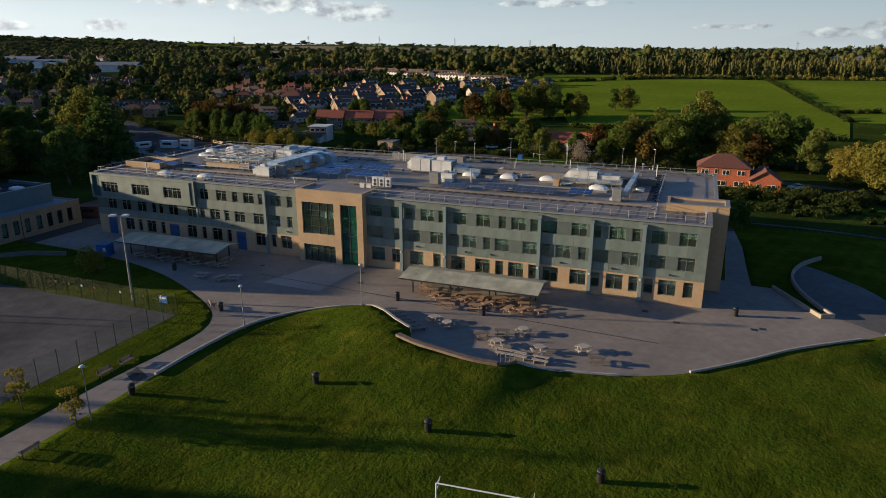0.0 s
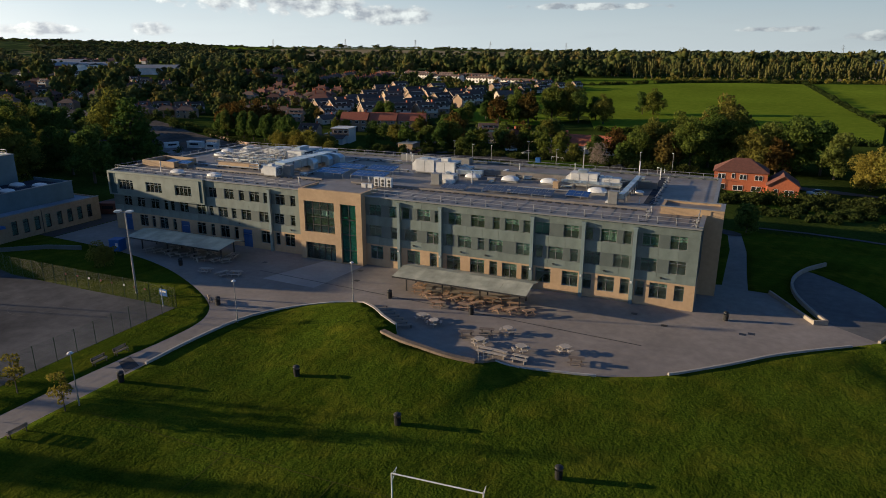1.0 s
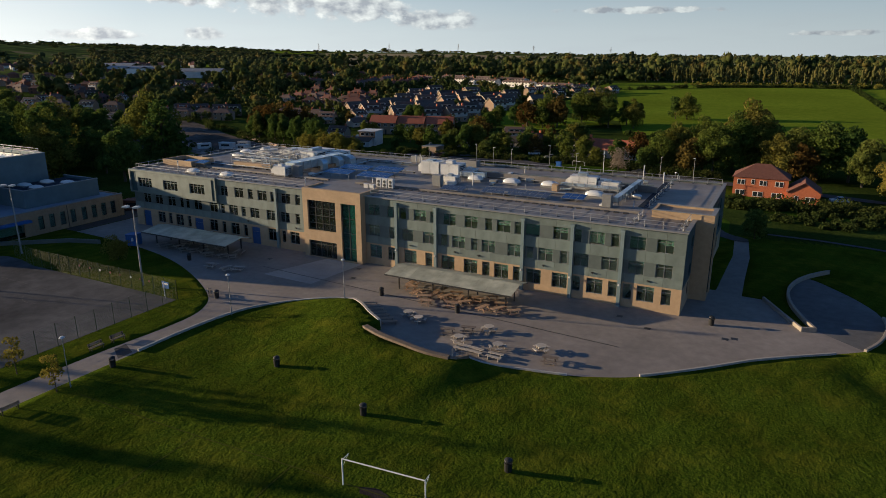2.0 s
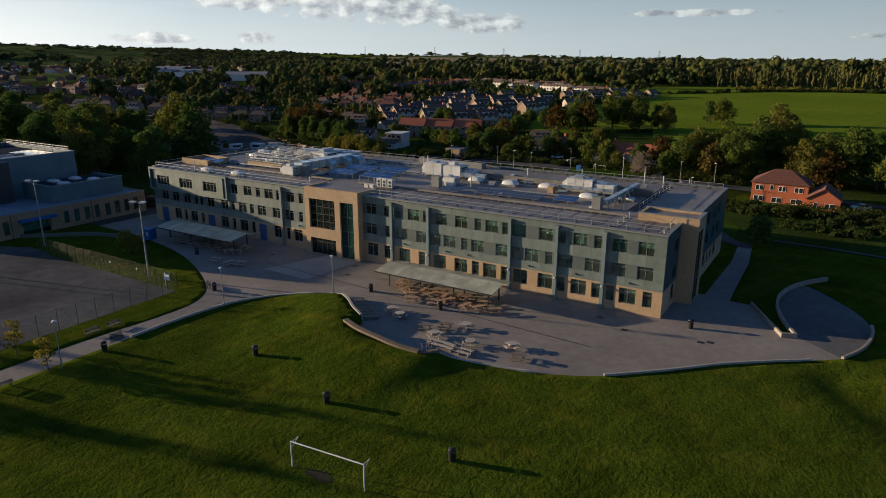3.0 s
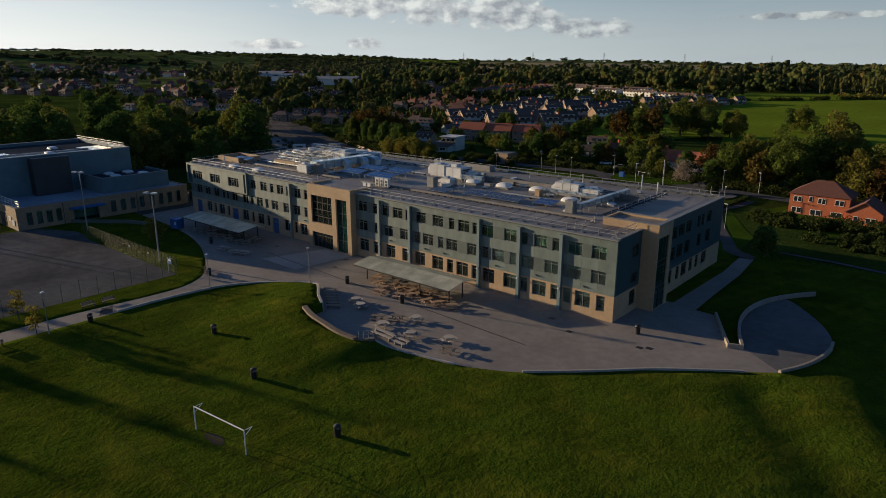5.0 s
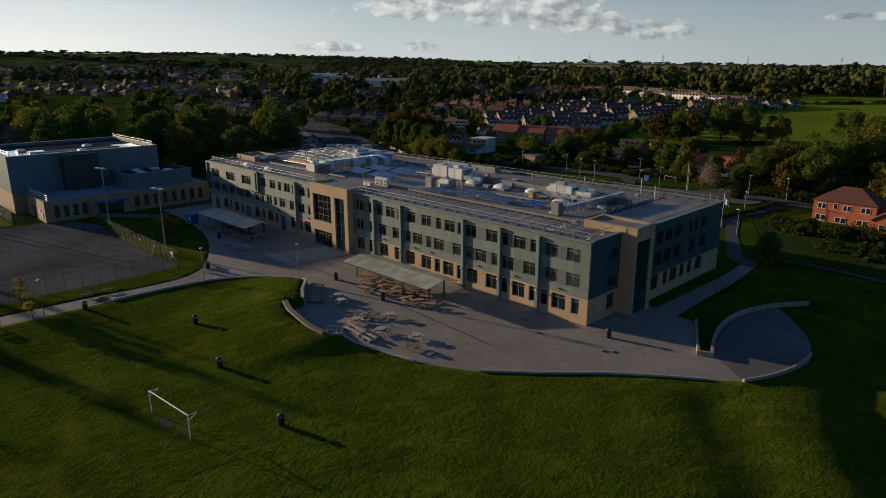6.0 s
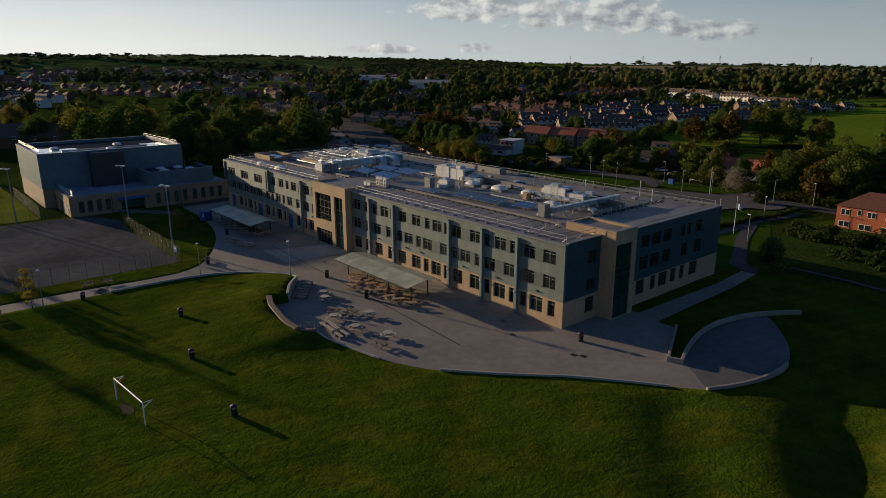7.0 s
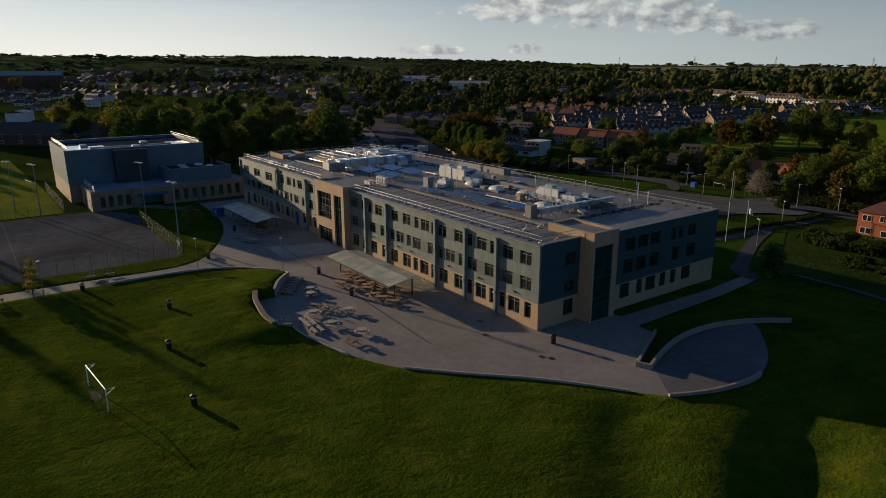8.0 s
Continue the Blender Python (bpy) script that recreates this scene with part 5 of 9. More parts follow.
def canopy(x0, x1, yf, yr, yb, label):
    """Open shelter: two sloping sheet wings on a ridge, with steel posts."""
    c = thing("canopy_shelter", pose(x0, yr, 0), label, "shelter", "canopies on the plaza")
    L = x1 - x0
    ze, zr = 2.55, 3.15
    for name, y, n in (("front_sheet", yf - yr, 10), ("back_sheet", yb - yr, 10)):
        for k in range(n):
            bm = bmesh.new()
            xa, xb = L * k / n + 0.01, L * (k + 1) / n - 0.01
            p = [(xa, 0.0, zr), (xb, 0.0, zr), (xb, y, ze), (xa, y, ze)]
            top = [bm.verts.new((a, b, d + 0.06)) for a, b, d in p]
            low = [bm.verts.new(q) for q in p]
            bm.faces.new(top), bm.faces.new(low[::-1])
            for i in range(4):
                bm.faces.new((low[i], low[(i + 1) % 4], top[(i + 1) % 4], top[i]))
            bmesh.ops.recalc_face_normals(bm, faces=bm.faces[:])
            part(name, bm, M_canopy, c)
    part("front_fascia", boxes((0, L, yf - yr - 0.06, yf - yr, ze - 0.12, ze + 0.08)), M_dark, c)
    part("back_fascia", boxes((0, L, yb - yr, yb - yr + 0.06, ze - 0.12, ze + 0.08)), M_dark, c)
    for k in range(4):
        x = 1.4 + (L - 2.8) * k / 3
        for y in ((yf - yr) * 0.5, (yb - yr) * 0.5):
            part("post", boxes((x - 0.08, x + 0.08, y - 0.08, y + 0.08, 0.0, (ze + zr) / 2)), M_dark, c)
        part("rafter", boxes((x - 0.05, x + 0.05, (yf - yr) * 0.6, (yb - yr) * 0.6, 2.66, 2.76)), M_dark, c)
    return c


canopy(-40.0, -20.1, -10.15, -6.6, -3.9, "pale green sheet canopy on dark posts over picnic tables")
canopy(-92.0, -71.4, -10.6, -6.6, -4.4, "pale grey sheet canopy on dark posts beside the school")


def path_lamp(x, y, label):
    z = height(x, y)
    l = thing("path_lamp", pose(x, y, z), label, "street lamp", "path lamps")
    part("pole", tubes(((0, 0, -0.2), (0, 0, 1.2), 0.075), ((0, 0, 1.18), (0, 0, 5.6), 0.05, 0.04), n=10), M_galv, l)
    bm = tubes(((0, 0, 5.58), (0, 0, 5.66), 0.07, 0.3), ((0, 0, 5.655), (0, 0, 5.82), 0.3, 0.12), n=14)
    part("lantern", bm, M_white, l, "white mushroom lantern")
    return l


for x, y in ((-53.05, -27.7), (-42.25, -17.05), (-53.3, -50.3)):
    path_lamp(x, y, "slim grey lamp post with a white lantern")


def floodlight(x, y, h, turn=180.0):
    l = thing("floodlight_mast", pose(x, y, height(x, y), 0, 0, turn), "tall grey floodlight mast with two lamp heads", "floodlight", "court floodlights")
    part("mast", tubes(((0, 0, -0.2), (0, 0, h * 0.45), 0.16, 0.13), ((0, 0, h * 0.45), (0, 0, h), 0.11, 0.08), n=10), M_galv, l)
    part("cross_arm", boxes((-0.9, 0.9, -0.05, 0.05, h - 0.05, h + 0.05)), M_galv, l)
    for s in (-1, 1):
        bm = bevelled(boxes((s * 0.85 - 0.4, s * 0.85 + 0.4, -0.1, 0.75, h + 0.06, h + 0.34)), 0.06)
        part("lamp_head", bm, M_white, l, "white flood lamp head")
    return l


for x, y, h in ((-73.6, -25.2, 12.0), (-106.3, -24.0, 12.0), (-117.6, -44.2, 12.0), (-126.5, -48.5, 12.0)):
    floodlight(x, y, h, 200)


def park_bench(x, y, turn):
    z = height(x, y)
    b = thing("park_bench", pose(x, y, z, 0, 0, turn), "dark slatted wooden bench beside the path", "bench", "benches along the path")
    for k in range(4):
        part("seat_slat", boxes((-0.9, 0.9, -0.22 + 0.12 * k, -0.12 + 0.12 * k, 0.42, 0.455)), M_brown_wood, b)
        part("back_slat", boxes((-0.9, 0.9, 0.27, 0.3, 0.52 + 0.1 * k, 0.6 + 0.1 * k)), M_brown_wood, b)
    for x2 in (-0.75, 0.75):
        part("leg", boxes((x2 - 0.04, x2 + 0.04, -0.2, -0.14, -0.1, 0.418)), M_dark, b)
        part("back_leg", boxes((x2 - 0.04, x2 + 0.04, 0.2, 0.268, -0.1, 0.9)), M_dark, b)
        part("arm_rest", boxes((x2 - 0.035, x2 + 0.035, -0.2, 0.26, 0.62, 0.66)), M_dark, b)
    return b


park_bench(-59.3, -43.0, 90), park_bench(-59.2, -40.2, 90), park_bench(-53.9, -56.2, -90), park_bench(-61.6, -23.3, 140)

# faint worn markings of the football pitch
def marking(x0, y0, x1, y1, w=0.1):
    m = pose(-15.0, -49.4, 0, 0, 0, 2.2)
    n = max(2, int(math.hypot(x1 - x0, y1 - y0) / 0.8))
    L = math.hypot(x1 - x0, y1 - y0)
    nx, ny = -(y1 - y0) / L * w / 2, (x1 - x0) / L * w / 2
    bm = bmesh.new()
    rows = []
    for k in range(n + 1):
        c = m @ Vector((x0 + (x1 - x0) * k / n, y0 + (y1 - y0) * k / n, 0))
        rows.append([bm.verts.new((c.x + s * nx, c.y + s * ny, height(c.x + s * nx, c.y + s * ny) + 0.035)) for s in (1, -1)])
    for p, q in zip(rows, rows[1:]):
        bm.faces.new((p[0], p[1], q[1], q[0]))
    tagged(part("pitch_line", bm, M_worn_grass), "faint worn pitch line on the lawn", "pitch line", "pitch lines", kind="structure")


for r in ((-36, 0, 34, 0), (-9.16, 0, -9.16, -5.5), (9.16, 0, 9.16, -5.5), (-9.16, -5.5, 9.16, -5.5), (-20.15, 0, -20.15, -16.5), (20.15, 0, 20.15, -16.5), (-20.15, -16.5, 20.15, -16.5)):
    marking(*r)
bm = bmesh.new()
ring = [bm.verts.new((-15.9 + (1.5 + 0.5 * noise.noise((3 * math.cos(a), 3 * math.sin(a), 0.4))) * math.cos(a), -49.5 + (0.6 + 0.3 * noise.noise((2 * math.cos(a), 2 * math.sin(a), 3.4))) * math.sin(a), 0)) for a in [k * math.pi / 14 for k in range(28)]]
for v in ring:
    v.co.z = height(v.co.x, v.co.y) + 0.03
bm.faces.new(ring)
tagged(part("bare_patch", bm, M_mud), "bare muddy patch worn in the goal mouth", "bare ground", kind="structure")

# football goal
goal = thing("football_goal", pose(-15.0, -49.4, height(-15, -49.4), 0, 0, 5), "white full-size football goal on the lawn", "goal")
GW, GH = 7.32, 2.44
part("crossbar", tubes(((-GW / 2 - 0.06, 0, GH + 0.06), (GW / 2 + 0.06, 0, GH + 0.06), 0.06), n=10), M_upvc, goal)
for s in (-1, 1):
    part("post", tubes(((s * (GW / 2 + 0.06), 0, -0.15), (s * (GW / 2 + 0.06), 0, GH + 0.06), 0.06), n=10), M_upvc, goal)
    part("stanchion", tubes(((s * GW / 2, 0.05, GH + 0.02), (s * GW / 2, 0.95, GH + 0.02), 0.025), ((s * GW / 2, 0.95, GH + 0.02), (s * GW / 2, 0.05, GH - 0.55), 0.02), n=6), M_upvc, goal)

for x, y, turn, k, lab in ((-162.5, -42.5, 8, 0.9, "white junior goal on the far grass pitch"), (-51.0, 124.9, -16, 0.6, "small white goal on the grass behind the school")):
    tagged(copy_thing(goal, pose(x, y, height(x, y), 0, 0, turn) @ Matrix.Diagonal((k, k, k, 1))), lab)

# blue container, small signs
cont = thing("storage_container", pose(-93.9, -10.9, 0, 0, 0, 15), "bright blue steel storage container", "container")
part("body", bevelled(boxes((-1.0, 1.0, -0.95, 0.95, 0.05, 2.05)), 0.04), M_blue_box, cont)
for k in range(6):
    part("rib", boxes((-0.9 + 0.33 * k, -0.8 + 0.33 * k, -0.99, -0.949, 0.2, 1.9)), M_blue_box, cont)
part("roof", bevelled(boxes((-1.04, 1.04, -0.99, 0.99, 2.05, 2.12)), 0.02), M_blue_box, cont)
part("notice", boxes((0.25, 0.7, -1.012, -0.992, 0.95, 1.6)), M_white, cont, "white paper notice")


def fence(line, h, name_label, wire=0.005, steel=M_green_steel, gap=0.11):
    """Welded mesh fence: posts, and panels of thin wires between them."""
    f = thing("mesh_fence", pose(line[0][0], line[0][1], 0), name_label, "fence", "court fences")
    ox, oy = line[0]
    for a, b in zip(line, line[1:]):
        n = max(1, round(math.hypot(b[0] - a[0], b[1] - a[1]) / 2.5))
        for k in range(n):
            p = Vector((a[0] + (b[0] - a[0]) * k / n - ox, a[1] + (b[1] - a[1]) * k / n - oy, 0))
            q = Vector((a[0] + (b[0] - a[0]) * (k + 1) / n - ox, a[1] + (b[1] - a[1]) * (k + 1) / n - oy, 0))
            part("post", tubes((p - Vector((0, 0, 0.3)), p + Vector((0, 0, h)), 0.04), n=5), M_green_steel, f)
            bm = bmesh.new()
            w = (q - p).length
            d = (q - p) / w
            for j in range(1, int(w / gap)):
                c = p + d * (gap * j)
                s = d * wire
                v = [bm.verts.new(t) for t in (c - s, c + s, c + s + Vector((0, 0, h - 0.05)), c - s + Vector((0, 0, h - 0.05)))]
                bm.faces.new(v)
            # flat cross bars, tilted a little
            side = Vector((d.y, -d.x, 0))
            side = side if side.y < 0 else -side
            up = Vector((0, 0, 0.95)) - side * 0.3
            for j in range(int(h / 0.2)):
                c = Vector((0, 0, 0.06 + j * 0.2))
                v = [bm.verts.new(t) for t in (p + c - up * wire, q + c - up * wire, q + c + up * wire, p + c + up * wire)]
                bm.faces.new(v)
            tagged(part("mesh_panel", bm, steel, f), kind="stuff")
    part("post", tubes(((line[-1][0] - ox, line[-1][1] - oy, -0.3), (line[-1][0] - ox, line[-1][1] - oy, h), 0.04), n=5), M_green_steel, f)
    return f


fence([(-64.1, -27.0), (-98.0, -27.0), (-106.2, -25.2)], 3.0, "green welded mesh fence along the games court", 0.0035, M_lit_mesh, 0.05)
fence([(-64.1, -27.0), (-64.1, -100.0)], 3.0, "green welded mesh fence between court and path")
fence([(-120.5, -39.1), (-154.0, -39.3)], 3.0, "tall mesh fence beside the sports hall", 0.005, M_lit_mesh, 0.06)
fence([(-117.4, -36.4), (-118.4, -90.0)], 3.0, "green mesh fence along the grass pitch")
for k, x in enumerate((-85.5, -83.0, -80.6, -78.2, -76.0, -73.6, -71.6, -69.6)):
    tagged(part("target_disc", tubes(((x, -27.06, 1.9), (x, -27.12, 1.9), 0.17), n=12), M_white if k % 3 == 2 else M_tile_red), "small round target disc hung on the fence", "disc", "target discs on the fence")
sign = thing("sign_board", pose(-66.2, -27.08, 1.4), "blue and white notice board on the fence corner", "sign")
part("board", bevelled(boxes((-0.7, 0.7, -0.05, 0.0, 0.0, 1.0)), 0.01), M_blue_box, sign)
part("strip", boxes((-0.55, 0.55, -0.062, -0.051, 0.55, 0.8)), M_white, sign, "white bar of unreadable writing")
tagged(part("white_post", tubes(((-66.2, -27.4, 0), (-66.2, -27.4, 2.6), 0.06), n=8), M_white), "short white post at the court corner", "post")
low_wall("garden_wall", [(-115.8, -23.5), (-106.0, -15.5), (-100.0, -13.4)], 0.25, -0.2, 0.75, "dark low boundary wall on the grass", "wall", None, M_strip)


# ---- things on the school roof ----
RZ = H_ROOF


def skylight(x, y, s=1.0):
    d = thing("roof_light", pose(x, y, RZ), "white domed acrylic roof light on a kerb", "skylight", "domed roof lights")
    part("kerb", boxes((-1.1 * s, 1.1 * s, -0.75 * s, 0.75 * s, -0.02, 0.35)), M_cap, d)
    bm = bmesh.new()
    bmesh.ops.create_uvsphere(bm, u_segments=20, v_segments=10, radius=1.0)
    bmesh.ops.delete(bm, geom=[v for v in bm.verts if v.co.z < -0.05], context="VERTS")
    for v in bm.verts:
        k = max(abs(v.co.x), abs(v.co.y), 1e-4)
        r = math.hypot(v.co.x, v.co.y)
        v.co = Vector((v.co.x * 1.22 * s * (1 + 0.45 * (r / k - 1)), v.co.y * 0.85 * s * (1 + 0.45 * (r / k - 1)), 0.33 + max(v.co.z, 0) ** 0.75 * 0.55 * s))
    part("dome", bm, M_dome, d)
    return d


for x, y, s in ((-92.0, 2.6, 1.15), (-83.3, 2.8, 1.15), (-99.6, 22.4, 1.2), (-102.0, 27.4, 1.2), (-100.1, 31.8, 1.1), (-40.0, 21.0, 1.2), (-33.0, 21.2, 1.3), (-26.1, 21.8, 1.3), (-16.9, 17.2, 1.3), (-10.6, 19.4, 0.6)):
    skylight(x, y, s)


def guard_rail(a, b, label):
    L = (Vector(b) - Vector(a)).length
    turn = math.degrees(math.atan2(b[1] - a[1], b[0] - a[0]))
    g = thing("guard_rail", pose(a[0], a[1], RZ, 0, 0, turn), label, "railing", "roof guard rails")
    n = round(L / 2.4)
    post = bpy.data.meshes.new("post")
    bm = tubes(((0, 0, 0.0), (0, 0, 1.1), 0.04), ((0, 0, 0.6), (0, 0.75, 0.05), 0.03), n=6)
    bm.to_mesh(post)
    bm.free()
    post.materials.append(M_galv)
    foot = bpy.data.meshes.new("foot")
    bm = boxes((-0.14, 0.14, -0.2, 0.9, -0.01, 0.06))
    bm.to_mesh(foot)
    bm.free()
    foot.materials.append(M_dark)
    for k in range(n + 1):
        shared("post", post, pose(L * k / n, 0, 0), g)
        shared("foot", foot, pose(L * k / n, 0, 0), g)
    part("top_rail", tubes(((0, 0, 1.1), (L, 0, 1.1), 0.036), n=6), M_galv, g)
    part("mid_rail", tubes(((0, 0, 0.6), (L, 0, 0.6), 0.032), n=6), M_galv, g)


guard_rail((-106.0, 0.75), (-63.0, 0.75), "galvanised guard rail along the roof edge")
guard_rail((-49.4, 0.75), (-0.8, 0.75), "galvanised guard rail along the roof edge")
guard_rail((-105.8, 37.0), (0.4, 37.0), "galvanised guard rail along the roof edge")
guard_rail((-7.4, 12.8), (-7.4, 34.0), "galvanised guard rail across the roof")
guard_rail((-0.7, 1.0), (-0.7, 7.0), "galvanised guard rail along the roof edge")
guard_rail((-7.2, 1.6), (-7.2, 7.2), "galvanised guard rail across the roof")
guard_rail((-105.8, 1.2), (-105.8, 36.6), "galvanised guard rail along the roof edge")


def unit(name, x0, x1, y0, y1, h, material, label, category, group="", legs=0.25, ribs=0):
    """A boxed machine on feet, with panel seams and a lid."""
    u = thing(name, pose((x0 + x1) / 2, (y0 + y1) / 2, RZ), label, category, group)
    w, d = (x1 - x0) / 2, (y1 - y0) / 2
    part("casing", bevelled(boxes((-w, w, -d, d, legs, h)), 0.04), material, u)
    part("lid", boxes((-w - 0.05, w + 0.05, -d - 0.05, d + 0.05, h, h + 0.07)), material, u)
    n = max(1, int(2 * w / 1.4))
    for k in range(n):
        a = -w + 2 * w * k / n
        part("panel_front", boxes((a + 0.05, a + 2 * w / n - 0.05, -d - 0.03, -d + 0.01, legs + 0.15, h - 0.12)), material, u)
    if name == "air_handling_unit":
        r = random.Random(int(x0 * 10 + y0))
        # panel seams, door handles, end louvre, sloped cowl and pipework
        for k in range(1, n):
            a = -w + 2 * w * k / n
            part("seam", boxes((a - 0.025, a + 0.025, -d - 0.045, -d, legs + 0.05, h - 0.02)), M_galv, u)
        part("base_frame", boxes((-w - 0.04, w + 0.04, -d - 0.06, -d - 0.01, legs - 0.12, legs + 0.06)), M_cap, u)
        g = part("intake_grille", boxes((w - 0.01, w + 0.05, -d * 0.7, d * 0.7, legs + 0.25, h - 0.3)), M_dark, u, "dark louvred air intake")
        for k in range(5):
            z = legs + 0.3 + (h - legs - 0.65) * k / 5
            part("louvre", boxes((w + 0.04, w + 0.1, -d * 0.7, d * 0.7, z, z + 0.09)), material, g)
        s = -1
        bm = bmesh.new()
        a, b = s * w, s * (w + 0.9)
        v = [bm.verts.new(p) for y in (-d * 0.7, d * 0.7) for p in ((a, y, legs + 0.2), (a, y, h - 0.05), (b, y, h - 0.05 - 0.35 * (h - legs)), (b, y, legs + 0.2))]
        for f in ((0, 1, 2, 3), (7, 6, 5, 4), (0, 4, 5, 1), (1, 5, 6, 2), (2, 6, 7, 3), (3, 7, 4, 0)):
            bm.faces.new([v[i] for i in f])
        bmesh.ops.recalc_face_normals(bm, faces=bm.faces[:])
        part("cowl", bm, material, u, "sloped metal cowl")
        part("top_box", bevelled(boxes((-w * 0.5, w * 0.2, -d * 0.6, d * 0.3, h + 0.07, h + 0.07 + r.uniform(0.2, 0.6))), 0.03), r.choice([material, M_duct]), u)
        for k in range(3):
            y = -d + 2 * d * (k + 0.5) / 3
            part("pipe", tubes(((-s * (w + 0.25), y, 0.0), (-s * (w + 0.25), y, h * 0.7), 0.06), ((-s * (w + 0.25), y, h * 0.7 - 0.05), (-s * (w - 0.05), y, h * 0.7 - 0.05), 0.06), n=7), M_galv, u)
    if legs:
        for sx in (-1, 1):
            part("foot_beam", boxes((sx * w * 0.8 - 0.08, sx * w * 0.8 + 0.08, -d, d, 0.0, legs)), M_galv, u)
    return u


for x0, x1, y0, y1, h in ((-52.2, -48.3, 22.3, 25.4, 2.5), (-48.2, -44.2, 22.4, 25.6, 2.3), (-43.6, -41.4, 23.2, 25.2, 1.5), (-44.0, -41.7, 16.1, 18.0, 1.3), (-82.0, -78.4, 22.6, 30.0, 2.3), (-78.0, -75.4, 26.0, 31.5, 1.9), (-76.0, -73.2, 7.6, 9.6, 1.8), (-96.4, -94.6, 25.0, 30.0, 1.3), (-22.4, -17.8, 21.4, 23.6, 2.3), (-17.6, -14.2, 21.6, 23.4, 1.7), (-90.5, -86.5, 26.0, 31.0, 1.7)):
    unit("air_handling_unit", x0, x1, y0, y1, h, M_white, "white metal air handling unit on the roof", "machine", "air handling units")
for x in (-52.2, -51.0, -49.8):
    c = unit("condenser", x - 0.5, x + 0.5, 7.4, 8.0, 1.6, M_white, "pale outdoor condenser with a fan grille", "machine", "condensers", 0.12)
    for z in (0.5, 1.1):
        bm = bmesh.new()
        bmesh.ops.create_cone(bm, cap_ends=True, segments=18, radius1=0.27, radius2=0.24, depth=0.05, matrix=Matrix.Translation((0, -0.34, z)) @ Matrix.Rotation(radians(90), 4, "X"))
        part("fan_grille", bm, M_dark, c, "dark round fan grille")
for x in (-53.6, -52.4):
    unit("condenser", x - 0.45, x + 0.45, 5.5, 6.0, 0.75, M_white, "small pale outdoor condenser", "machine", "condensers", 0.1)


def duct(points, w, h, z, label):
    d = thing("roof_duct", pose(points[0][0], points[0][1], RZ), label, "duct", "roof ducts")
    ox, oy = points[0]
    for a, b in zip(points, points[1:]):
        L = math.hypot(b[0] - a[0], b[1] - a[1])
        t = math.atan2(b[1] - a[1], b[0] - a[0])
        n = max(1, round(L / 2.2))
        for k in range(n):
            bm = boxes((L * k / n, L * (k + 1) / n - 0.04, -w / 2, w / 2, z, z + h), (L * (k + 1) / n - 0.06, L * (k + 1) / n + 0.02, -w / 2 - 0.05, w / 2 + 0.05, z - 0.05, z + h + 0.05))
            bm.transform(Matrix.Translation((a[0] - ox, a[1] - oy, 0)) @ Matrix.Rotation(t, 4, "Z"))
            part("duct_length", bm, M_duct, d)
            bm = boxes((L * k / n + 0.3, L * k / n + 0.38, -w / 2 - 0.1, -w / 2 - 0.02, 0, z + h), (L * k / n + 0.3, L * k / n + 0.38, w / 2 + 0.02, w / 2 + 0.1, 0, z + h), (L * k / n + 0.3, L * k / n + 0.38, -w / 2 - 0.1, w / 2 + 0.1, z - 0.14, z - 0.06))
            bm.transform(Matrix.Translation((a[0] - ox, a[1] - oy, 0)) @ Matrix.Rotation(t, 4, "Z"))
            part("support", bm, M_galv, d)


duct([(-74.4, 10.4), (-74.0, 25.6)], 2.3, 1.5, 0.7, "wide silver-clad air duct on supports")
# branches of the wide duct: elbows that turn down to the deck
for y0, y1, x1 in ((17.0, 18.6, -71.6), (21.8, 23.3, -71.2), (24.4, 26.2, -70.2)):
    e = thing("duct_elbow", pose(-73.0, (y0 + y1) / 2, RZ), "grey sheet-metal elbow of the roof duct", "duct", "duct elbows")
    hw, run = (y1 - y0) / 2, x1 + 73.0
    bm = bmesh.new()
    line = [(0.0, 0.75), (0.0, 2.0), (run * 0.55, 2.0), (run * 0.85, 1.75), (run, 1.3), (run, 0.0), (run * 0.5, 0.0), (run * 0.5, 0.75)]
    sides = [[bm.verts.new((x, q * hw, z)) for x, z in line] for q in (-1, 1)]
    bm.faces.new(sides[0]), bm.faces.new(sides[1][::-1])
    for k in range(len(line)):
        m2 = (k + 1) % len(line)
        bm.faces.new((sides[0][m2], sides[0][k], sides[1][k], sides[1][m2]))
    bmesh.ops.recalc_face_normals(bm, faces=bm.faces[:])
    part("bend", bm, M_duct, e)
    part("flange", boxes((run * 0.5 - 0.06, run + 0.06, -hw - 0.06, hw + 0.06, 0.0, 0.12)), M_galv, e)
unit("riser_box", -73.0, -71.4, 9.4, 10.6, 1.9, M_cap, "grey duct riser box on the roof", "machine", "", 0.0)
duct([(-77.0, 13.0), (-77.0, 24.0)], 0.9, 0.9, 0.9, "pale blue-grey wrapped air duct on supports")
duct([(-79.5, 17.5), (-90.0, 17.5)], 0.8, 0.8, 0.6, "pale blue-grey wrapped air duct on supports")
duct([(-12.2, 11.4), (-12.0, 28.0)], 0.8, 0.75, 0.7, "pale blue-grey wrapped air duct on supports")
duct([(-43.4, 21.6), (-38.4, 21.9)], 0.8, 0.8, 0.6, "pale grey air duct on supports")
duct([(-23.5, 19.9), (-13.5, 19.9)], 0.5, 0.5, 0.9, "pale grey air duct on supports")
unit("riser_box", -14.0, -12.6, 10.4, 11.6, 1.9, M_cap, "tan-grey duct riser box on the roof", "machine", "", 0.0)
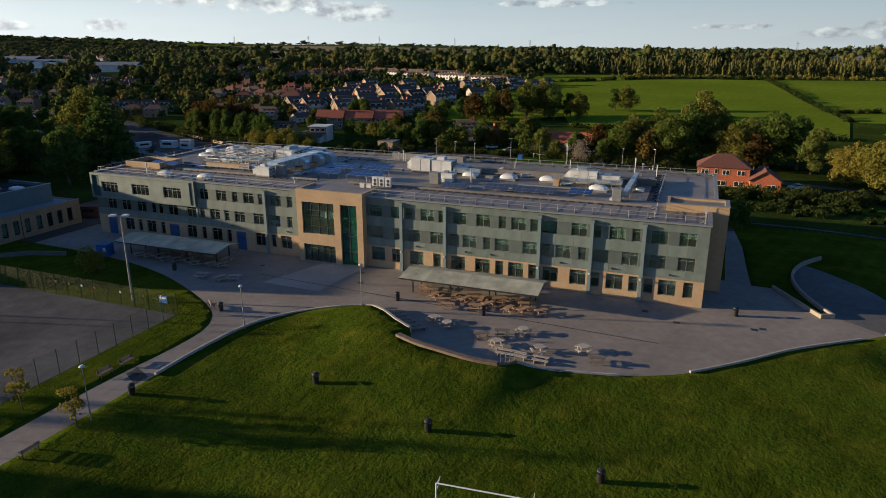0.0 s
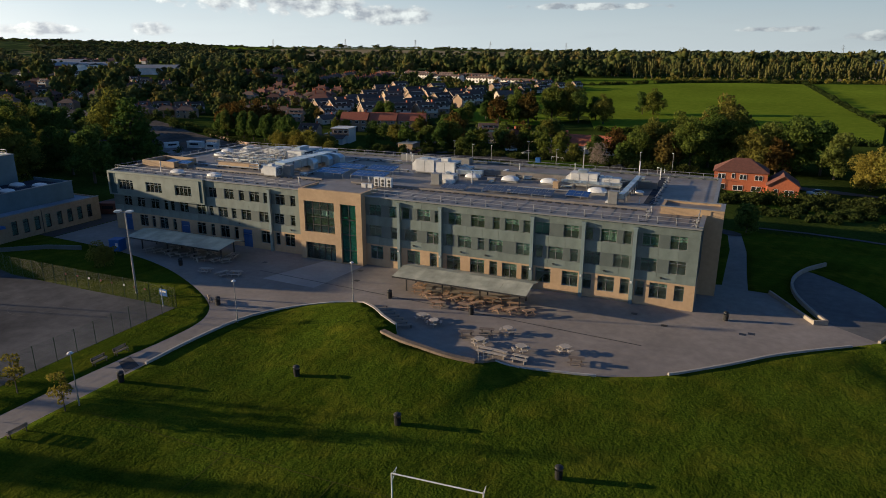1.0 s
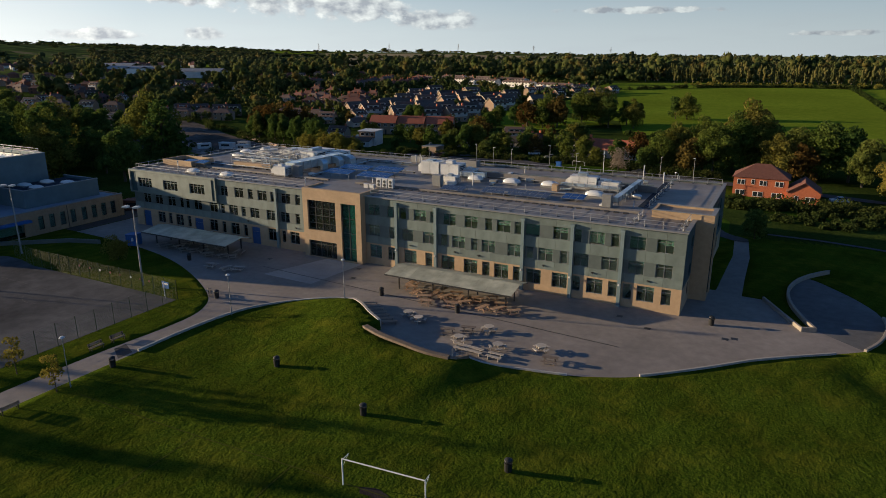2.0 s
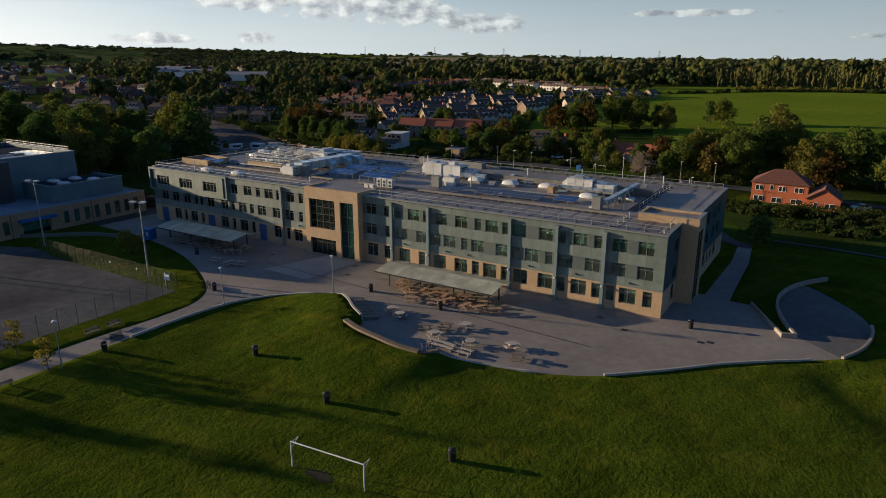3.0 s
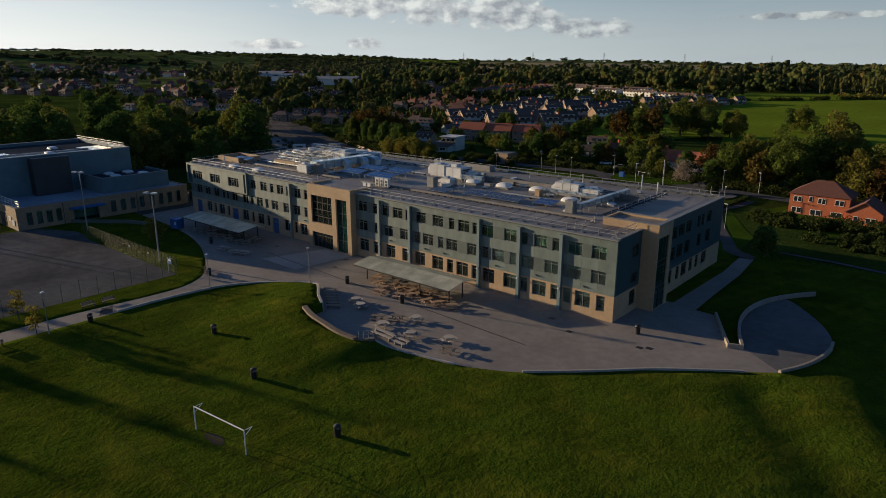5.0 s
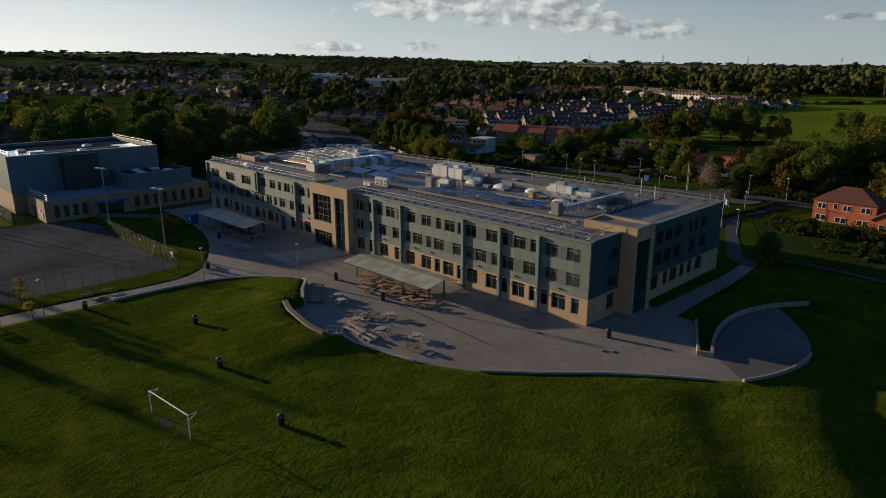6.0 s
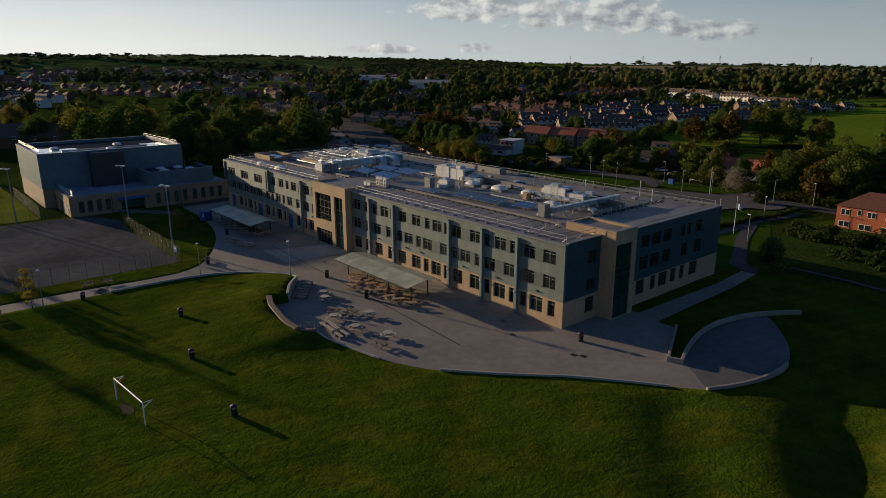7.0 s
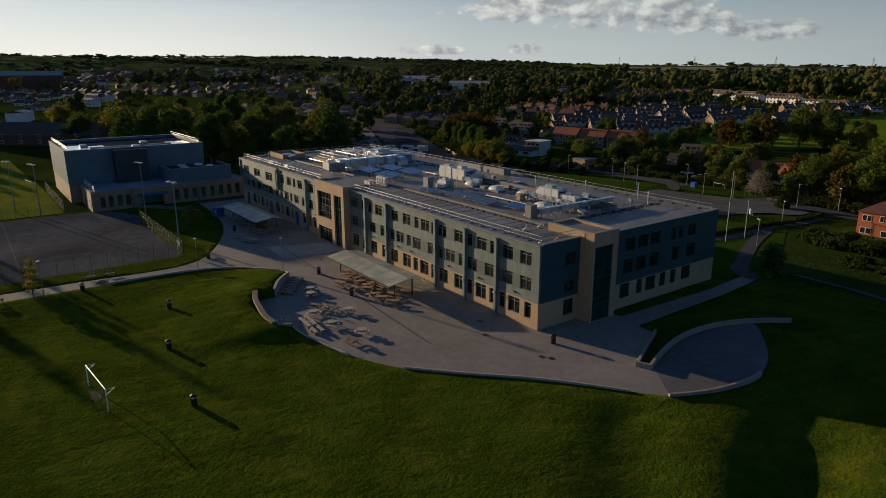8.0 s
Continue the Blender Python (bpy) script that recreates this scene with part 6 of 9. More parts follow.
unit("roof_hatch", -44.6, -43.0, 12.9, 14.1, 1.9, M_cap, "grey louvred roof housing", "roof housing", "", 0.0)
unit("roof_hatch", -24.6, -23.6, 18.4, 19.4, 1.1, M_stone, "tan louvred roof housing", "roof housing", "", 0.0)
platform = thing("plant_platform", pose(-18.8, 21.4, RZ), "pale steel platform beam under the machines", "platform")
part("beam", boxes((-5.2, 5.2, -1.9, -1.6, 0.75, 1.0)), M_cap, platform)
part("beam", boxes((-5.2, 5.2, 2.2, 2.5, 0.75, 1.0)), M_cap, platform)
for x in (-5, -2.5, 0, 2.5, 5):
    part("post", boxes((x - 0.07, x + 0.07, -1.85, -1.7, 0, 0.75)), M_galv, platform)
    part("hoop", tubes(((x, -2.1, 0), (x, -2.1, 1.9), 0.03), ((x, -2.1, 1.9), (x + 1.2, -2.1, 1.9), 0.03), n=6), M_galv, platform)
screen = thing("plant_screen", pose(-54, 34.6, RZ), "low tan-grey plant screen wall on the roof", "screen wall")
part("front_wall", boxes((-7.8, 7.8, 0.0, 0.3, 0, 1.25)), M_cap, screen)
part("side_wall", boxes((-7.8, -7.5, 0.3, 2.0, 0, 1.25)), M_cap, screen)
part("side_wall", boxes((7.5, 7.8, 0.3, 2.0, 0, 1.25)), M_cap, screen)
for y, x0, x1 in ((9.0, -104, -64), (9.4, -48, -9.5), (30.5, -70, -10)):
    tray = thing("cable_tray", pose((x0 + x1) / 2, y, RZ), "long dark cable tray on the roof", "cable tray", "roof cable trays")
    part("tray", boxes((-(x1 - x0) / 2, (x1 - x0) / 2, -0.16, 0.16, 0.1, 0.2)), M_strip, tray)
    for k in range(int((x1 - x0) / 2)):
        part("foot", boxes(((x0 - x1) / 2 + 2 * k + 0.4, (x0 - x1) / 2 + 2 * k + 0.75, -0.24, 0.24, 0, 0.1)), M_dark, tray)
stair = thing("stair_head", pose(-102, 10.4, RZ), "low tan stair head with an open top", "roof housing")
for r in ((-4.2, 4.2, -3.0, -2.7, 0, 1.15), (-4.2, 4.2, 2.7, 3.0, 0, 1.15), (-4.2, -3.9, -2.7, 2.7, 0, 1.15), (3.9, 4.2, -2.7, 2.7, 0, 1.15)):
    part("wall", boxes(r), M_stone, stair)
part("roof", boxes((-3.9, 3.9, -2.7, 2.7, 0.25, 0.35)), M_roof_dark, stair)
beam = thing("pipe_tray", pose(-86, 12.8, RZ), "tan boxed pipe tray on the roof", "duct")
part("tray", boxes((-5, 5, -0.5, 0.5, 0.35, 0.95)), M_stone, beam)
for x in (-4.2, -1.4, 1.4, 4.2):
    part("foot", boxes((x - 0.1, x + 0.1, -0.4, 0.4, 0, 0.35)), M_galv, beam)

# steel plant gantries with pipework between the machines
def plant_gantry(x, y, nx, ys, seed):
    """A steel frame with pipes at several heights, valves and small machines under it."""
    r = random.Random(seed)
    g = thing("plant_gantry", pose(x, y, RZ), "galvanised steel gantry with pipes and valves", "gantry", "roof plant gantries")
    for k in range(nx):
        for yy in ys:
            part("post", tubes(((2.2 * k, yy, 0), (2.2 * k, yy, 2.1), 0.045), n=6), M_galv, g)
        part("cross_bar", boxes((2.2 * k - 0.05, 2.2 * k + 0.05, ys[0], ys[-1], 1.95, 2.05)), M_galv, g)
    for yy in ys:
        part("rail", boxes((-0.3, 2.2 * (nx - 1) + 0.3, yy - 0.04, yy + 0.04, 2.05, 2.13)), M_galv, g)
    L = 2.2 * (nx - 1)
    for k in range(7):
        yy, z, rad = r.uniform(ys[0], ys[-1]), r.uniform(0.4, 1.9), r.uniform(0.07, 0.17)
        bend = r.uniform(0.4, 1.0) * L
        part("pipe", tubes(((0, yy, z), (bend, yy, z), rad), ((bend, yy, z + rad), (bend, yy, 0.0), rad), n=8), r.choice([M_duct, M_white, M_galv, M_cap]), g)
    for k in range(5):
        xx, yy, w, h = r.uniform(0, L - 1), r.uniform(ys[0], ys[-1] - 1), r.uniform(0.6, 1.4), r.uniform(0.5, 1.5)
        part("valve_box", bevelled(boxes((xx, xx + w, yy, yy + 0.8, 0.0, h)), 0.03), r.choice([M_white, M_duct, M_cap]), g)


plant_gantry(-94.0, 17.0, 6, (-2.2, 0.6, 3.6, 6.4), 5)
plant_gantry(-88.5, 24.0, 4, (-2.0, 1.0, 3.0), 6)
plant_gantry(-83.0, 13.6, 3, (-1.6, 1.4), 7)


def solar(x0, x1, y0, y1, label, tilt=8.0, cells=None):
    nx, ny = max(1, round((x1 - x0) / 1.05)), max(1, round((y1 - y0) / 1.7))
    lift = 0.75 if x1 < -50 else 0.25
    s = thing("solar_array", pose((x0 + x1) / 2, y0, RZ + lift, tilt), label, "solar panel", "solar arrays")
    w, d = (x1 - x0) / nx, (y1 - y0) / ny
    for i in range(nx):
        for j in range(ny):
            a, b = x0 - (x0 + x1) / 2 + w * i, d * j
            p = part("solar_panel", boxes((a + 0.045, a + w - 0.045, b + 0.045, b + d - 0.045, 0.15, 0.18)), cells or M_pv, s)
            part("panel_frame", boxes((a + 0.008, a + w - 0.008, b + 0.008, b + d - 0.008, 0.139, 0.172)), M_galv, p)
    for i in range(0, nx + 1, 2):
        a = x0 - (x0 + x1) / 2 + w * i
        part("rail", boxes((a - 0.03, a + 0.03, 0, y1 - y0, 0.08, 0.139)), M_galv, s)
        part("leg", boxes((a - 0.03, a + 0.03, 0.1, 0.16, -lift - 0.02, 0.1), (a - 0.03, a + 0.03, y1 - y0 - 0.16, y1 - y0 - 0.1, -lift - 0.5, 0.1)), M_galv, s)


solar(-67.2, -61.4, 11.2, 14.0, "blue solar panels on a low frame")
solar(-67.6, -61.0, 16.6, 19.4, "blue solar panels on a low frame")
solar(-59.6, -53.0, 11.0, 14.0, "blue solar panels on a low frame")
solar(-60.2, -54.4, 17.2, 20.2, "blue solar panels on a low frame")
solar(-34.4, -22.8, 10.6, 13.4, "long row of dark solar panels on a low frame", cells=M_pv_dark)
solar(-20.9, -17.3, 12.0, 14.6, "blue solar panels on a low frame")
solar(-41.4, -37.2, 9.4, 11.8, "dark solar panels on a low frame", cells=M_pv_dark)
solar(-101.0, -95.0, 8.0, 10.0, "blue solar panels on a low frame")

pads = bpy.data.meshes.new("ballast_pad")
bm = bevelled(boxes((-0.42, 0.42, -0.22, 0.22, 0, 0.14)), 0.02)
bm.to_mesh(pads)
bm.free()
pads.materials.append(M_dark)
row = thing("ballast_row", pose(-55, 7.8, RZ), "row of small dark ballast pads on the roof", "ballast pads")
for k in range(68):
    x = -103.5 + 1.4 * k
    if not -64 < x < -57 and x < -9:
        shared("ballast_pad", pads, pose(x + 55, 0, 0), row)
for x, y, h in ((-59.5, 33.0, 1.6), (-58.6, 33.2, 1.9), (-58.0, 32.8, 1.5), (-38.2, 16.0, 2.2), (-13.0, 36.0, 2.6), (-97.0, 3.4, 1.8), (-9.0, 33.5, 2.0), (-25.0, 36.2, 1.4), (-35.0, 33.0, 1.2), (-66.0, 4.6, 0.9), (-55.0, 9.8, 0.9), (-9.6, 12.4, 0.8)):
    f = thing("vent_pipe", pose(x, y, RZ), "slim grey vent pipe on the roof", "vent", "roof vent pipes")
    part("pipe", tubes(((0, 0, 0), (0, 0, h), 0.09), n=8), M_white, f)
    part("cowl", tubes(((0, 0, h), (0, 0, h + 0.16), 0.16, 0.12), n=10), M_galv, f)
for x, y in ((-147.0, -29.5), (-147.5, -14.0), (-128.5, -9.0), (-128.0, -4.6), (-123.8, -9.4), (-123.4, -3.0), (-138.0, -18.0)):
    tall = x < -132
    d = skylight(x, y, 1.25)
    d.matrix_basis = pose(x, y, 12.5 if tall else 7.4) @ Matrix.Diagonal((1, 1, 0.7, 1))
    tagged(d, "white domed roof light on the sports hall", group="hall roof lights")
clutter = random.Random(12)
for k in range(34):
    x, y = clutter.choice(((clutter.uniform(-98, -68), clutter.uniform(11, 31)), (clutter.uniform(-50, -10), clutter.uniform(11, 33))))
    w, d, h = clutter.uniform(0.3, 0.9), clutter.uniform(0.25, 0.7), clutter.uniform(0.25, 0.8)
    c = thing("roof_cabinet", pose(x, y, RZ, 0, 0, clutter.choice((0, 0, 90, 15))), "small metal plant cabinet on the roof", "cabinet", "small roof cabinets")
    part("body", bevelled(boxes((-w, w, -d, d, 0.08, h)), 0.03), clutter.choice([M_white, M_cap, M_duct, M_galv]), c)
    part("base", boxes((-w * 0.9, w * 0.9, -d * 0.9, d * 0.9, 0.0, 0.08)), M_dark, c)
for x0, y0, x1, y1 in ((-97, 12, -70, 12), (-95, 31.5, -60, 31.5), (-66, 22.5, -54, 22.5), (-42, 24.5, -26, 24.5), (-40, 28, -12, 28), (-30, 16, -20, 16), (-69, 9.8, -69, 30)):
    L, t = math.hypot(x1 - x0, y1 - y0), math.degrees(math.atan2(y1 - y0, x1 - x0))
    r = thing("pipe_run", pose(x0, y0, RZ, 0, 0, t), "pair of lagged pipes on low supports", "pipes", "roof pipe runs")
    for j in (0, 1):
        part("pipe", tubes(((0, 0.28 * j, 0.32), (L, 0.28 * j, 0.32), 0.09), n=8), M_duct if j else M_cap, r)
    for k in range(int(L / 3) + 1):
        part("support", boxes((3 * k, 3 * k + 0.12, -0.15, 0.45, 0, 0.24)), M_dark, r)


# ---- trees ----
def leaf_cloud(seed, lobes, count, size, loose=0.55):
    """Leaf clumps on the skins of many lobes: small bent quads that look outwards. Lobes: x, y, z, rx, rz."""
    r = np.random.RandomState(seed)
    lob = np.array(lobes, float)
    wts = lob[:, 3] * (lob[:, 3] + lob[:, 4])
    pick = r.choice(len(lob), count, p=wts / wts.sum())
    d = r.normal(size=(count, 3))
    d[:, 2] += 0.25
    d /= np.linalg.norm(d, axis=1)[:, None]
    rad = 0.66 + 0.42 * r.rand(count) ** 0.6
    c = lob[pick, :3] + d * rad[:, None] * np.stack([lob[pick, 3], lob[pick, 3], lob[pick, 4]], 1)
    c[:, 2] = np.maximum(c[:, 2], 0.3)
    nrm = d + r.normal(size=(count, 3)) * loose
    nrm /= np.linalg.norm(nrm, axis=1)[:, None]
    u = np.cross(nrm, r.normal(size=(count, 3)))
    u /= np.linalg.norm(u, axis=1)[:, None]
    v = np.cross(nrm, u)
    s = size * (0.6 + 0.8 * r.rand(count))[:, None]
    a = c - u * s * 0.5 - nrm * s * 0.12
    b = c + v * s * 0.42 + nrm * s * 0.1
    e = c + u * s * 0.55 - nrm * s * 0.12
    f = c - v * s * 0.45 + nrm * s * 0.06
    co = np.stack([a, b, e, f], 1).reshape(-1, 3)
    faces = np.arange(count * 4).reshape(-1, 4)
    return co, faces


def crown_shape(seed, lobes, leaves, size, heart=(), detail=2, loose=0.55):
    """A crown: loose leaf sprays round many heads, over a few dark inner lumps. Gives points, triangles of the lumps and quads of the sprays."""
    r = np.random.RandomState(seed)
    c2, f2 = leaf_cloud(seed, lobes, leaves, size, loose)
    if not len(heart):
        return c2, np.zeros((0, 3), int), f2
    bm = bmesh.new()
    for x, y, z, rx, rz in heart:
        bmesh.ops.create_icosphere(bm, subdivisions=detail, radius=1.0, matrix=Matrix.Translation((x, y, z)) @ Matrix.Rotation(r.rand() * 3, 4, "Z") @ Matrix.Diagonal((rx, rx, rz, 1)))
    co = np.array([v.co[:] for v in bm.verts])
    co += r.normal(size=co.shape) * 0.08 * max(q[3] for q in heart)
    tri = np.array([[v.index for v in f.verts] for f in bm.faces])
    bm.free()
    return np.concatenate([co, c2]), tri, f2 + len(co)


def raw_mesh(name, co, tri, quad, material):
    """A mesh from arrays: smooth triangles and flat quads."""
    me = bpy.data.meshes.new(name)
    me.vertices.add(len(co))
    me.vertices.foreach_set("co", np.asarray(co, np.float32).ravel())
    loops = np.concatenate([tri.ravel(), quad.ravel()])
    me.loops.add(len(loops))
    me.loops.foreach_set("vertex_index", loops.astype(np.int32))
    starts = np.concatenate([np.arange(len(tri)) * 3, len(tri) * 3 + np.arange(len(quad)) * 4])
    me.polygons.add(len(starts))
    me.polygons.foreach_set("loop_start", starts.astype(np.int32))
    me.polygons.foreach_set("use_smooth", np.concatenate([np.ones(len(tri), bool), np.zeros(len(quad), bool)]))
    me.materials.append(material)
    me.update(calc_edges=True)
    return me


def mesh_of(name, co, faces, material):
    return raw_mesh(name, co, np.zeros((0, 3), int), np.asarray(faces), material)


def tree_lobes(seed, h, w, trunk=0.22, n=34):
    r = np.random.RandomState(seed)
    out = []
    for k in range(n):
        t = (k + 0.5) / n
        z = h * (trunk + (1 - trunk) * (0.12 + 0.8 * t))
        prof = math.sin(math.pi * min(1.0, 0.2 + 0.78 * t)) ** 0.7
        a = k * 2.4 + r.rand() * 0.8
        rr = w / 2 * prof * (0.3 + 0.62 * r.rand())
        z += h * 0.09 * r.normal()
        s = w * (0.1 + 0.11 * r.rand()) * (0.6 + 0.5 * prof)
        out.append((rr * math.cos(a), rr * math.sin(a), z, s, s * (0.75 + 0.3 * r.rand())))
    out.append((0, 0, h * 0.6, w * 0.3, h * 0.3))
    return out


def trunk_mesh(seed, h, w):
    r = random.Random(seed)
    bm = bmesh.new()
    if h < 5:
        tube(bm, (0, 0, -0.3), (0.02 * w, 0.01 * w, h * 0.8), 0.016 * h, 0.005 * h, 7)
        me = bpy.data.meshes.new("trunk")
        bm.to_mesh(me)
        bm.free()
        me.materials.append(M_bark)
        return me
    tube(bm, (0, 0, -0.4), (0, 0, h * 0.3), 0.028 * h, 0.02 * h, 8)
    tube(bm, (0, 0, h * 0.295), (0.02 * w, 0.01 * w, h * 0.75), 0.02 * h, 0.006 * h, 7)
    for k in range(6):
        a = k * 1.9 + r.random()
        z = h * (0.24 + 0.07 * k)
        tube(bm, (0, 0, z), (w * 0.33 * math.cos(a), w * 0.33 * math.sin(a), z + h * 0.2), 0.011 * h, 0.003 * h, 6)
    me = bpy.data.meshes.new("trunk")
    bm.to_mesh(me)
    bm.free()
    me.materials.append(M_bark)
    return me


def make_tree(name, seed, h, w, material, count, size, label, trunk=0.2, lobes=None, n=36):
    """A first tree of a kind at the origin of the plan, moved and copied later."""
    t = thing(name, pose(0, 0, 0), label, "tree")
    shared("trunk", trunk_mesh(seed, h, w), pose(0, 0, 0), t)
    heads = lobes or tree_lobes(seed, h, w, trunk, n)
    heart = [(x, y, z, rx * 0.62, rz * 0.62) for x, y, z, rx, rz in heads[::3]] if h > 5 and material is not M_twig else []
    co, tri, quad = crown_shape(seed, heads, count, size, heart, 1)
    shared("crown", raw_mesh("crown", co, tri, quad, material), pose(0, 0, 0), t)
    return t


used = set()


def plant(kind, x, y, s=1.0, label="", group="", turn=None, sz=None):
    """Sets a tree of that kind down on the ground."""
    m = pose(x, y, height(x, y) - 0.1, 0, 0, rng.uniform(0, 360) if turn is None else turn) @ Matrix.Diagonal((s, s, sz or s, 1))
    if kind not in used:
        used.add(kind)
        ob = KINDS[kind]
        ob.matrix_basis = m
    else:
        src = KINDS[kind]
        keep = src.scale.copy()
        src.scale = (1, 1, 1)
        ob = copy_thing(src, m)
        src.scale = keep
    if label or group:
        tagged(ob, label, group=group)
    return ob


def cedar_lobes(seed, h, w):
    r = np.random.RandomState(seed)
    out = []
    for k in range(9):
        z = h * (0.16 + 0.09 * k)
        rad = w / 2 * (1.0 - 0.085 * k) * (0.85 + 0.3 * r.rand())
        for j in range(5):
            a = j * 1.257 + k * 0.7 + r.rand() * 0.4
            out.append((rad * 0.62 * math.cos(a), rad * 0.62 * math.sin(a), z, rad * 0.42, h * 0.045))
    return out


L_GREEN = "broad green deciduous tree in leaf"
KINDS = {
    "big": make_tree("broadleaf_tree", 11, 16.0, 13.0, M_leaf, 5200, 0.56, "tall broad green tree touched with yellow", 0.16),
    "big2": make_tree("broadleaf_tree", 12, 15.0, 14.0, M_leaf, 5200, 0.56, "wide olive-green tree turning autumn brown", 0.14, n=32),
    "dark": make_tree("broadleaf_tree", 13, 15.0, 11.0, M_leaf_dark, 4400, 0.56, "tall dark green tree in leaf", 0.14),
    "cedar": make_tree("cedar_tree", 14, 17.0, 15.0, M_leaf_dark, 4400, 0.66, "dark spreading cedar with layered branches", 0.1, cedar_lobes(14, 17.0, 15.0)),
    "gold": make_tree("willow_tree", 15, 13.0, 15.0, M_leaf_yellow, 6000, 0.5, "large rounded yellow-green tree in autumn leaf", 0.05, n=40),
    "orange": make_tree("autumn_tree", 16, 12.0, 11.0, M_leaf_gold, 3600, 0.6, "rust-orange autumn tree in full leaf", 0.15),
    "mid": make_tree("broadleaf_tree", 17, 10.0, 9.0, M_leaf, 1150, 0.75, L_GREEN, 0.14),
    "mid2": make_tree("broadleaf_tree", 18, 9.0, 8.5, M_leaf_dark, 1150, 0.75, "dark green garden tree in leaf", 0.12),
    "mid3": make_tree("broadleaf_tree", 19, 11.0, 8.0, M_leaf, 1150, 0.75, L_GREEN, 0.14),
    "rust": make_tree("autumn_tree", 20, 10.0, 9.0, M_leaf_gold, 1150, 0.75, "brown and orange autumn tree", 0.14),
    "shrub": make_tree("shrub", 21, 3.2, 4.2, M_hedge, 1100, 0.4, "rounded dark green shrub", 0.02),
    "bush": make_tree("small_tree", 22, 4.6, 4.6, M_leaf_yellow, 2600, 0.26, "small rounded yellow-green tree on the grass", 0.05),
    "sapling": make_tree("sapling", 23, 4.2, 2.6, M_leaf_yellow, 420, 0.24, "young yellow-leaved sapling beside the path", 0.35, n=12),
    # added shadow caster: bare stem, so only the crown's shadow reads on the lawn
    "caster": make_tree("pine_tree", 25, 18.0, 3.2, M_leaf_dark, 700, 0.4, "unseen bare-stemmed tree added to throw a narrow shadow tip", 0.76, n=14),
    "bare": make_tree("bare_tree", 24, 8.0, 7.0, M_twig, 1700, 0.28, "pale bare-twigged tree losing its leaves", 0.12),
}

# grounds
plant("bush", -88.3, -18.4, 0.86)
plant("sapling", -61.2, -51.2, 1.05)
plant("sapling", -53.6, -51.6, 1.0)

plant("mid2", 6.4, 46.5, 0.62, "small dark tree beside the footpath")

# behind and beside the school
plant("cedar", -160, 52, 1.15, sz=1.3)
plant("big", -170, 56, 1.35, "tall broad tree with a sunlit yellow-green crown")
for x, y, s in ((-150, 30, 1.0), (-166, 36, 0.85), (-178, 30, 0.86), (-186, 50, 0.69), (-196, 24, 1.2), (-205, 44, 1.25), (-215, 12, 1.2), (-188, 4, 1.1), (-224, 30, 1.3)):
    plant("dark", x, y, s)
plant("gold", -250, 0, 1.3, "tall broad tree with a sunlit yellow-green crown")
plant("big2", -243, 14, 1.3)
for x, y, s in ((-176, 14, 1.2), (-200, 0, 1.25), (-214, 62, 0.53)):
    plant("dark", x, y, s)
for x, y, s in ((-168, 20, 1.0), (-196, 38, 1.1), (-220, 46, 1.1), (-250, 74, 1.1)):
    plant("big2", x, y, s)
for x, y, q in ((-258, 92, 0.8), (-244, 100, 0.75), (-226, 78, 0.95), (-222, 96, 0.7), (-240, 84, 0.9), (-270, 100, 0.8), (-208, 74, 0.8)):
    plant("dark", x, y, q)
plant("cedar", -212, -6, 1.1), plant("cedar", -178, 40, 0.8)
for x, y, s in ((-262, -14, 0.9), (-250, 40, 1.1), (-270, 30, 1.0), (-285, 60, 1.2), (-300, 85, 1.2), (-262, 66, 1.1), (-240, 62, 1.0), (-310, 40, 1.1), (-330, 70, 1.2), (-300, 5, 1.0)):
    plant("dark" if s > 1.05 else "big2", x, y, s)
plant("gold", -340, -12, 0.95, "rounded yellow-green tree beyond the school")
# unseen tall trees added along the western boundary so that their shadows lie on the lawn
for kind, x, y, s, sz in (("caster", -130, -67.9, 0.6, 0.87), ("caster", -130, -71.2, 1.0, 1.0), ("mid3", -130, -80.6, 0.6, 1.58), ("mid3", -130, -91.4, 0.72, 1.46), ("mid3", -133, -102.6, 0.85, 1.5)):
    plant(kind, x, y, s, sz=sz)
# second unseen row, added to throw shade across the sports pitch
for k in range(7):
    plant("mid3", -268 + 5 * (k % 2), -64 - 6.5 * k, 0.9, sz=1.25 + 0.1 * (k % 3))
# hedge trees north-west of the roof
for k in range(15):
    plant("dark", -200 + 3.3 * k + rng.uniform(-1, 1), 134 - 1.05 * k + rng.uniform(-2, 2), rng.uniform(0.5, 0.62), "dense dark conifer in a tall hedge row", "conifer hedge", sz=rng.uniform(0.62, 0.78))
plant("orange", -193, 136, 1.05), plant("orange", -186, 140, 1.1), plant("orange", -201, 138, 0.95), plant("orange", -180, 144, 0.95)
for x, y, s in ((-154, 112, 0.5), (-150, 109, 0.46), (-146, 112, 0.58), (-142, 108, 0.5), (-139, 111, 0.62), (-135, 108, 0.52), (-132, 112, 0.5), (-128, 107, 0.4)):
    plant("gold", x, y, s, "rounded yellow-green tree beyond the school")
for x, y, s in ((-122, 104, 1.0), (-115, 106, 1.1), (-108, 108, 1.0), (-101, 110, 1.0), (-130, 100, 0.9), (-94, 112, 0.9), (-112, 112, 1.2), (-126, 108, 1.1), (-104, 116, 1.1)):
    plant("shrub", x, y, s)
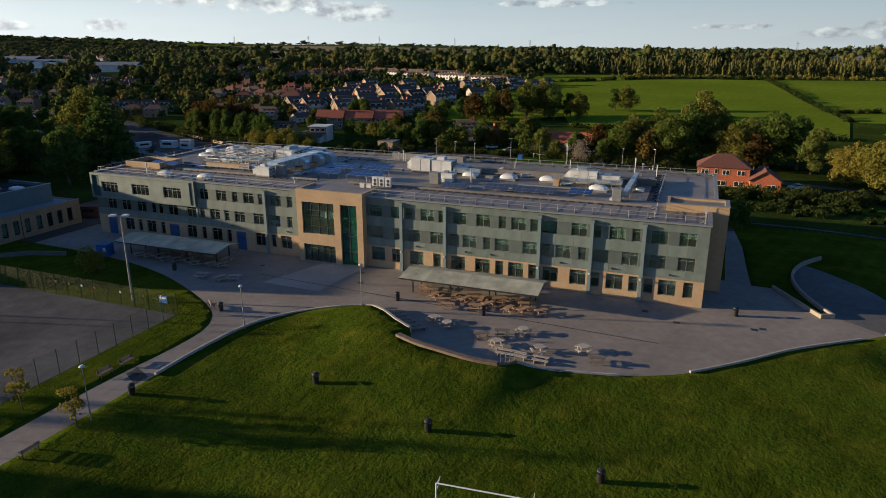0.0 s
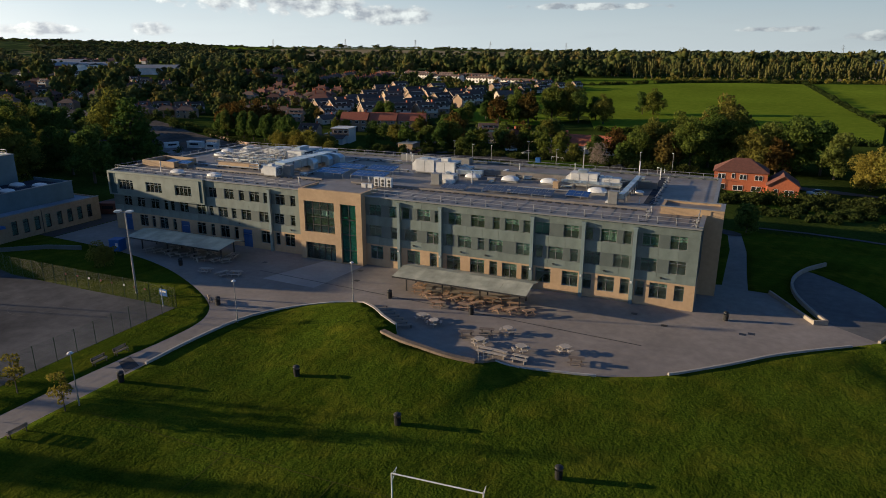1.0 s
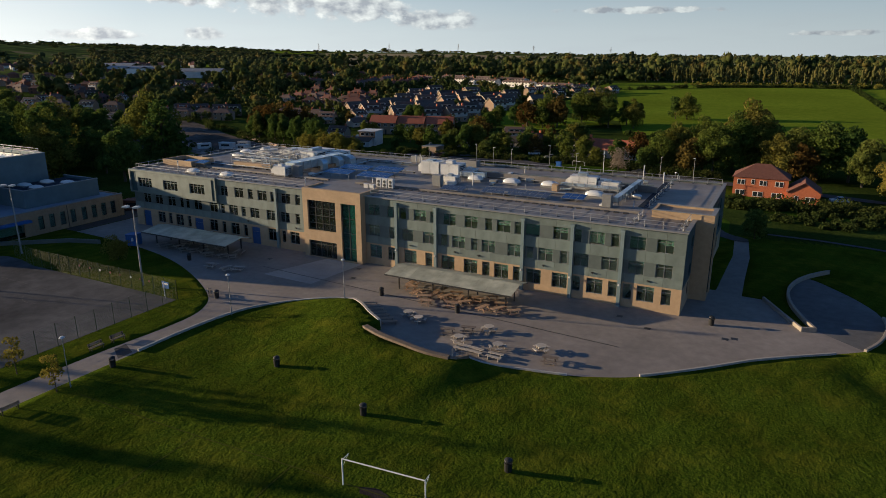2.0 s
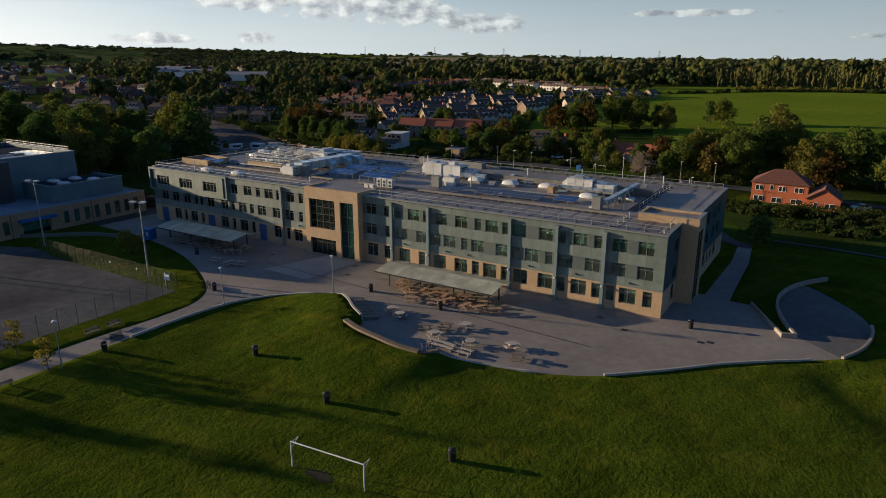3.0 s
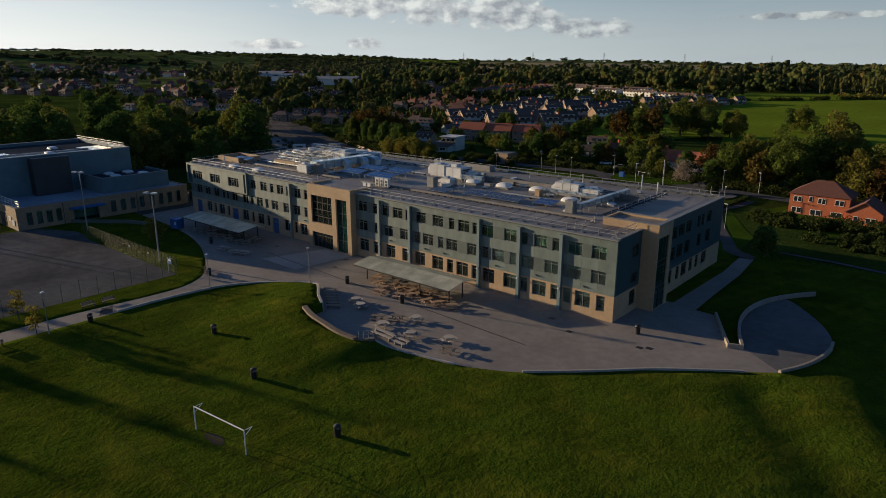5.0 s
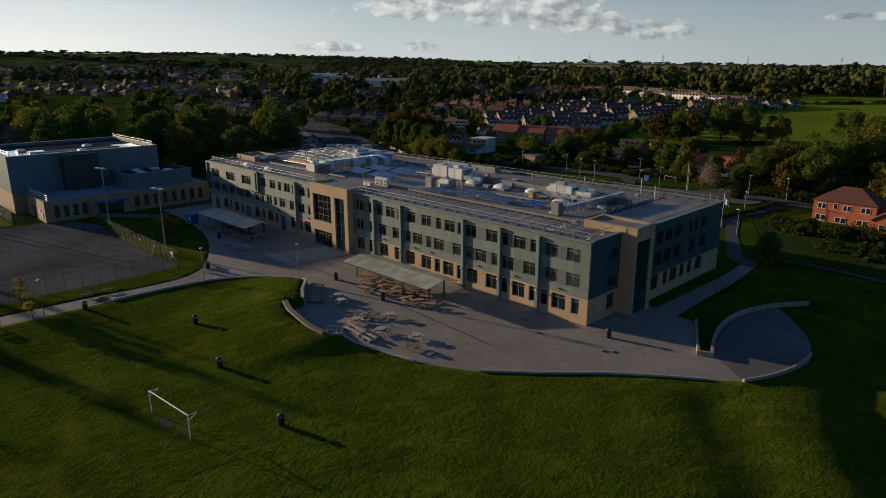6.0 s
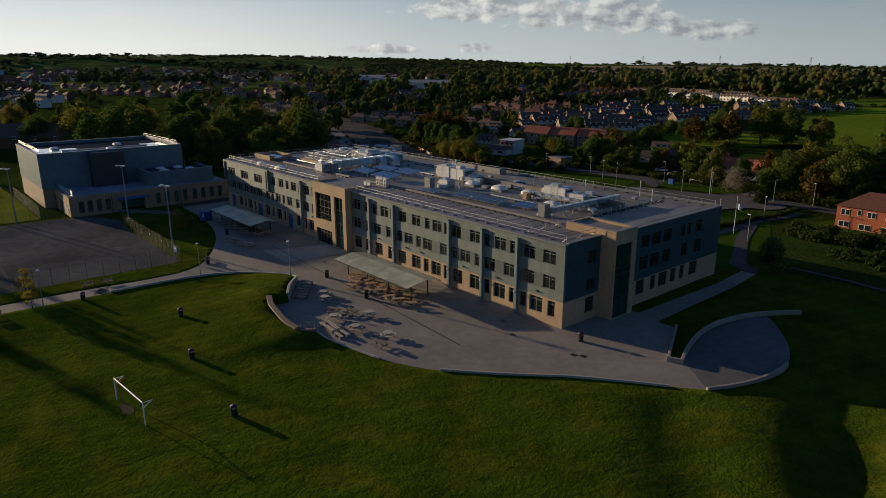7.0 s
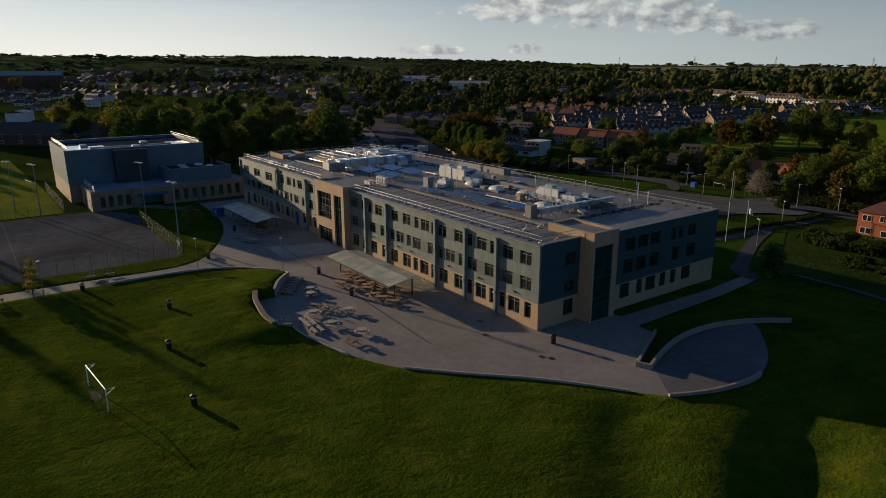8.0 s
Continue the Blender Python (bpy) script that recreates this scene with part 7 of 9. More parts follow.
for kind, x, y, s in (("mid", -118, 138, 0.8), ("mid3", -112, 134, 0.85), ("mid2", -108, 146, 0.8), ("dark", -98, 136, 0.72), ("mid", -95, 140, 1.0), ("mid2", -86, 138, 0.9), ("mid2", -80, 150, 0.8), ("mid3", -70, 150, 0.8), ("mid", -63, 146, 0.9), ("rust", -74, 162, 0.8), ("mid2", -66, 176, 1.0), ("mid3", -52, 132, 0.55), ("mid", -46, 128, 0.6), ("rust", -34, 137, 1.0), ("mid2", -30, 126, 0.8), ("mid", -150, 152, 0.7), ("dark", -152, 196, 0.75), ("dark", -160, 200, 0.7), ("mid2", -120, 190, 0.8)):
    plant(kind, x, y, s)
for kind, x, y, q in (("mid2", -136, 152, 0.8), ("mid2", -130, 150, 0.75), ("rust", -98, 149, 1.15), ("mid2", -88, 132, 0.6), ("mid", -83, 138, 0.8), ("mid2", -85, 171, 0.8), ("rust", -72, 141, 0.7), ("mid", -67, 171, 0.9), ("mid2", -124, 128, 0.55), ("mid3", -58, 134, 0.75), ("mid", -54, 140, 0.8), ("mid2", -76, 146, 0.8), ("dark", -40, 132, 0.6), ("mid", -104, 138, 0.5), ("mid2", -110, 144, 0.6)):
    plant(kind, x, y, q)
plant("bare", -36.9, 120.4, 0.95), plant("shrub", -24.6, 110.5, 0.9), plant("bare", -72, 142, 0.7)
# belt of tall trees north of the red house
for kind, x, y, s in (("big2", -22, 134, 0.95), ("big", -14, 136, 1.0), ("big", -5, 134, 1.1), ("big2", 3, 138, 1.12), ("big", -10, 128, 0.95), ("dark", 11, 134, 1.0), ("big2", 18, 132, 1.05), ("dark", 26, 132, 1.05), ("dark", 21, 138, 1.1), ("big2", 8, 128, 0.85), ("dark", 29, 126, 0.9), ("big2", -26, 128, 0.8), ("big", -1, 143, 1.3), ("rust", 14, 126, 1.0), ("rust", -17, 126, 1.0)):
    plant(kind, x, y, s)
plant("gold", 43, 104, 1.05), plant("gold", 54, 112, 1.1), plant("gold", 36, 112, 0.8), plant("gold", 50, 98, 0.9), plant("dark", 58, 150, 0.9)
# trees of the hedgerow by the field
for kind, x, y, s in (("big2", -100, 232, 1.0), ("rust", -92, 226, 1.4), ("big", -84, 240, 1.1), ("big2", -76, 246, 1.2), ("dark", -70, 238, 1.0), ("big", -58, 238, 0.85), ("big2", -40, 282, 0.9), ("dark", -46, 284, 0.8), ("rust", -106, 222, 1.2), ("dark", -114, 226, 0.7), ("mid2", -128, 238, 0.9), ("mid", -98, 222, 1.0), ("dark", -64, 250, 0.8)):
    plant(kind, x, y, s)


def shrubs(name, ring, n, smin, smax, seed, label, material=M_hedge, size=0.45, per=150):
    """A thicket: many low bushes run together."""
    r = random.Random(seed)
    x0, x1 = min(p[0] for p in ring), max(p[0] for p in ring)
    y0, y1 = min(p[1] for p in ring), max(p[1] for p in ring)
    cos, fcs, off = [], [], 0
    k = 0
    while k < n:
        x, y = r.uniform(x0, x1), r.uniform(y0, y1)
        if not inside(x, y, ring):
            continue
        s = r.uniform(smin, smax)
        co, fc = leaf_cloud(seed * 1000 + k, [(0, 0, s * 0.5, s * 0.75, s * 0.55), (s * 0.4, s * 0.2, s * 0.4, s * 0.5, s * 0.4), (-s * 0.3, -s * 0.3, s * 0.45, s * 0.5, s * 0.5)], per, size)
        cos.append(co + np.array([x, y, height(x, y) - 0.1]))
        fcs.append(fc + off)
        off += len(co)
        k += 1
    return tagged(new(name, mesh_of(name, np.concatenate(cos), np.concatenate(fcs), material)), label, "shrubs", kind="stuff")


shrubs("thicket", [(1, 78), (24, 80), (40, 84), (52, 92), (20, 92), (2, 88)], 70, 1.6, 3.0, 3, "dark tangled shrubs at the foot of a garden")
shrubs("thicket", [(9, 64), (60, 54), (64, 84), (30, 82), (8, 76)], 150, 0.7, 1.9, 4, "low rough scrub and brambles", per=120)
shrubs("hedge", [(-17.6, 60), (-17.9, 87.4), (-15.8, 98.2), (-15.2, 112), (-14.2, 112), (-14.6, 97.4), (-16.7, 87), (-16.6, 60)], 90, 0.7, 1.1, 17, "low clipped hedge beside the footpath", per=110, size=0.3)
shrubs("hedge", [(-62, 90), (-37, 85), (-37, 86.5), (-62, 91.5)], 40, 0.8, 1.3, 18, "low hedge along the car park", per=110, size=0.35)
shrubs("thicket", [(-7.3, 80.1), (-8.2, 92.5), (2.6, 93.3), (9.5, 88.7), (10.1, 80.2), (1.9, 78.6)], 46, 1.0, 2.0, 19, "dark tangled shrubs beside the footpath", per=130)
shrubs("hedge", [(-120, 124), (-60, 126), (-60, 129), (-120, 127)], 60, 1.4, 2.4, 6, "dark garden hedge along the road", per=110)
shrubs("hedge", [(-60, 128), (-5, 118), (-5, 121), (-60, 131)], 60, 1.6, 2.8, 7, "dark garden hedge along the road", per=110)
shrubs("hedge", [(-132, 458), (-60, 520), (0, 545), (60, 548), (60, 553), (0, 550), (-60, 525), (-134, 462)], 110, 2.0, 3.5, 8, "dark field hedge", per=60, size=0.9)
shrubs("hedge", [(46, 540), (62, 262), (64, 262), (49, 540)], 90, 1.6, 2.6, 9, "dark field hedge", per=60, size=0.8)
shrubs("hedge", [(-60, 212), (50, 205), (50, 210), (-60, 217)], 70, 1.6, 2.8, 10, "dark field hedge", per=80, size=0.7)
shrubs("hedge", [(62, 300), (150, 330), (150, 334), (62, 304)], 50, 1.6, 2.6, 12, "dark field hedge", per=60, size=0.8)
shrubs("thicket", [(-150, 58), (-200, 78), (-250, 100), (-330, 134), (-345, 160), (-300, 150), (-245, 122), (-200, 102), (-160, 84)], 90, 0.5, 1.6, 14, "low weeds and brambles over the rubble yard", per=70, size=0.5)
shrubs("thicket", [(-150, 104), (-205, 124), (-244, 142), (-300, 164), (-300, 172), (-240, 152), (-200, 132), (-150, 112)], 70, 1.2, 2.6, 15, "dark scrub along the far side of the yard", per=90, size=0.5)
shrubs("scrub", [(-70, 548), (0, 560), (60, 562), (190, 556), (320, 548), (320, 580), (190, 586), (60, 586), (-90, 580)], 260, 1.2, 3.2, 16, "olive scrub between the field and the plantation", material=M_leaf_yellow, per=34, size=1.3)


# ---- fields and distance ----
sheet("field", [(-128, 470), (-62, 520), (0, 542), (46, 536), (62, 262), (54, 214), (-58, 218), (-70, 262), (-118, 300), (-134, 340)], M_field, 0.22, 14.0, "bright green pasture field", "field")
sheet("field", [(66, 262), (150, 262), (190, 560), (52, 540)], M_field, 0.22, 14.0, "bright green pasture field", "field")
sheet("field", [(-116, 276), (-70, 250), (-98, 206), (-128, 228), (-150, 268), (-140, 300)], M_field, 0.22, 10.0, "green paddock between the trees", "field")
sheet("field", [(-60, 520), (-150, 470), (-170, 560), (-60, 600)], M_field, 0.22, 16.0, "bright green pasture field", "field")
sheet("grass_verge", [(-100, 40), (2, 42), (1, 60), (-10, 84), (-16, 97), (-62, 97), (-66, 116), (-100, 112)], M_lawn_far, 0.05, 4.0, "bright mown grass behind the school", "grass")
sheet("grass_verge", [(-10, 90), (4, 78), (60, 66), (62, 74), (10, 92), (-4, 106)], M_lawn_far, 0.05, 4.0, "mown grass beside the footpath", "grass")
sheet("road", rounded([(-125, 116), (-60, 119), (-10, 112), (40, 100), (40, 104), (-10, 118), (-60, 125), (-125, 122)], 1), M_asphalt, 0.22, 6.0, "grey asphalt street", "road")
sheet("yard", rounded([(-106, 60), (-120, 50), (-150, 52), (-200, 72), (-250, 94), (-320, 126), (-352, 168), (-296, 168), (-244, 146), (-206, 126), (-160, 110), (-112, 104)], 1), M_earth, 0.22, 5.0, "bare rubble and earth yard", "yard")
sheet("road", rounded([(-118, 62), (-150, 72), (-200, 92), (-250, 116), (-330, 152), (-333, 158), (-252, 123), (-201, 99), (-150, 79), (-114, 68)], 1), M_track, 0.3, 5.0, "rough grey track through the yard", "road")
sheet("path", rounded([(3.0, 43.0), (5.8, 43.0), (5.2, 45.6), (1.6, 47.4), (-0.6, 53.0), (-4.8, 62.0), (-9.0, 72.5), (-14.2, 88.0), (-16.6, 87.0), (-11.4, 71.6), (-7.0, 61.0), (-2.8, 52.0), (-0.4, 45.6)], 1), M_asphalt, 0.12, 3.0, "grey tarmac footpath", "path")
sheet("path", rounded([(-21.0, 46), (-15.2, 61.7), (-14.9, 71), (-17.0, 89), (-14.6, 98), (-13.6, 106), (-11.4, 106), (-12.4, 97), (-14.8, 89), (-12.7, 71), (-13.0, 61.7), (-18.8, 45)], 1), M_asphalt, 0.125, 3.0, "grey tarmac footpath", "path")
sheet("car_park", rounded([(-60, 108), (-39.4, 112.5), (-33.4, 118), (-17.4, 113), (-17.8, 104.4), (-25.1, 102.0), (-29.3, 88.0), (-37.2, 86.0), (-62, 92)], 1), M_car_park, 0.26, 3.0, "worn grey asphalt car park behind the school", "pavement")
sheet("grass_verge", rounded([(-58, 113.5), (-40, 114.5), (-34, 120), (-36, 126), (-60, 123)], 1), M_lawn_far, 0.24, 3.0, "mown grass beyond the car park", "grass")
sheet("path", rounded([(-112, 116), (-101, 124), (-84, 128), (-68, 122), (-58, 110), (-55, 112), (-66, 126), (-84, 131.5), (-103, 127.5), (-114, 118.5)], 1), M_asphalt, 0.28, 3.0, "grey curving footpath through the verge", "path")
sheet("rough_ground", rounded([(8.5, 52.0), (20, 51), (40, 45), (75, 33), (75, 66), (40, 70), (14, 70), (6, 62)], 1), M_rough_grass, 0.1, 4.0, "strip of rough unmown grass", "grass")
sheet("path", rounded([(8.0, 50.6), (20, 49.8), (40, 43.6), (75, 31.6), (75, 32.6), (40, 44.8), (20, 51.0), (8.0, 51.6)], 1), M_asphalt, 0.12, 3.0, "narrow worn track along the lawn", "path")
sheet("grass_pitch", [(-119, -39.4), (-132, -39.4), (-162, -39.6), (-230, -43), (-230, -110), (-119, -110)], M_sunlit_pitch, 0.08, 10.0, "green sports pitch with low sunlight put into its colour", "pitch")

def merged(name, spots, material, label, lob, per, size, detail=2):
    """Far woodland: many crowns, past counting, as one object."""
    cos, tris, quads, off = [], [], [], 0
    cache = [crown_shape(500 + k, lob(k), per, size, [(x, y, z, rx * 0.86, rz * 0.86) for x, y, z, rx, rz in lob(k)[:8]], detail, 0.6) for k in range(14)]
    for k, (x, y, q) in enumerate(spots):
        co, tri, quad = cache[k % 14]
        a = k * 1.7
        rot = np.array([[math.cos(a), -math.sin(a), 0], [math.sin(a), math.cos(a), 0], [0, 0, 1]])
        wide = 1.0 + 1.1 * smoothstep(1500, 2400, math.hypot(x, y))
        cos.append((co * np.array([q * wide, q * wide, q * (0.85 + 0.3 * ((k * 0.618) % 1)) / wide ** 0.6])) @ rot.T + np.array([x, y, height(x, y) - 0.3]))
        tris.append(tri + off), quads.append(quad + off)
        off += len(co)
    return tagged(new(name, raw_mesh(name, np.concatenate(cos), np.concatenate(tris), np.concatenate(quads), material)), label, "woodland", kind="stuff")


def wood_foliage(name, c1, c2, c3, spread=0.14, drift=0.07):
    """Leaves of far woods: the hue drifts from crown to crown with the place."""
    m = bpy.data.materials.new(name)
    m.use_nodes = True
    n, l = m.node_tree.nodes, m.node_tree.links
    bsdf = n["Principled BSDF"]
    tc2, nz, ge = n.new("ShaderNodeTexCoord"), n.new("ShaderNodeTexNoise"), n.new("ShaderNodeNewGeometry")
    nz.inputs["Scale"].default_value = drift
    nz.inputs["Detail"].default_value = 2.0
    l.new(tc2.outputs["Object"], nz.inputs["Vector"])
    ramp = n.new("ShaderNodeValToRGB")
    ramp.color_ramp.elements[0].position, ramp.color_ramp.elements[1].position = 0.36, 0.66
    ramp.color_ramp.elements[0].color, ramp.color_ramp.elements[1].color = (*c1, 1), (*c3, 1)
    mid = ramp.color_ramp.elements.new(0.52)
    mid.color = (*c2, 1)
    l.new(nz.outputs["Fac"], ramp.inputs[0])
    mr = n.new("ShaderNodeMapRange")
    mr.inputs["To Min"].default_value, mr.inputs["To Max"].default_value = 1 - spread, 1 + spread
    l.new(ge.outputs["Random Per Island"], mr.inputs[0])
    hs = n.new("ShaderNodeHueSaturation")
    l.new(ramp.outputs[0], hs.inputs["Color"]), l.new(mr.outputs[0], hs.inputs["Value"])
    l.new(hs.outputs[0], bsdf.inputs["Base Color"])
    bsdf.inputs["Roughness"].default_value = 0.8
    bsdf.inputs["Specular IOR Level"].default_value = 0.0
    tr, mx = n.new("ShaderNodeBsdfTranslucent"), n.new("ShaderNodeMixShader")
    mx.inputs[0].default_value = 0.4
    l.new(hs.outputs[0], tr.inputs["Color"]), l.new(bsdf.outputs[0], mx.inputs[1]), l.new(tr.outputs[0], mx.inputs[2])
    l.new(mx.outputs[0], n["Material Output"].inputs["Surface"])
    return m


M_wood_far = wood_foliage("woodland_leaves", (0.055, 0.08, 0.028), (0.108, 0.125, 0.039), (0.185, 0.145, 0.046))
# greyer than the nearer woods: some distance haze is mixed into the leaf colour
M_wood_hazed = wood_foliage("hazed_woodland_leaves", (0.06, 0.08, 0.038), (0.105, 0.12, 0.048), (0.16, 0.138, 0.055), 0.12, 0.03)
M_plantation = wood_foliage("plantation_leaves", (0.1, 0.108, 0.036), (0.145, 0.145, 0.048), (0.19, 0.165, 0.056))


def crown_lobes(k, n=6):
    """A broad rounded crown, about 10 m high and 9 m wide, with smaller heads round and over it."""
    r = np.random.RandomState(70 + k)
    out = [(0, 0, 4.6, 3.0, 3.9)]
    for j in range(n):
        t = (j + 0.3 + 0.4 * r.rand()) / n
        z = 2.2 + 6.3 * t
        a = j * 2.4 + r.rand()
        rr = 3.2 * math.sqrt(max(0.05, 1 - ((z - 4.6) / 4.9) ** 2)) * (0.75 + 0.4 * r.rand())
        q = 1.5 + 0.9 * r.rand()
        out.append((rr * math.cos(a), rr * math.sin(a), z, q, q * 0.9))
    return out


def far_lobes(k):
    return crown_lobes(k, 4)


def column_lobes(k):
    r = np.random.RandomState(170 + k)
    return [(r.normal() * 0.45, r.normal() * 0.45, 3.4 + 2.1 * j, 1.35 - 0.2 * j, 1.9) for j in range(4)]


wr = random.Random(77)
# plantation of slim trees behind the field
spots = []
for _ in range(620):
    x, y = wr.uniform(-140, 330), wr.uniform(585, 720)
    if y > 590 + 0.1 * abs(x - 40) and noise.noise((x / 40, y / 40, 6.0)) > -0.35:
        spots.append((x, y, wr.uniform(0.9, 1.5)))
merged("plantation", spots, M_plantation, "belt of slim olive-green young trees", column_lobes, 44, 0.8, 1)
bm = bmesh.new()
for x, y, q in spots:
    z = height(x, y)
    tube(bm, (x, y, z - 0.4), (x, y, z + 3.6 * q), 0.16, 0.12, 4, False)
tagged(part("plantation_trunks", bm, M_twig), "pale slim trunks of the young plantation", "woodland", kind="stuff")
# woods: belts, copses and hedgerow trees out to the skyline
spots = []


def belt(x0, y0, x1, y1, depth, n, smin=0.8, smax=1.5):
    L = math.hypot(x1 - x0, y1 - y0)
    nx, ny = -(y1 - y0) / L, (x1 - x0) / L
    for _ in range(n):
        t, d = wr.random(), wr.uniform(-depth / 2, depth / 2)
        spots.append((x0 + (x1 - x0) * t + nx * d, y0 + (y1 - y0) * t + ny * d, wr.uniform(smin, smax)))


belt(-500, 700, -120, 640, 90, 330)
belt(-150, 800, 420, 830, 120, 420, 1.0, 1.7)
belt(-700, 620, -330, 560, 60, 180)
belt(-330, 420, -520, 300, 120, 210, 0.8, 1.3)
belt(-560, 330, -380, 200, 110, 200, 0.8, 1.4)
belt(-640, 200, -300, 190, 60, 130, 0.7, 1.2)
belt(-900, 500, -560, 360, 100, 190)
belt(-1000, 300, -560, 110, 120, 200)
belt(-900, 60, -480, 20, 90, 150)
belt(-700, -40, -420, -30, 60, 90)
belt(-1500, 800, -700, 760, 80, 230)
belt(-1400, 1200, -300, 1000, 90, 300, 1.0, 1.7)
belt(-400, 1150, 500, 1120, 120, 320, 1.0, 1.8)
belt(-1700, 300, -1000, 200, 120, 170)
belt(-1900, 700, -1100, 480, 90, 170)
belt(-2200, 1500, -500, 1700, 60, 190, 1.2, 2.0)
belt(-600, 1800, 900, 1600, 60, 190, 1.2, 2.0)
belt(-2500, 300, -1700, 900, 60, 130, 1.2, 2.0)
belt(-2900, 1000, -1500, 2500, 80, 190, 1.4, 2.4)
belt(-1500, 2500, 300, 2700, 80, 200, 1.4, 2.4)
belt(-2900, 100, -2700, 1400, 80, 120, 1.4, 2.4)
belt(100, 2600, 1500, 2300, 80, 120, 1.4, 2.4)
belt(-375, 340, -262, 372, 46, 110, 0.6, 1.1)
belt(180, 480, 330, 560, 60, 60)
belt(160, 250, 420, 420, 40, 60)
def clump(x, y, size, seed):
    return noise.noise((x / size, y / size, seed))


def open_land(x, y):
    """Wide open fields in the north-west."""
    az, d = math.degrees(math.atan2(-20 - x, y - 20)), math.hypot(x + 20, y - 20)
    return 14 < az < 44 and 960 < d


k = 0
while k < 2300:
    a = radians(-20 + 120 * wr.random())
    d = 850 + 1900 * wr.random() ** 0.9
    x, y = -20 - d * math.sin(a), 20 + d * math.cos(a)
    k += 1
    if clump(x, y, 210, 2.2) > 0.12 and not open_land(x, y):
        spots.append((x, y, wr.uniform(1.0, 1.7)))
for _ in range(1100):
    a, d = radians(wr.uniform(43, 57)), wr.uniform(1500, 2720)
    spots.append((-20 - d * math.sin(a), 20 + d * math.cos(a), wr.uniform(0.9, 1.4)))
# hedgerows across the slopes, and rows of trees on the skyline
for d, n in ((980, 150), (1180, 170), (1400, 190), (1650, 200), (1900, 210), (2150, 220), (2400, 230), (2560, 700), (2640, 1000), (2740, 1000)):
    for _ in range(n):
        a = radians(wr.uniform(-20, 100))
        dd = d + 130 * noise.noise((a * 3.0, d / 300, 1.0)) + wr.uniform(-14, 14)
        x, y = -20 - dd * math.sin(a), 20 + dd * math.cos(a)
        gap = noise.noise((a * 9.0, d / 200, 4.0))
        if gap > (-0.05 if d < 2500 else -0.35) and (not open_land(x, y) or gap > 0.1):
            spots.append((x, y, wr.uniform(0.9, 1.6) if d < 2500 else wr.uniform(0.5, 1.0)))
for _ in range(900):
    d = 260 + 900 * wr.random() ** 1.3
    a = radians(wr.uniform(-14, 95))
    x, y = -20 - d * math.sin(a), 20 + d * math.cos(a)
    if -150 < x < 180 and 180 < y < 600 or -290 < x < -120 and 200 < y < 480 or clump(x, y, 120, 8.0) < -0.05:
        continue
    spots.append((x, y, wr.uniform(0.6, 1.3)))
spots = [(x, y, 0.62 * q) if x < -430 and y < 330 and math.hypot(x, y) < 1000 else (x, y, q) for x, y, q in spots if not (x < -430 and y < 330 and math.hypot(x, y) < 1000 and wr.random() < 0.4)]


for ring, m, lab in (([(-330, 1130), (-820, 1010), (-1480, 1850), (-640, 2250)], M_stubble, "pale stubble field beyond the woods"), ([(-1500, 880), (-900, 820), (-950, 1000), (-1500, 1080)], M_field, "green field beyond the woods"), ([(-2400, 1300), (-1500, 1800), (-1700, 2200), (-2600, 1600)], M_field, "green field on a hillside")):
    sheet("field", ring, m, 1.2, 60.0, lab, "field")


# ---- houses ----
def gable_roof(bm, L, D, z, rise, over=0.35):
    a, b = L / 2 + over, D / 2 + over
    v = [bm.verts.new(p) for p in ((-a, -b, z - 0.12), (a, -b, z - 0.12), (a, b, z - 0.12), (-a, b, z - 0.12), (-a, 0, z + rise), (a, 0, z + rise))]
    w = [bm.verts.new(Vector(q.co) + Vector((0, 0, 0.16))) for q in v]
    for f in ((0, 1, 5, 4), (2, 3, 4, 5)):
        bm.faces.new([w[i] for i in f])
        bm.faces.new([v[i] for i in reversed(f)])
    for p, q in ((0, 1), (1, 5), (5, 2), (2, 3), (3, 4), (4, 0)):
        bm.faces.new((v[p], v[q], w[q], w[p]))


def hip_roof(bm, L, D, z, rise, over=0.35):
    a, b = L / 2 + over, D / 2 + over
    r = max(0.05, a - b)
    v = [bm.verts.new(p) for p in ((-a, -b, z - 0.1), (a, -b, z - 0.1), (a, b, z - 0.1), (-a, b, z - 0.1), (-r, 0, z + rise), (r, 0, z + rise))]
    for f in ((0, 1, 5, 4), (1, 2, 5), (2, 3, 4, 5), (3, 0, 4), (3, 2, 1, 0)):
        bm.faces.new([v[i] for i in f])


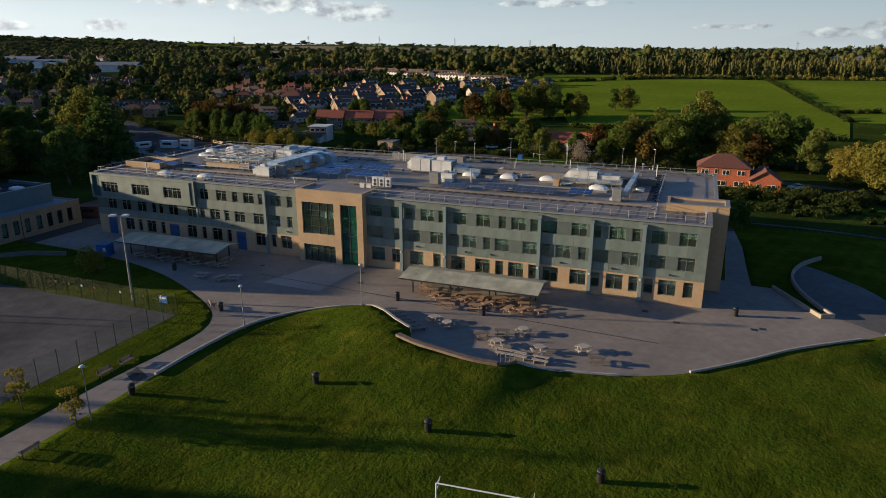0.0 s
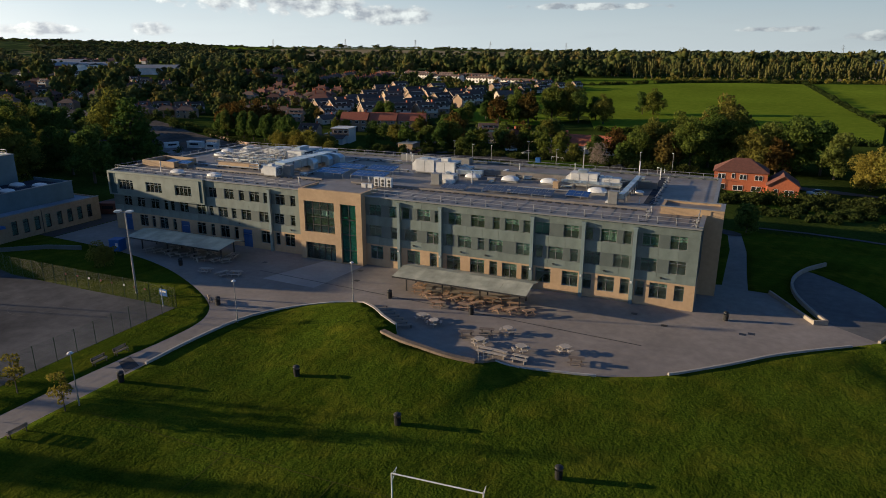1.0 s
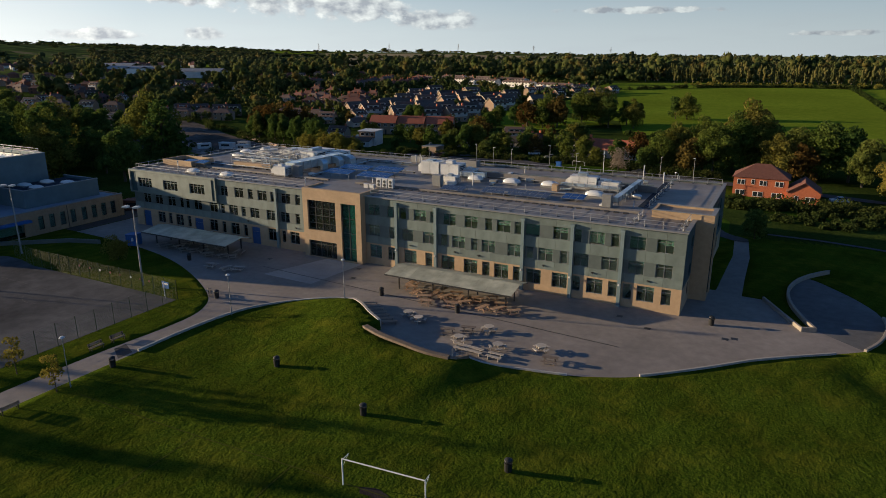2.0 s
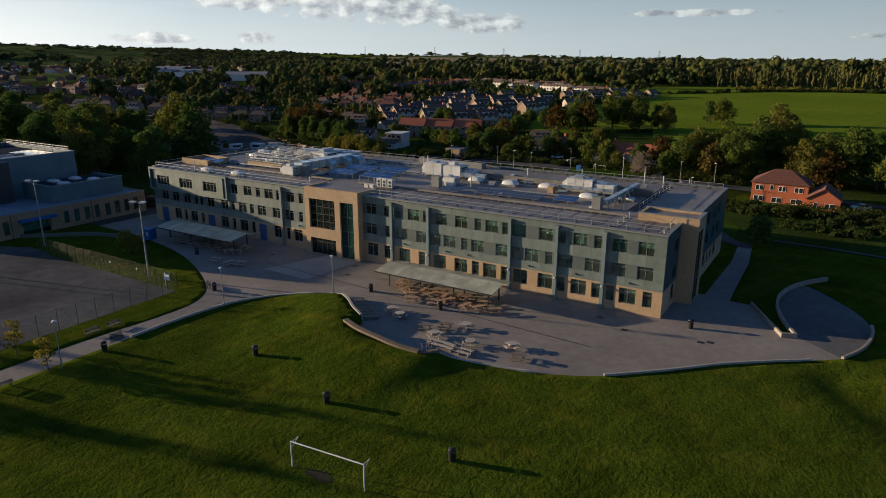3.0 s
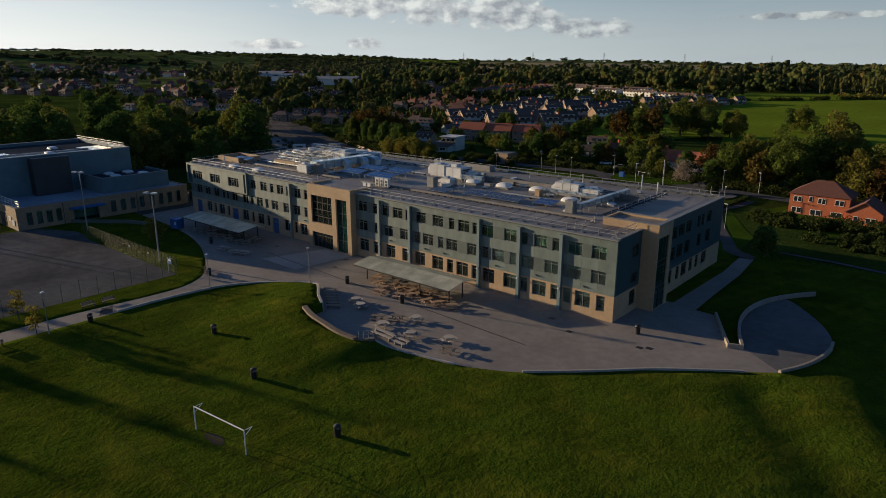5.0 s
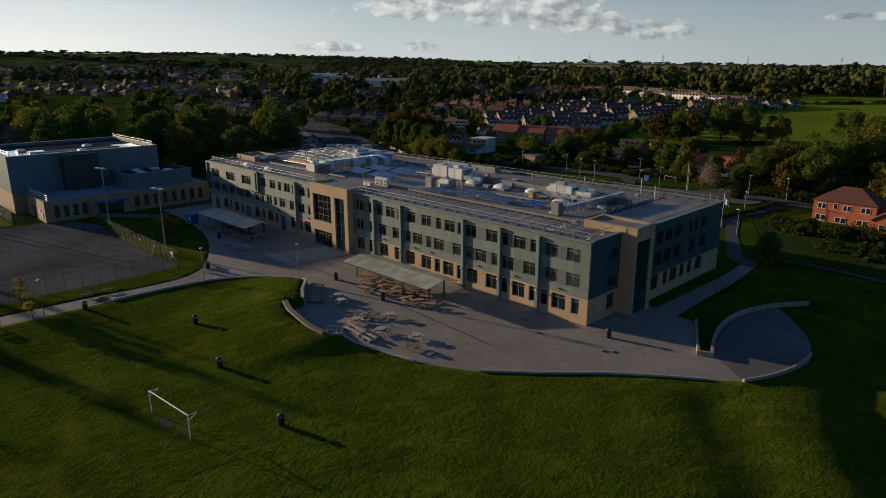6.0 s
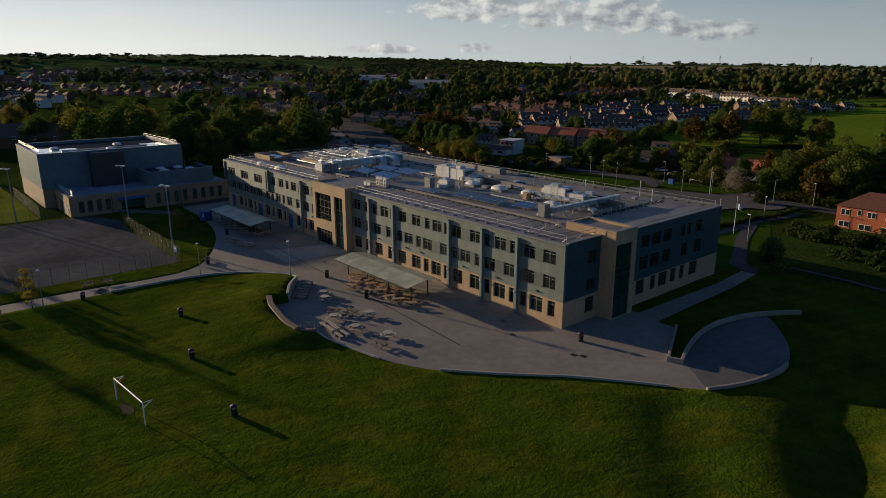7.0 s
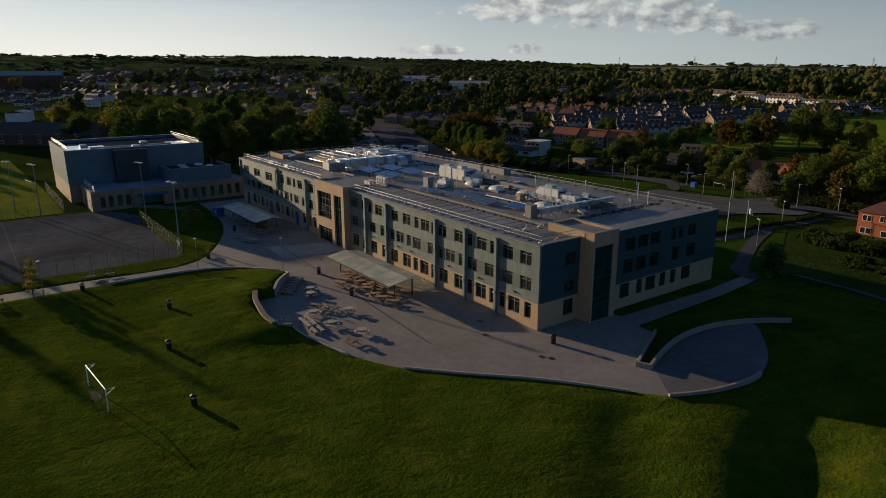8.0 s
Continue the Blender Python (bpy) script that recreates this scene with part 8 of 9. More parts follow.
def house(name, L, D, H, rise, wall, roof, hip, label, windows=3, front=None, chimneys=1, far=False):
    h = thing(name, pose(0, 0, 0), label, "house")
    bm = boxes((-L / 2, L / 2, -D / 2, D / 2, -1.0, H))
    if not hip:
        for s in (-1, 1):
            x0, x1 = (s * L / 2 - 0.25, s * L / 2) if s > 0 else (-L / 2, -L / 2 + 0.25)
            v = [bm.verts.new(p) for p in ((x0, -D / 2, H), (x0, D / 2, H), (x0, 0, H + rise), (x1, -D / 2, H), (x1, D / 2, H), (x1, 0, H + rise))]
            for f in ((0, 1, 2), (5, 4, 3), (0, 2, 5, 3), (1, 4, 5, 2)):
                bm.faces.new([v[i] for i in f])
    part("wall", bm, wall, h)
    bm = bmesh.new()
    (hip_roof if hip else gable_roof)(bm, L, D, H, rise)
    part("roof", bm, roof, h)
    for k in range(chimneys):
        x = (-1) ** k * L * (0.24 if hip else 0.4)
        c = part("chimney", boxes((x - 0.35, x + 0.35, -0.4, 0.4, H + rise * 0.35, H + rise + 1.1)), M_red_brick, h)
        part("chimney_pot", tubes(((x, -0.15, H + rise + 1.09), (x, -0.15, H + rise + 1.45), 0.13, 0.1), ((x, 0.18, H + rise + 1.09), (x, 0.18, H + rise + 1.45), 0.13, 0.1), n=7), M_tile_red, c)
    if front:
        bm = bmesh.new()
        for s in (-1, 1):
            v = [bm.verts.new(p) for x in (-L / 2 - 0.42, -L / 2 - 0.36) for p in ((x, s * (D / 2 + 0.36), H - 0.2), (x, s * (D / 2 + 0.36), H + 0.04), (x, 0, H + rise + 0.18), (x, 0, H + rise - 0.06))]
            for f in ((0, 1, 2, 3), (7, 6, 5, 4), (0, 4, 5, 1), (1, 5, 6, 2), (2, 6, 7, 3), (3, 7, 4, 0)):
                bm.faces.new([v[i] for i in f])
        part("bargeboard", bm, M_render, h, "cream bargeboard")
        d = part("dormer", boxes((-L * 0.32, L * 0.3, -D * 0.4, -D * 0.1, H + 0.1, H + 1.75)), front, h, "white flat-roofed dormer")
        part("dormer_roof", boxes((-L * 0.34, L * 0.32, -D * 0.43, -D * 0.08, H + 1.75, H + 1.92)), M_tile_slate, d)
        part("dormer_window", boxes((-L * 0.25, -L * 0.05, -D * 0.41, -D * 0.39, H + 0.7, H + 1.5), (L * 0.03, L * 0.23, -D * 0.41, -D * 0.39, H + 0.7, H + 1.5)), M_pane, d)
        part("front_boarding", boxes((-L / 2 + 0.3, L / 2 - 0.3, -D / 2 - 0.05, -D / 2 + 0.01, 2.6, H - 0.1)), front, h, "white boarded upper front")
    storeys = [0.9, 3.5] if H > 4 else [0.9]
    for s in (-1,):
        for z in storeys:
            for k in range(windows):
                x = -L / 2 + L * (k + 0.5) / windows
                if s < 0 and z < 1 and k == windows // 2:
                    part("door", boxes((x - 0.45, x + 0.45, -D / 2 - 0.05, -D / 2 + 0.02, -0.1, 2.0)), M_dark, h)
                    continue
                y0, y1 = (-D / 2 - 0.09, -D / 2 + 0.02) if s < 0 else (D / 2 - 0.02, D / 2 + 0.06)
                w = part("window", boxes((x - 0.75, x + 0.75, y0, y1, z, z + 1.25)), M_pane if far else M_upvc, h)
                if far:
                    continue
                yp = (-D / 2 - 0.105, -D / 2 - 0.092) if s < 0 else (D / 2 + 0.062, D / 2 + 0.075)
                part("pane", boxes((x - 0.65, x - 0.04, *yp, z + 0.1, z + 1.15), (x + 0.04, x + 0.65, *yp, z + 0.1, z + 1.15)), M_pane, w)
    return h


TYPES = {
    "semi": ("semi_detached_house", 12.0, 7.6, 5.0, 2.6, M_dull_brick, M_tile_red, True, "pair of brick houses with a hipped red tile roof", 3, None, 2),
    "semi2": ("semi_detached_house", 12.0, 7.6, 5.0, 2.7, M_house_brick, M_tile_brown, True, "pair of buff brick houses with a hipped brown roof", 3, None, 2),
    "gable": ("gabled_house", 10.5, 7.6, 4.5, 3.0, M_house_brick, M_tile_slate, False, "tan brick gabled house with a dark tile roof", 3, M_white_render, 0),
    "gable2": ("gabled_house", 10.0, 7.2, 4.6, 2.8, M_house_brick, M_tile_brown, False, "buff brick gabled house with a brown tile roof", 3, M_white_render, 1),
    "bungalow": ("bungalow", 11.0, 7.6, 2.7, 2.4, M_render, M_tile_slate, False, "low cream bungalow with a grey tile roof", 3, None, 1),
    "terrace": ("terraced_houses", 34.0, 7.5, 4.3, 1.4, M_white_render, M_tile_brown, False, "terrace of white-fronted houses with a brown roof", 10, None, 2),
    "red": ("semi_detached_house", 12.0, 8.2, 5.0, 3.0, M_house_brick, M_tile_bright, False, "pair of houses with a steep red tile roof", 4, None, 1),
}
HOMES = {}


def settle(kind, x, y, turn, label=""):
    k = 1.0 if kind in ("terrace", "red") else 1.08 if -245 < x < -136 and 205 < y < 370 else 0.8
    m = pose(x, y, height(x, y), 0, 0, turn) @ Matrix.Diagonal((k, k, k, 1))
    far = (math.hypot(x, y) > 400) + (math.hypot(x, y) > 780)
    if (kind, far) not in HOMES:
        t = TYPES[kind]
        HOMES[kind, far] = ob = house(*t[:9], (t[9], max(2, t[9] - 1), 0)[far], t[10] if far < 2 else None, t[11] if far < 2 else 0, far > 0)
        ob.matrix_basis = m
    else:
        src = HOMES[kind, far]
        keep = src.scale.copy()
        src.scale = (1, 1, 1)
        ob = copy_thing(src, m)
        src.scale = keep
    if label:
        tagged(ob, label)
    BUILT.append((x, y))
    return ob


BUILT = []


def street(kinds, x0, y0, x1, y1, n, turn, jig=2.0):
    for k in range(n):
        t = (k + 0.5) / n
        settle(kinds[k % len(kinds)], x0 + (x1 - x0) * t + wr.uniform(-jig, jig), y0 + (y1 - y0) * t + wr.uniform(-jig, jig), turn + wr.uniform(-4, 4) * (1 if jig < 3 else 2.5 if jig < 4 else 7))


street(["red"], -163, 170, -126, 183, 3, 16, 0.3)
street(["gable", "gable2"], -216, 222, -150, 214, 4, 56, 3.4)
street(["gable"], -214, 250, -138, 240, 5, 56, 3.4)
street(["gable", "gable2", "gable"], -222, 286, -140, 280, 5, 58, 3.4)
street(["gable"], -238, 326, -150, 316, 6, 54, 3.4)
street(["gable", "bungalow"], -240, 362, -140, 348, 6, 54, 3.4)
street(["bungalow", "gable"], -150, 376, -118, 446, 8, 64)
street(["gable2"], -176, 396, -140, 452, 6, 62)
street(["terrace"], -345, 520, -150, 448, 5, -20, 0.6)
street(["terrace"], -330, 556, -210, 500, 3, -22, 0.6)
street(["gable", "gable2"], -208, 236, -140, 227, 4, 56, 3.4)
street(["gable2", "gable"], -226, 306, -142, 298, 6, 55, 3.4)
street(["semi", "semi2"], -306, 279, -232, 268, 5, 8, 3.4)
street(["semi2", "semi"], -300, 262, -214, 246, 4, 8, 3.4)
street(["semi", "semi2"], -312, 296, -236, 288, 4, 8, 3.4)
street(["semi"], -330, 334, -250, 322, 4, 6, 3.4)
street(["semi"], -296, 396, -330, 520, 10, 96)
street(["semi2"], -326, 390, -362, 510, 9, 96)
street(["semi2", "gable2"], -240, 196, -196, 186, 4, 12)
street(["gable2", "bungalow"], -200, 208, -176, 180, 2, 74)
street(["semi2"], -292, 156, -250, 172, 4, 20)
street(["gable2", "gable"], -300, 176, -262, 190, 4, 64)
street(["semi2", "gable2"], -420, 112, -340, 138, 5, 15)
street(["gable", "semi2"], -400, 150, -330, 170, 4, 20)
street(["bungalow", "gable"], -560, -20, -430, -4, 6, 49)
street(["gable2", "semi"], -720, 40, -560, 60, 8, 8)
street(["semi", "semi2"], -700, 110, -560, 150, 8, 10)
street(["semi", "semi2", "gable"], -900, 120, -680, 200, 11, 12, 6)
street(["semi", "gable"], -1000, 220, -760, 330, 11, 18, 8)
street(["semi2", "gable"], -700, 300, -560, 420, 8, 30, 6)
street(["gable", "semi"], -560, 480, -430, 560, 8, 30, 6)
street(["semi2", "semi"], -520, 560, -380, 640, 8, 30, 6)
street(["gable"], -1150, 100, -900, 60, 9, 44, 8)
street(["gable", "bungalow", "gable2"], -840, -20, -620, 10, 11, 60, 16)
street(["bungalow", "gable"], -700, 0, -520, 40, 10, 55, 16)
street(["semi", "gable"], -900, 36, -700, 120, 11, 20, 16)
street(["gable2", "semi"], -860, 240, -640, 210, 11, 30, 16)
street(["gable", "semi2"], -640, 240, -520, 190, 8, 40, 16)
street(["semi", "gable2"], -1100, 460, -860, 340, 12, 30, 10)
street(["semi", "gable"], -980, 600, -760, 500, 11, 30, 10)
street(["gable", "semi2"], -480, 240, -400, 200, 5, 50, 5)
street(["gable2", "gable"], -470, 330, -380, 290, 5, 50, 5)
street(["semi", "semi2"], -430, 440, -370, 400, 4, 30, 5)
street(["bungalow"], -560, -34, -700, -6, 7, 62, 5)
street(["bungalow"], -520, -12, -660, 34, 7, 60, 5)
street(["terrace"], -470, 10, -560, 52, 2, 20, 2)
street(["semi", "gable2", "semi2"], -420, 150, -372, 218, 6, 100, 6)
street(["semi2", "semi"], -560, 196, -480, 215, 6, 15, 8)
street(["semi", "gable2", "bungalow"], -620, 250, -480, 262, 8, 10, 9)
street(["semi2", "bungalow"], -410, 262, -396, 330, 4, 80, 6)
street(["semi", "semi2"], -770, 360, -640, 395, 7, 20, 8)
settle("bungalow", -108, 152, 40, "low dark-roofed house with solar panels")
settle("bungalow", -88, 160, 10), settle("semi", -78, 158, 70), settle("bungalow", -70, 172, 5), settle("gable2", -94, 176, 15)
settle("gable2", -162, 144, 10, "buff brick house with a brown tile roof beside the trees")


def far_estate(name, spots, wall, roof, label):
    """Housing estates on the far slopes, past counting: plain gabled houses in one mesh each of walls and roofs."""
    for part_name, ends, m in (("walls", True, wall), ("roofs", False, roof)):
        bm_co, bm_faces = [], []
        for x, y, a, L in spots:
            z, c, q = height(x, y), math.cos(a), math.sin(a)
            if ends:
                pts = [(u, v, w) for u in (-L, L) for v, w in ((-3.6, -1.5), (3.6, -1.5), (3.6, 5.0), (0.0, 7.9), (-3.6, 5.0))]
                faces = ((4, 3, 2, 1, 0), (5, 6, 7, 8, 9), (0, 5, 9, 4), (1, 2, 7, 6))
            else:
                pts = [(u, v, w) for u in (-L - 0.3, L + 0.3) for v, w in ((-3.95, 4.75), (0.0, 7.95), (3.95, 4.75), (-3.95, 5.0), (0.0, 8.25), (3.95, 5.0))]
                faces = ((3, 9, 10, 4), (4, 10, 11, 5), (1, 7, 6, 0), (2, 8, 7, 1), (0, 6, 9, 3), (5, 11, 8, 2), (0, 3, 4, 1), (1, 4, 5, 2), (7, 10, 9, 6), (8, 11, 10, 7))
            base = len(bm_co)
            bm_co += [(x + u * c - v * q, y + u * q + v * c, z + w) for u, v, w in pts]
            bm_faces += [[base + k for k in f] for f in faces]
        me = bpy.data.meshes.new(name + "_" + part_name)
        me.from_pydata(bm_co, [], bm_faces)
        me.materials.append(m)
        tagged(new(name + "_" + part_name, me), part_name + " of the " + label, "houses", kind="stuff")


FAR_HOMES = []
for az0, az1, d0, d1, count in ((66, 84, 1250, 1900, 330), (84, 100, 950, 1500, 150), (50, 66, 1150, 1600, 150)):
    while count:
        a, d = radians(wr.uniform(az0, az1)), wr.uniform(d0, d1)
        # houses stand in short rows along curving streets
        d = round(d / 46) * 46 + 26 * noise.noise((a * 8, d / 400, 0.0)) + wr.uniform(-4, 4)
        x, y = -20 - d * math.sin(a), 20 + d * math.cos(a)
        count -= 1
        if noise.noise((x / 260, y / 260, 6.0)) > -0.2:
            FAR_HOMES.append((x, y, wr.choice((0.3, 1.2, 1.9, 2.7)) + wr.uniform(-0.2, 0.2), wr.uniform(4.5, 7.0)))
M_far_brick = surface("far_house_walls", (0.2, 0.11, 0.08), (0.3, 0.19, 0.14), 2.5, 0.9, island=0.3)
M_far_tile = surface("far_house_tiles", (0.13, 0.055, 0.04), (0.19, 0.085, 0.06), 1.5, 0.85, island=0.4)
far_estate("far_brick_houses", FAR_HOMES[::3] + FAR_HOMES[1::3], M_far_brick, M_far_tile, "far brick houses with red roofs")
far_estate("far_white_houses", FAR_HOMES[2::3], M_white_render, M_tile_red, "far white houses with red roofs")
BUILT += [(x, y) for x, y, a, L in FAR_HOMES]


def tin_shed(x, y, L, D, H, turn, material, label):
    s = thing("warehouse", pose(x, y, height(x, y), 0, 0, turn), label, "warehouse")
    part("wall", boxes((-L / 2, L / 2, -D / 2, D / 2, -1, H)), material, s)
    bm = bmesh.new()
    gable_roof(bm, L, D, H, D * 0.12)
    part("roof", bm, M_cap, s)


for r in ((-690, 452, 18, 15, 9, 125, M_upvc, "white gabled industrial shed"), (-680, 466, 18, 15, 9, 125, M_upvc, "white gabled industrial shed"), (-700, 470, 70, 30, 8, 25, M_tile_red, "long low industrial shed with a red wall"), (-600, 470, 60, 26, 7, 25, M_white, "long pale industrial shed"), (-860, 560, 60, 30, 8, 20, M_render, "long pale industrial shed"), (150, 820, 30, 18, 12, 10, M_white, "large white house among the trees"), (-60, 985, 36, 14, 9, 0, M_red_brick, "large red brick house among the trees"), (-880, 4, 110, 40, 15, 80, M_dull_brick, "long reddish-brown industrial building with a pale roof"), (-392, -26, 16, 10, 5, 160, M_upvc, "small white gabled building")):
    tin_shed(*r)

# white flat-roofed house behind the school
wh = thing("flat_roofed_house", pose(-144, 138, height(-144, 138), 0, 0, 12), "white and brown flat-roofed house with a lower wing", "house")
part("wall", boxes((-5.5, 5.5, -4, 4, -0.6, 3.0)), M_white_render, wh)
part("upper_wall", boxes((-1.5, 5.5, -4, 4, 3.0, 5.6)), M_house_brick, wh)
part("roof", boxes((-1.9, 5.9, -4.4, 4.4, 5.6, 5.9)), M_white, wh)
part("side_wall", boxes((5.5, 5.62, -4.1, 4.1, -0.6, 5.6)), M_white_render, wh, "white rendered gable wall")
bm = boxes((-9.5, 4.5, -8.6, -4.0, -0.6, 2.2))
part("front_wing", bm, M_white_render, wh, "low white front wing")
bm = bmesh.new()
v = [bm.verts.new(p) for p in ((-9.8, -8.9, 2.2), (4.8, -8.9, 2.2), (4.8, -4.0, 3.4), (-9.8, -4.0, 3.4), (-9.8, -8.9, 2.35), (4.8, -8.9, 2.35), (4.8, -4.0, 3.55), (-9.8, -4.0, 3.55))]
for f in ((3, 2, 1, 0), (4, 5, 6, 7), (0, 1, 5, 4), (1, 2, 6, 5), (2, 3, 7, 6), (3, 0, 4, 7)):
    bm.faces.new([v[i] for i in f])
part("wing_roof", bm, M_tile_slate, wh, "dark lean-to roof")
for x in (-7.6, -3.0, 1.8):
    w = part("window", boxes((x - 1.2, x + 1.2, -8.68, -8.58, 0.7, 1.9)), M_upvc, wh)
    part("pane", boxes((x - 1.1, x - 0.04, -8.7, -8.682, 0.8, 1.8), (x + 0.04, x + 1.1, -8.7, -8.682, 0.8, 1.8)), M_pane, w)
part("low_roof", boxes((-5.9, -1.5, -4.4, 4.4, 3.0, 3.25)), M_cap, wh)
for x in (0.0, 2.0, 4.2):
    w = part("window", boxes((x - 0.8, x + 0.8, -4.06, -3.98, 3.9, 5.1)), M_upvc, wh)
    part("pane", boxes((x - 0.7, x + 0.7, -4.08, -4.062, 4.0, 5.0)), M_pane, w)

# red brick house beside the grounds
gz = height(6, 100)
rh = thing("red_brick_house", pose(4.6, 102.4, gz), "red brick house with a hipped tile roof and white windows", "house")
part("wall", boxes((-6.4, 6.4, -4.6, 4.6, -0.8, 5.1)), M_red_brick, rh)
bm = bmesh.new()
hip_roof(bm, 12.8, 9.2, 5.1, 3.0, 0.4)
part("roof", bm, M_tile_red, rh)
bm = boxes((6.4, 13.6, -8.2, 1.5, -0.8, 2.7))
v = [bm.verts.new(p) for p in ((6.4, -8.2, 2.7), (13.6, -8.2, 2.7), (10.0, -8.2, 5.2), (6.4, -7.9, 2.7), (13.6, -7.9, 2.7), (10.0, -7.9, 5.2))]
for f in ((0, 1, 2), (5, 4, 3), (0, 2, 5, 3), (1, 4, 5, 2)):
    bm.faces.new([v[i] for i in f])
part("wing", bm, M_red_brick, rh)
bm = bmesh.new()
gable_roof(bm, 9.7, 7.2, 2.7, 2.5)
bm.transform(Matrix.Translation((10.0, -3.35, 0)) @ Matrix.Rotation(radians(90), 4, "Z"))
part("wing_roof", bm, M_tile_red, rh)
for x, y, z, w in ((-4.6, -4.6, 3.1, 1.8), (-1.8, -4.6, 3.3, 0.8), (0.6, -4.6, 3.1, 1.7), (4.3, -4.6, 3.1, 1.9), (-4.6, -4.6, 0.4, 2.2), (-0.4, -4.6, 0.2, 2.4), (4.0, -4.6, 0.2, 2.4), (8.4, -8.2, 0.6, 0.9), (11.4, -8.2, 0.5, 2.0)):
    wob = part("window", boxes((x - w / 2, x + w / 2, y - 0.07, y + 0.02, z, z + 1.35)), M_upvc, rh)
    n = 1 if w < 1 else 2
    for k in range(n):
        a = x - w / 2 + w * k / n
        part("pane", boxes((a + 0.1, a + w / n - 0.1, y - 0.085, y - 0.072, z + 0.1, z + 1.25)), M_pane, wob)

# long bungalow with a red roof
lb = thing("long_bungalow", pose(-46, 150, height(-46, 150), 0, 0, -4), "long low house with a red tile roof", "house")
part("wall", boxes((-10, 10, -4, 4, -0.8, 2.9)), M_render, lb)
bm = bmesh.new()
gable_roof(bm, 20, 8, 2.9, 3.2)
part("roof", bm, M_tile_bright, lb)
part("chimney", boxes((-8.8, -8.0, -0.5, 0.5, 4.6, 7.4)), M_red_brick, lb)
shed = thing("garden_shed", pose(-58, 144, height(-58, 144)), "small orange timber garden shed", "shed")
part("wall", boxes((-2, 2, -1.5, 1.5, -0.5, 2.2)), M_wood, shed)
bm = bmesh.new()
gable_roof(bm, 4, 3, 2.2, 0.8, 0.2)
part("roof", bm, M_wood, shed)
hut = thing("flat_roofed_garage", pose(-108, 129, height(-108, 129)), "grey flat-roofed garage behind the school", "garage")
part("wall", boxes((-3, 3, -3, 3, -0.5, 2.6)), M_house_brick, hut)
part("roof", boxes((-3.2, 3.2, -3.2, 3.2, 2.6, 2.8)), M_cap, hut)



def clear_of(x, y):
    """No tree within a garden's reach of a house, nor straight before it."""
    d = math.hypot(20 - x, -95 - y)
    ux, uy = (20 - x) / d, (-95 - y) / d
    for a, b in ((-690, 452), (-680, 466), (-700, 470), (-600, 470)):
        px, py = x - a, y - b
        if abs(px * uy - py * ux) < 22 and -14 < px * ux + py * uy < 150:
            return False
    for a, b in BUILT:
        px, py = x - a, y - b
        along = px * ux + py * uy
        if abs(px * uy - py * ux) < 8.5 and -10 < along < (150 if a < -850 else 64 if a < -330 and b < 600 else 36):
            return False
    return True


def uneven(k, q):
    """Tree sizes in a wood: mostly middling, a few tall heads."""
    return q * (0.62 + 0.42 * ((k * 0.618) % 1) + (0.28 if k % 9 == 0 else 0.0))


near = [p for p in spots[::2] if math.hypot(p[0], p[1]) < 560 and clear_of(p[0], p[1])]
merged("woodland", [(x, y, 1.3 * uneven(k, q)) for k, (x, y, q) in enumerate(near)], M_wood_far, "mixed woodland in early autumn colours", crown_lobes, 300, 0.72, 1)
near = [p for p in spots if wr.random() < 0.55 and 560 <= math.hypot(p[0], p[1]) < 900 and clear_of(p[0], p[1])]
merged("woodland", [(x, y, 1.45 * uneven(k, q)) for k, (x, y, q) in enumerate(near)], M_wood_far, "mixed woodland in early autumn colours", far_lobes, 100, 0.95, 1)
near = [p for k, p in enumerate(spots) if math.hypot(p[0], p[1]) >= 900 and k % 4 and (p[0] > -800 or p[1] > 1000 or math.hypot(p[0], p[1]) > 2200 or clear_of(p[0], p[1]))]
merged("woodland", [(x, y, (1.35 - 0.5 * smoothstep(1700, 2600, math.hypot(x, y))) * uneven(k, q)) for k, (x, y, q) in enumerate(near)], M_wood_hazed, "far mixed woodland in early autumn colours", far_lobes, 34, 1.5, 1)

# town trees between the houses
n, garden = 0, []
while n < 460:
    x, y = wr.uniform(-430, -110), wr.uniform(165, 560)
    if y > 300 and x > -140 or min((x - a) ** 2 + (y - b) ** 2 for a, b in BUILT) < 56 or x > -150 and y > 215 and y < 300:
        continue
    if math.hypot(x, y) < 285:
        plant(wr.choice(["mid", "mid2", "mid3", "mid2", "rust", "mid2"]), x, y, wr.uniform(0.5, 0.95))
    else:
        garden.append((x, y, wr.uniform(0.42, 0.85)))
    n += 1
for a, b in BUILT:
    for _ in range(2 if a > -430 and b > 165 else 0):
        t = wr.uniform(0, math.tau)
        garden.append((a + 9.0 * math.cos(t), b + 9.0 * math.sin(t), wr.uniform(0.3, 0.62)))
merged("garden_foliage", garden, M_wood_far, "garden trees and shrubs among the far houses", crown_lobes, 120, 0.75, 1)

# lamp posts, poles and street things north of the school
def street_lamp(x, y, h):
    l = thing("street_lamp", pose(x, y, height(x, y), 0, 0, wr.uniform(0, 360)), "slim grey street lamp", "street lamp", "street lamps north of the school")
    part("pole", tubes(((0, 0, -0.3), (0, 0, h), 0.07, 0.05), n=8), M_galv, l)
    part("lantern", bevelled(boxes((-0.15, 0.75, -0.14, 0.14, h - 0.02, h + 0.1)), 0.03), M_white, l)


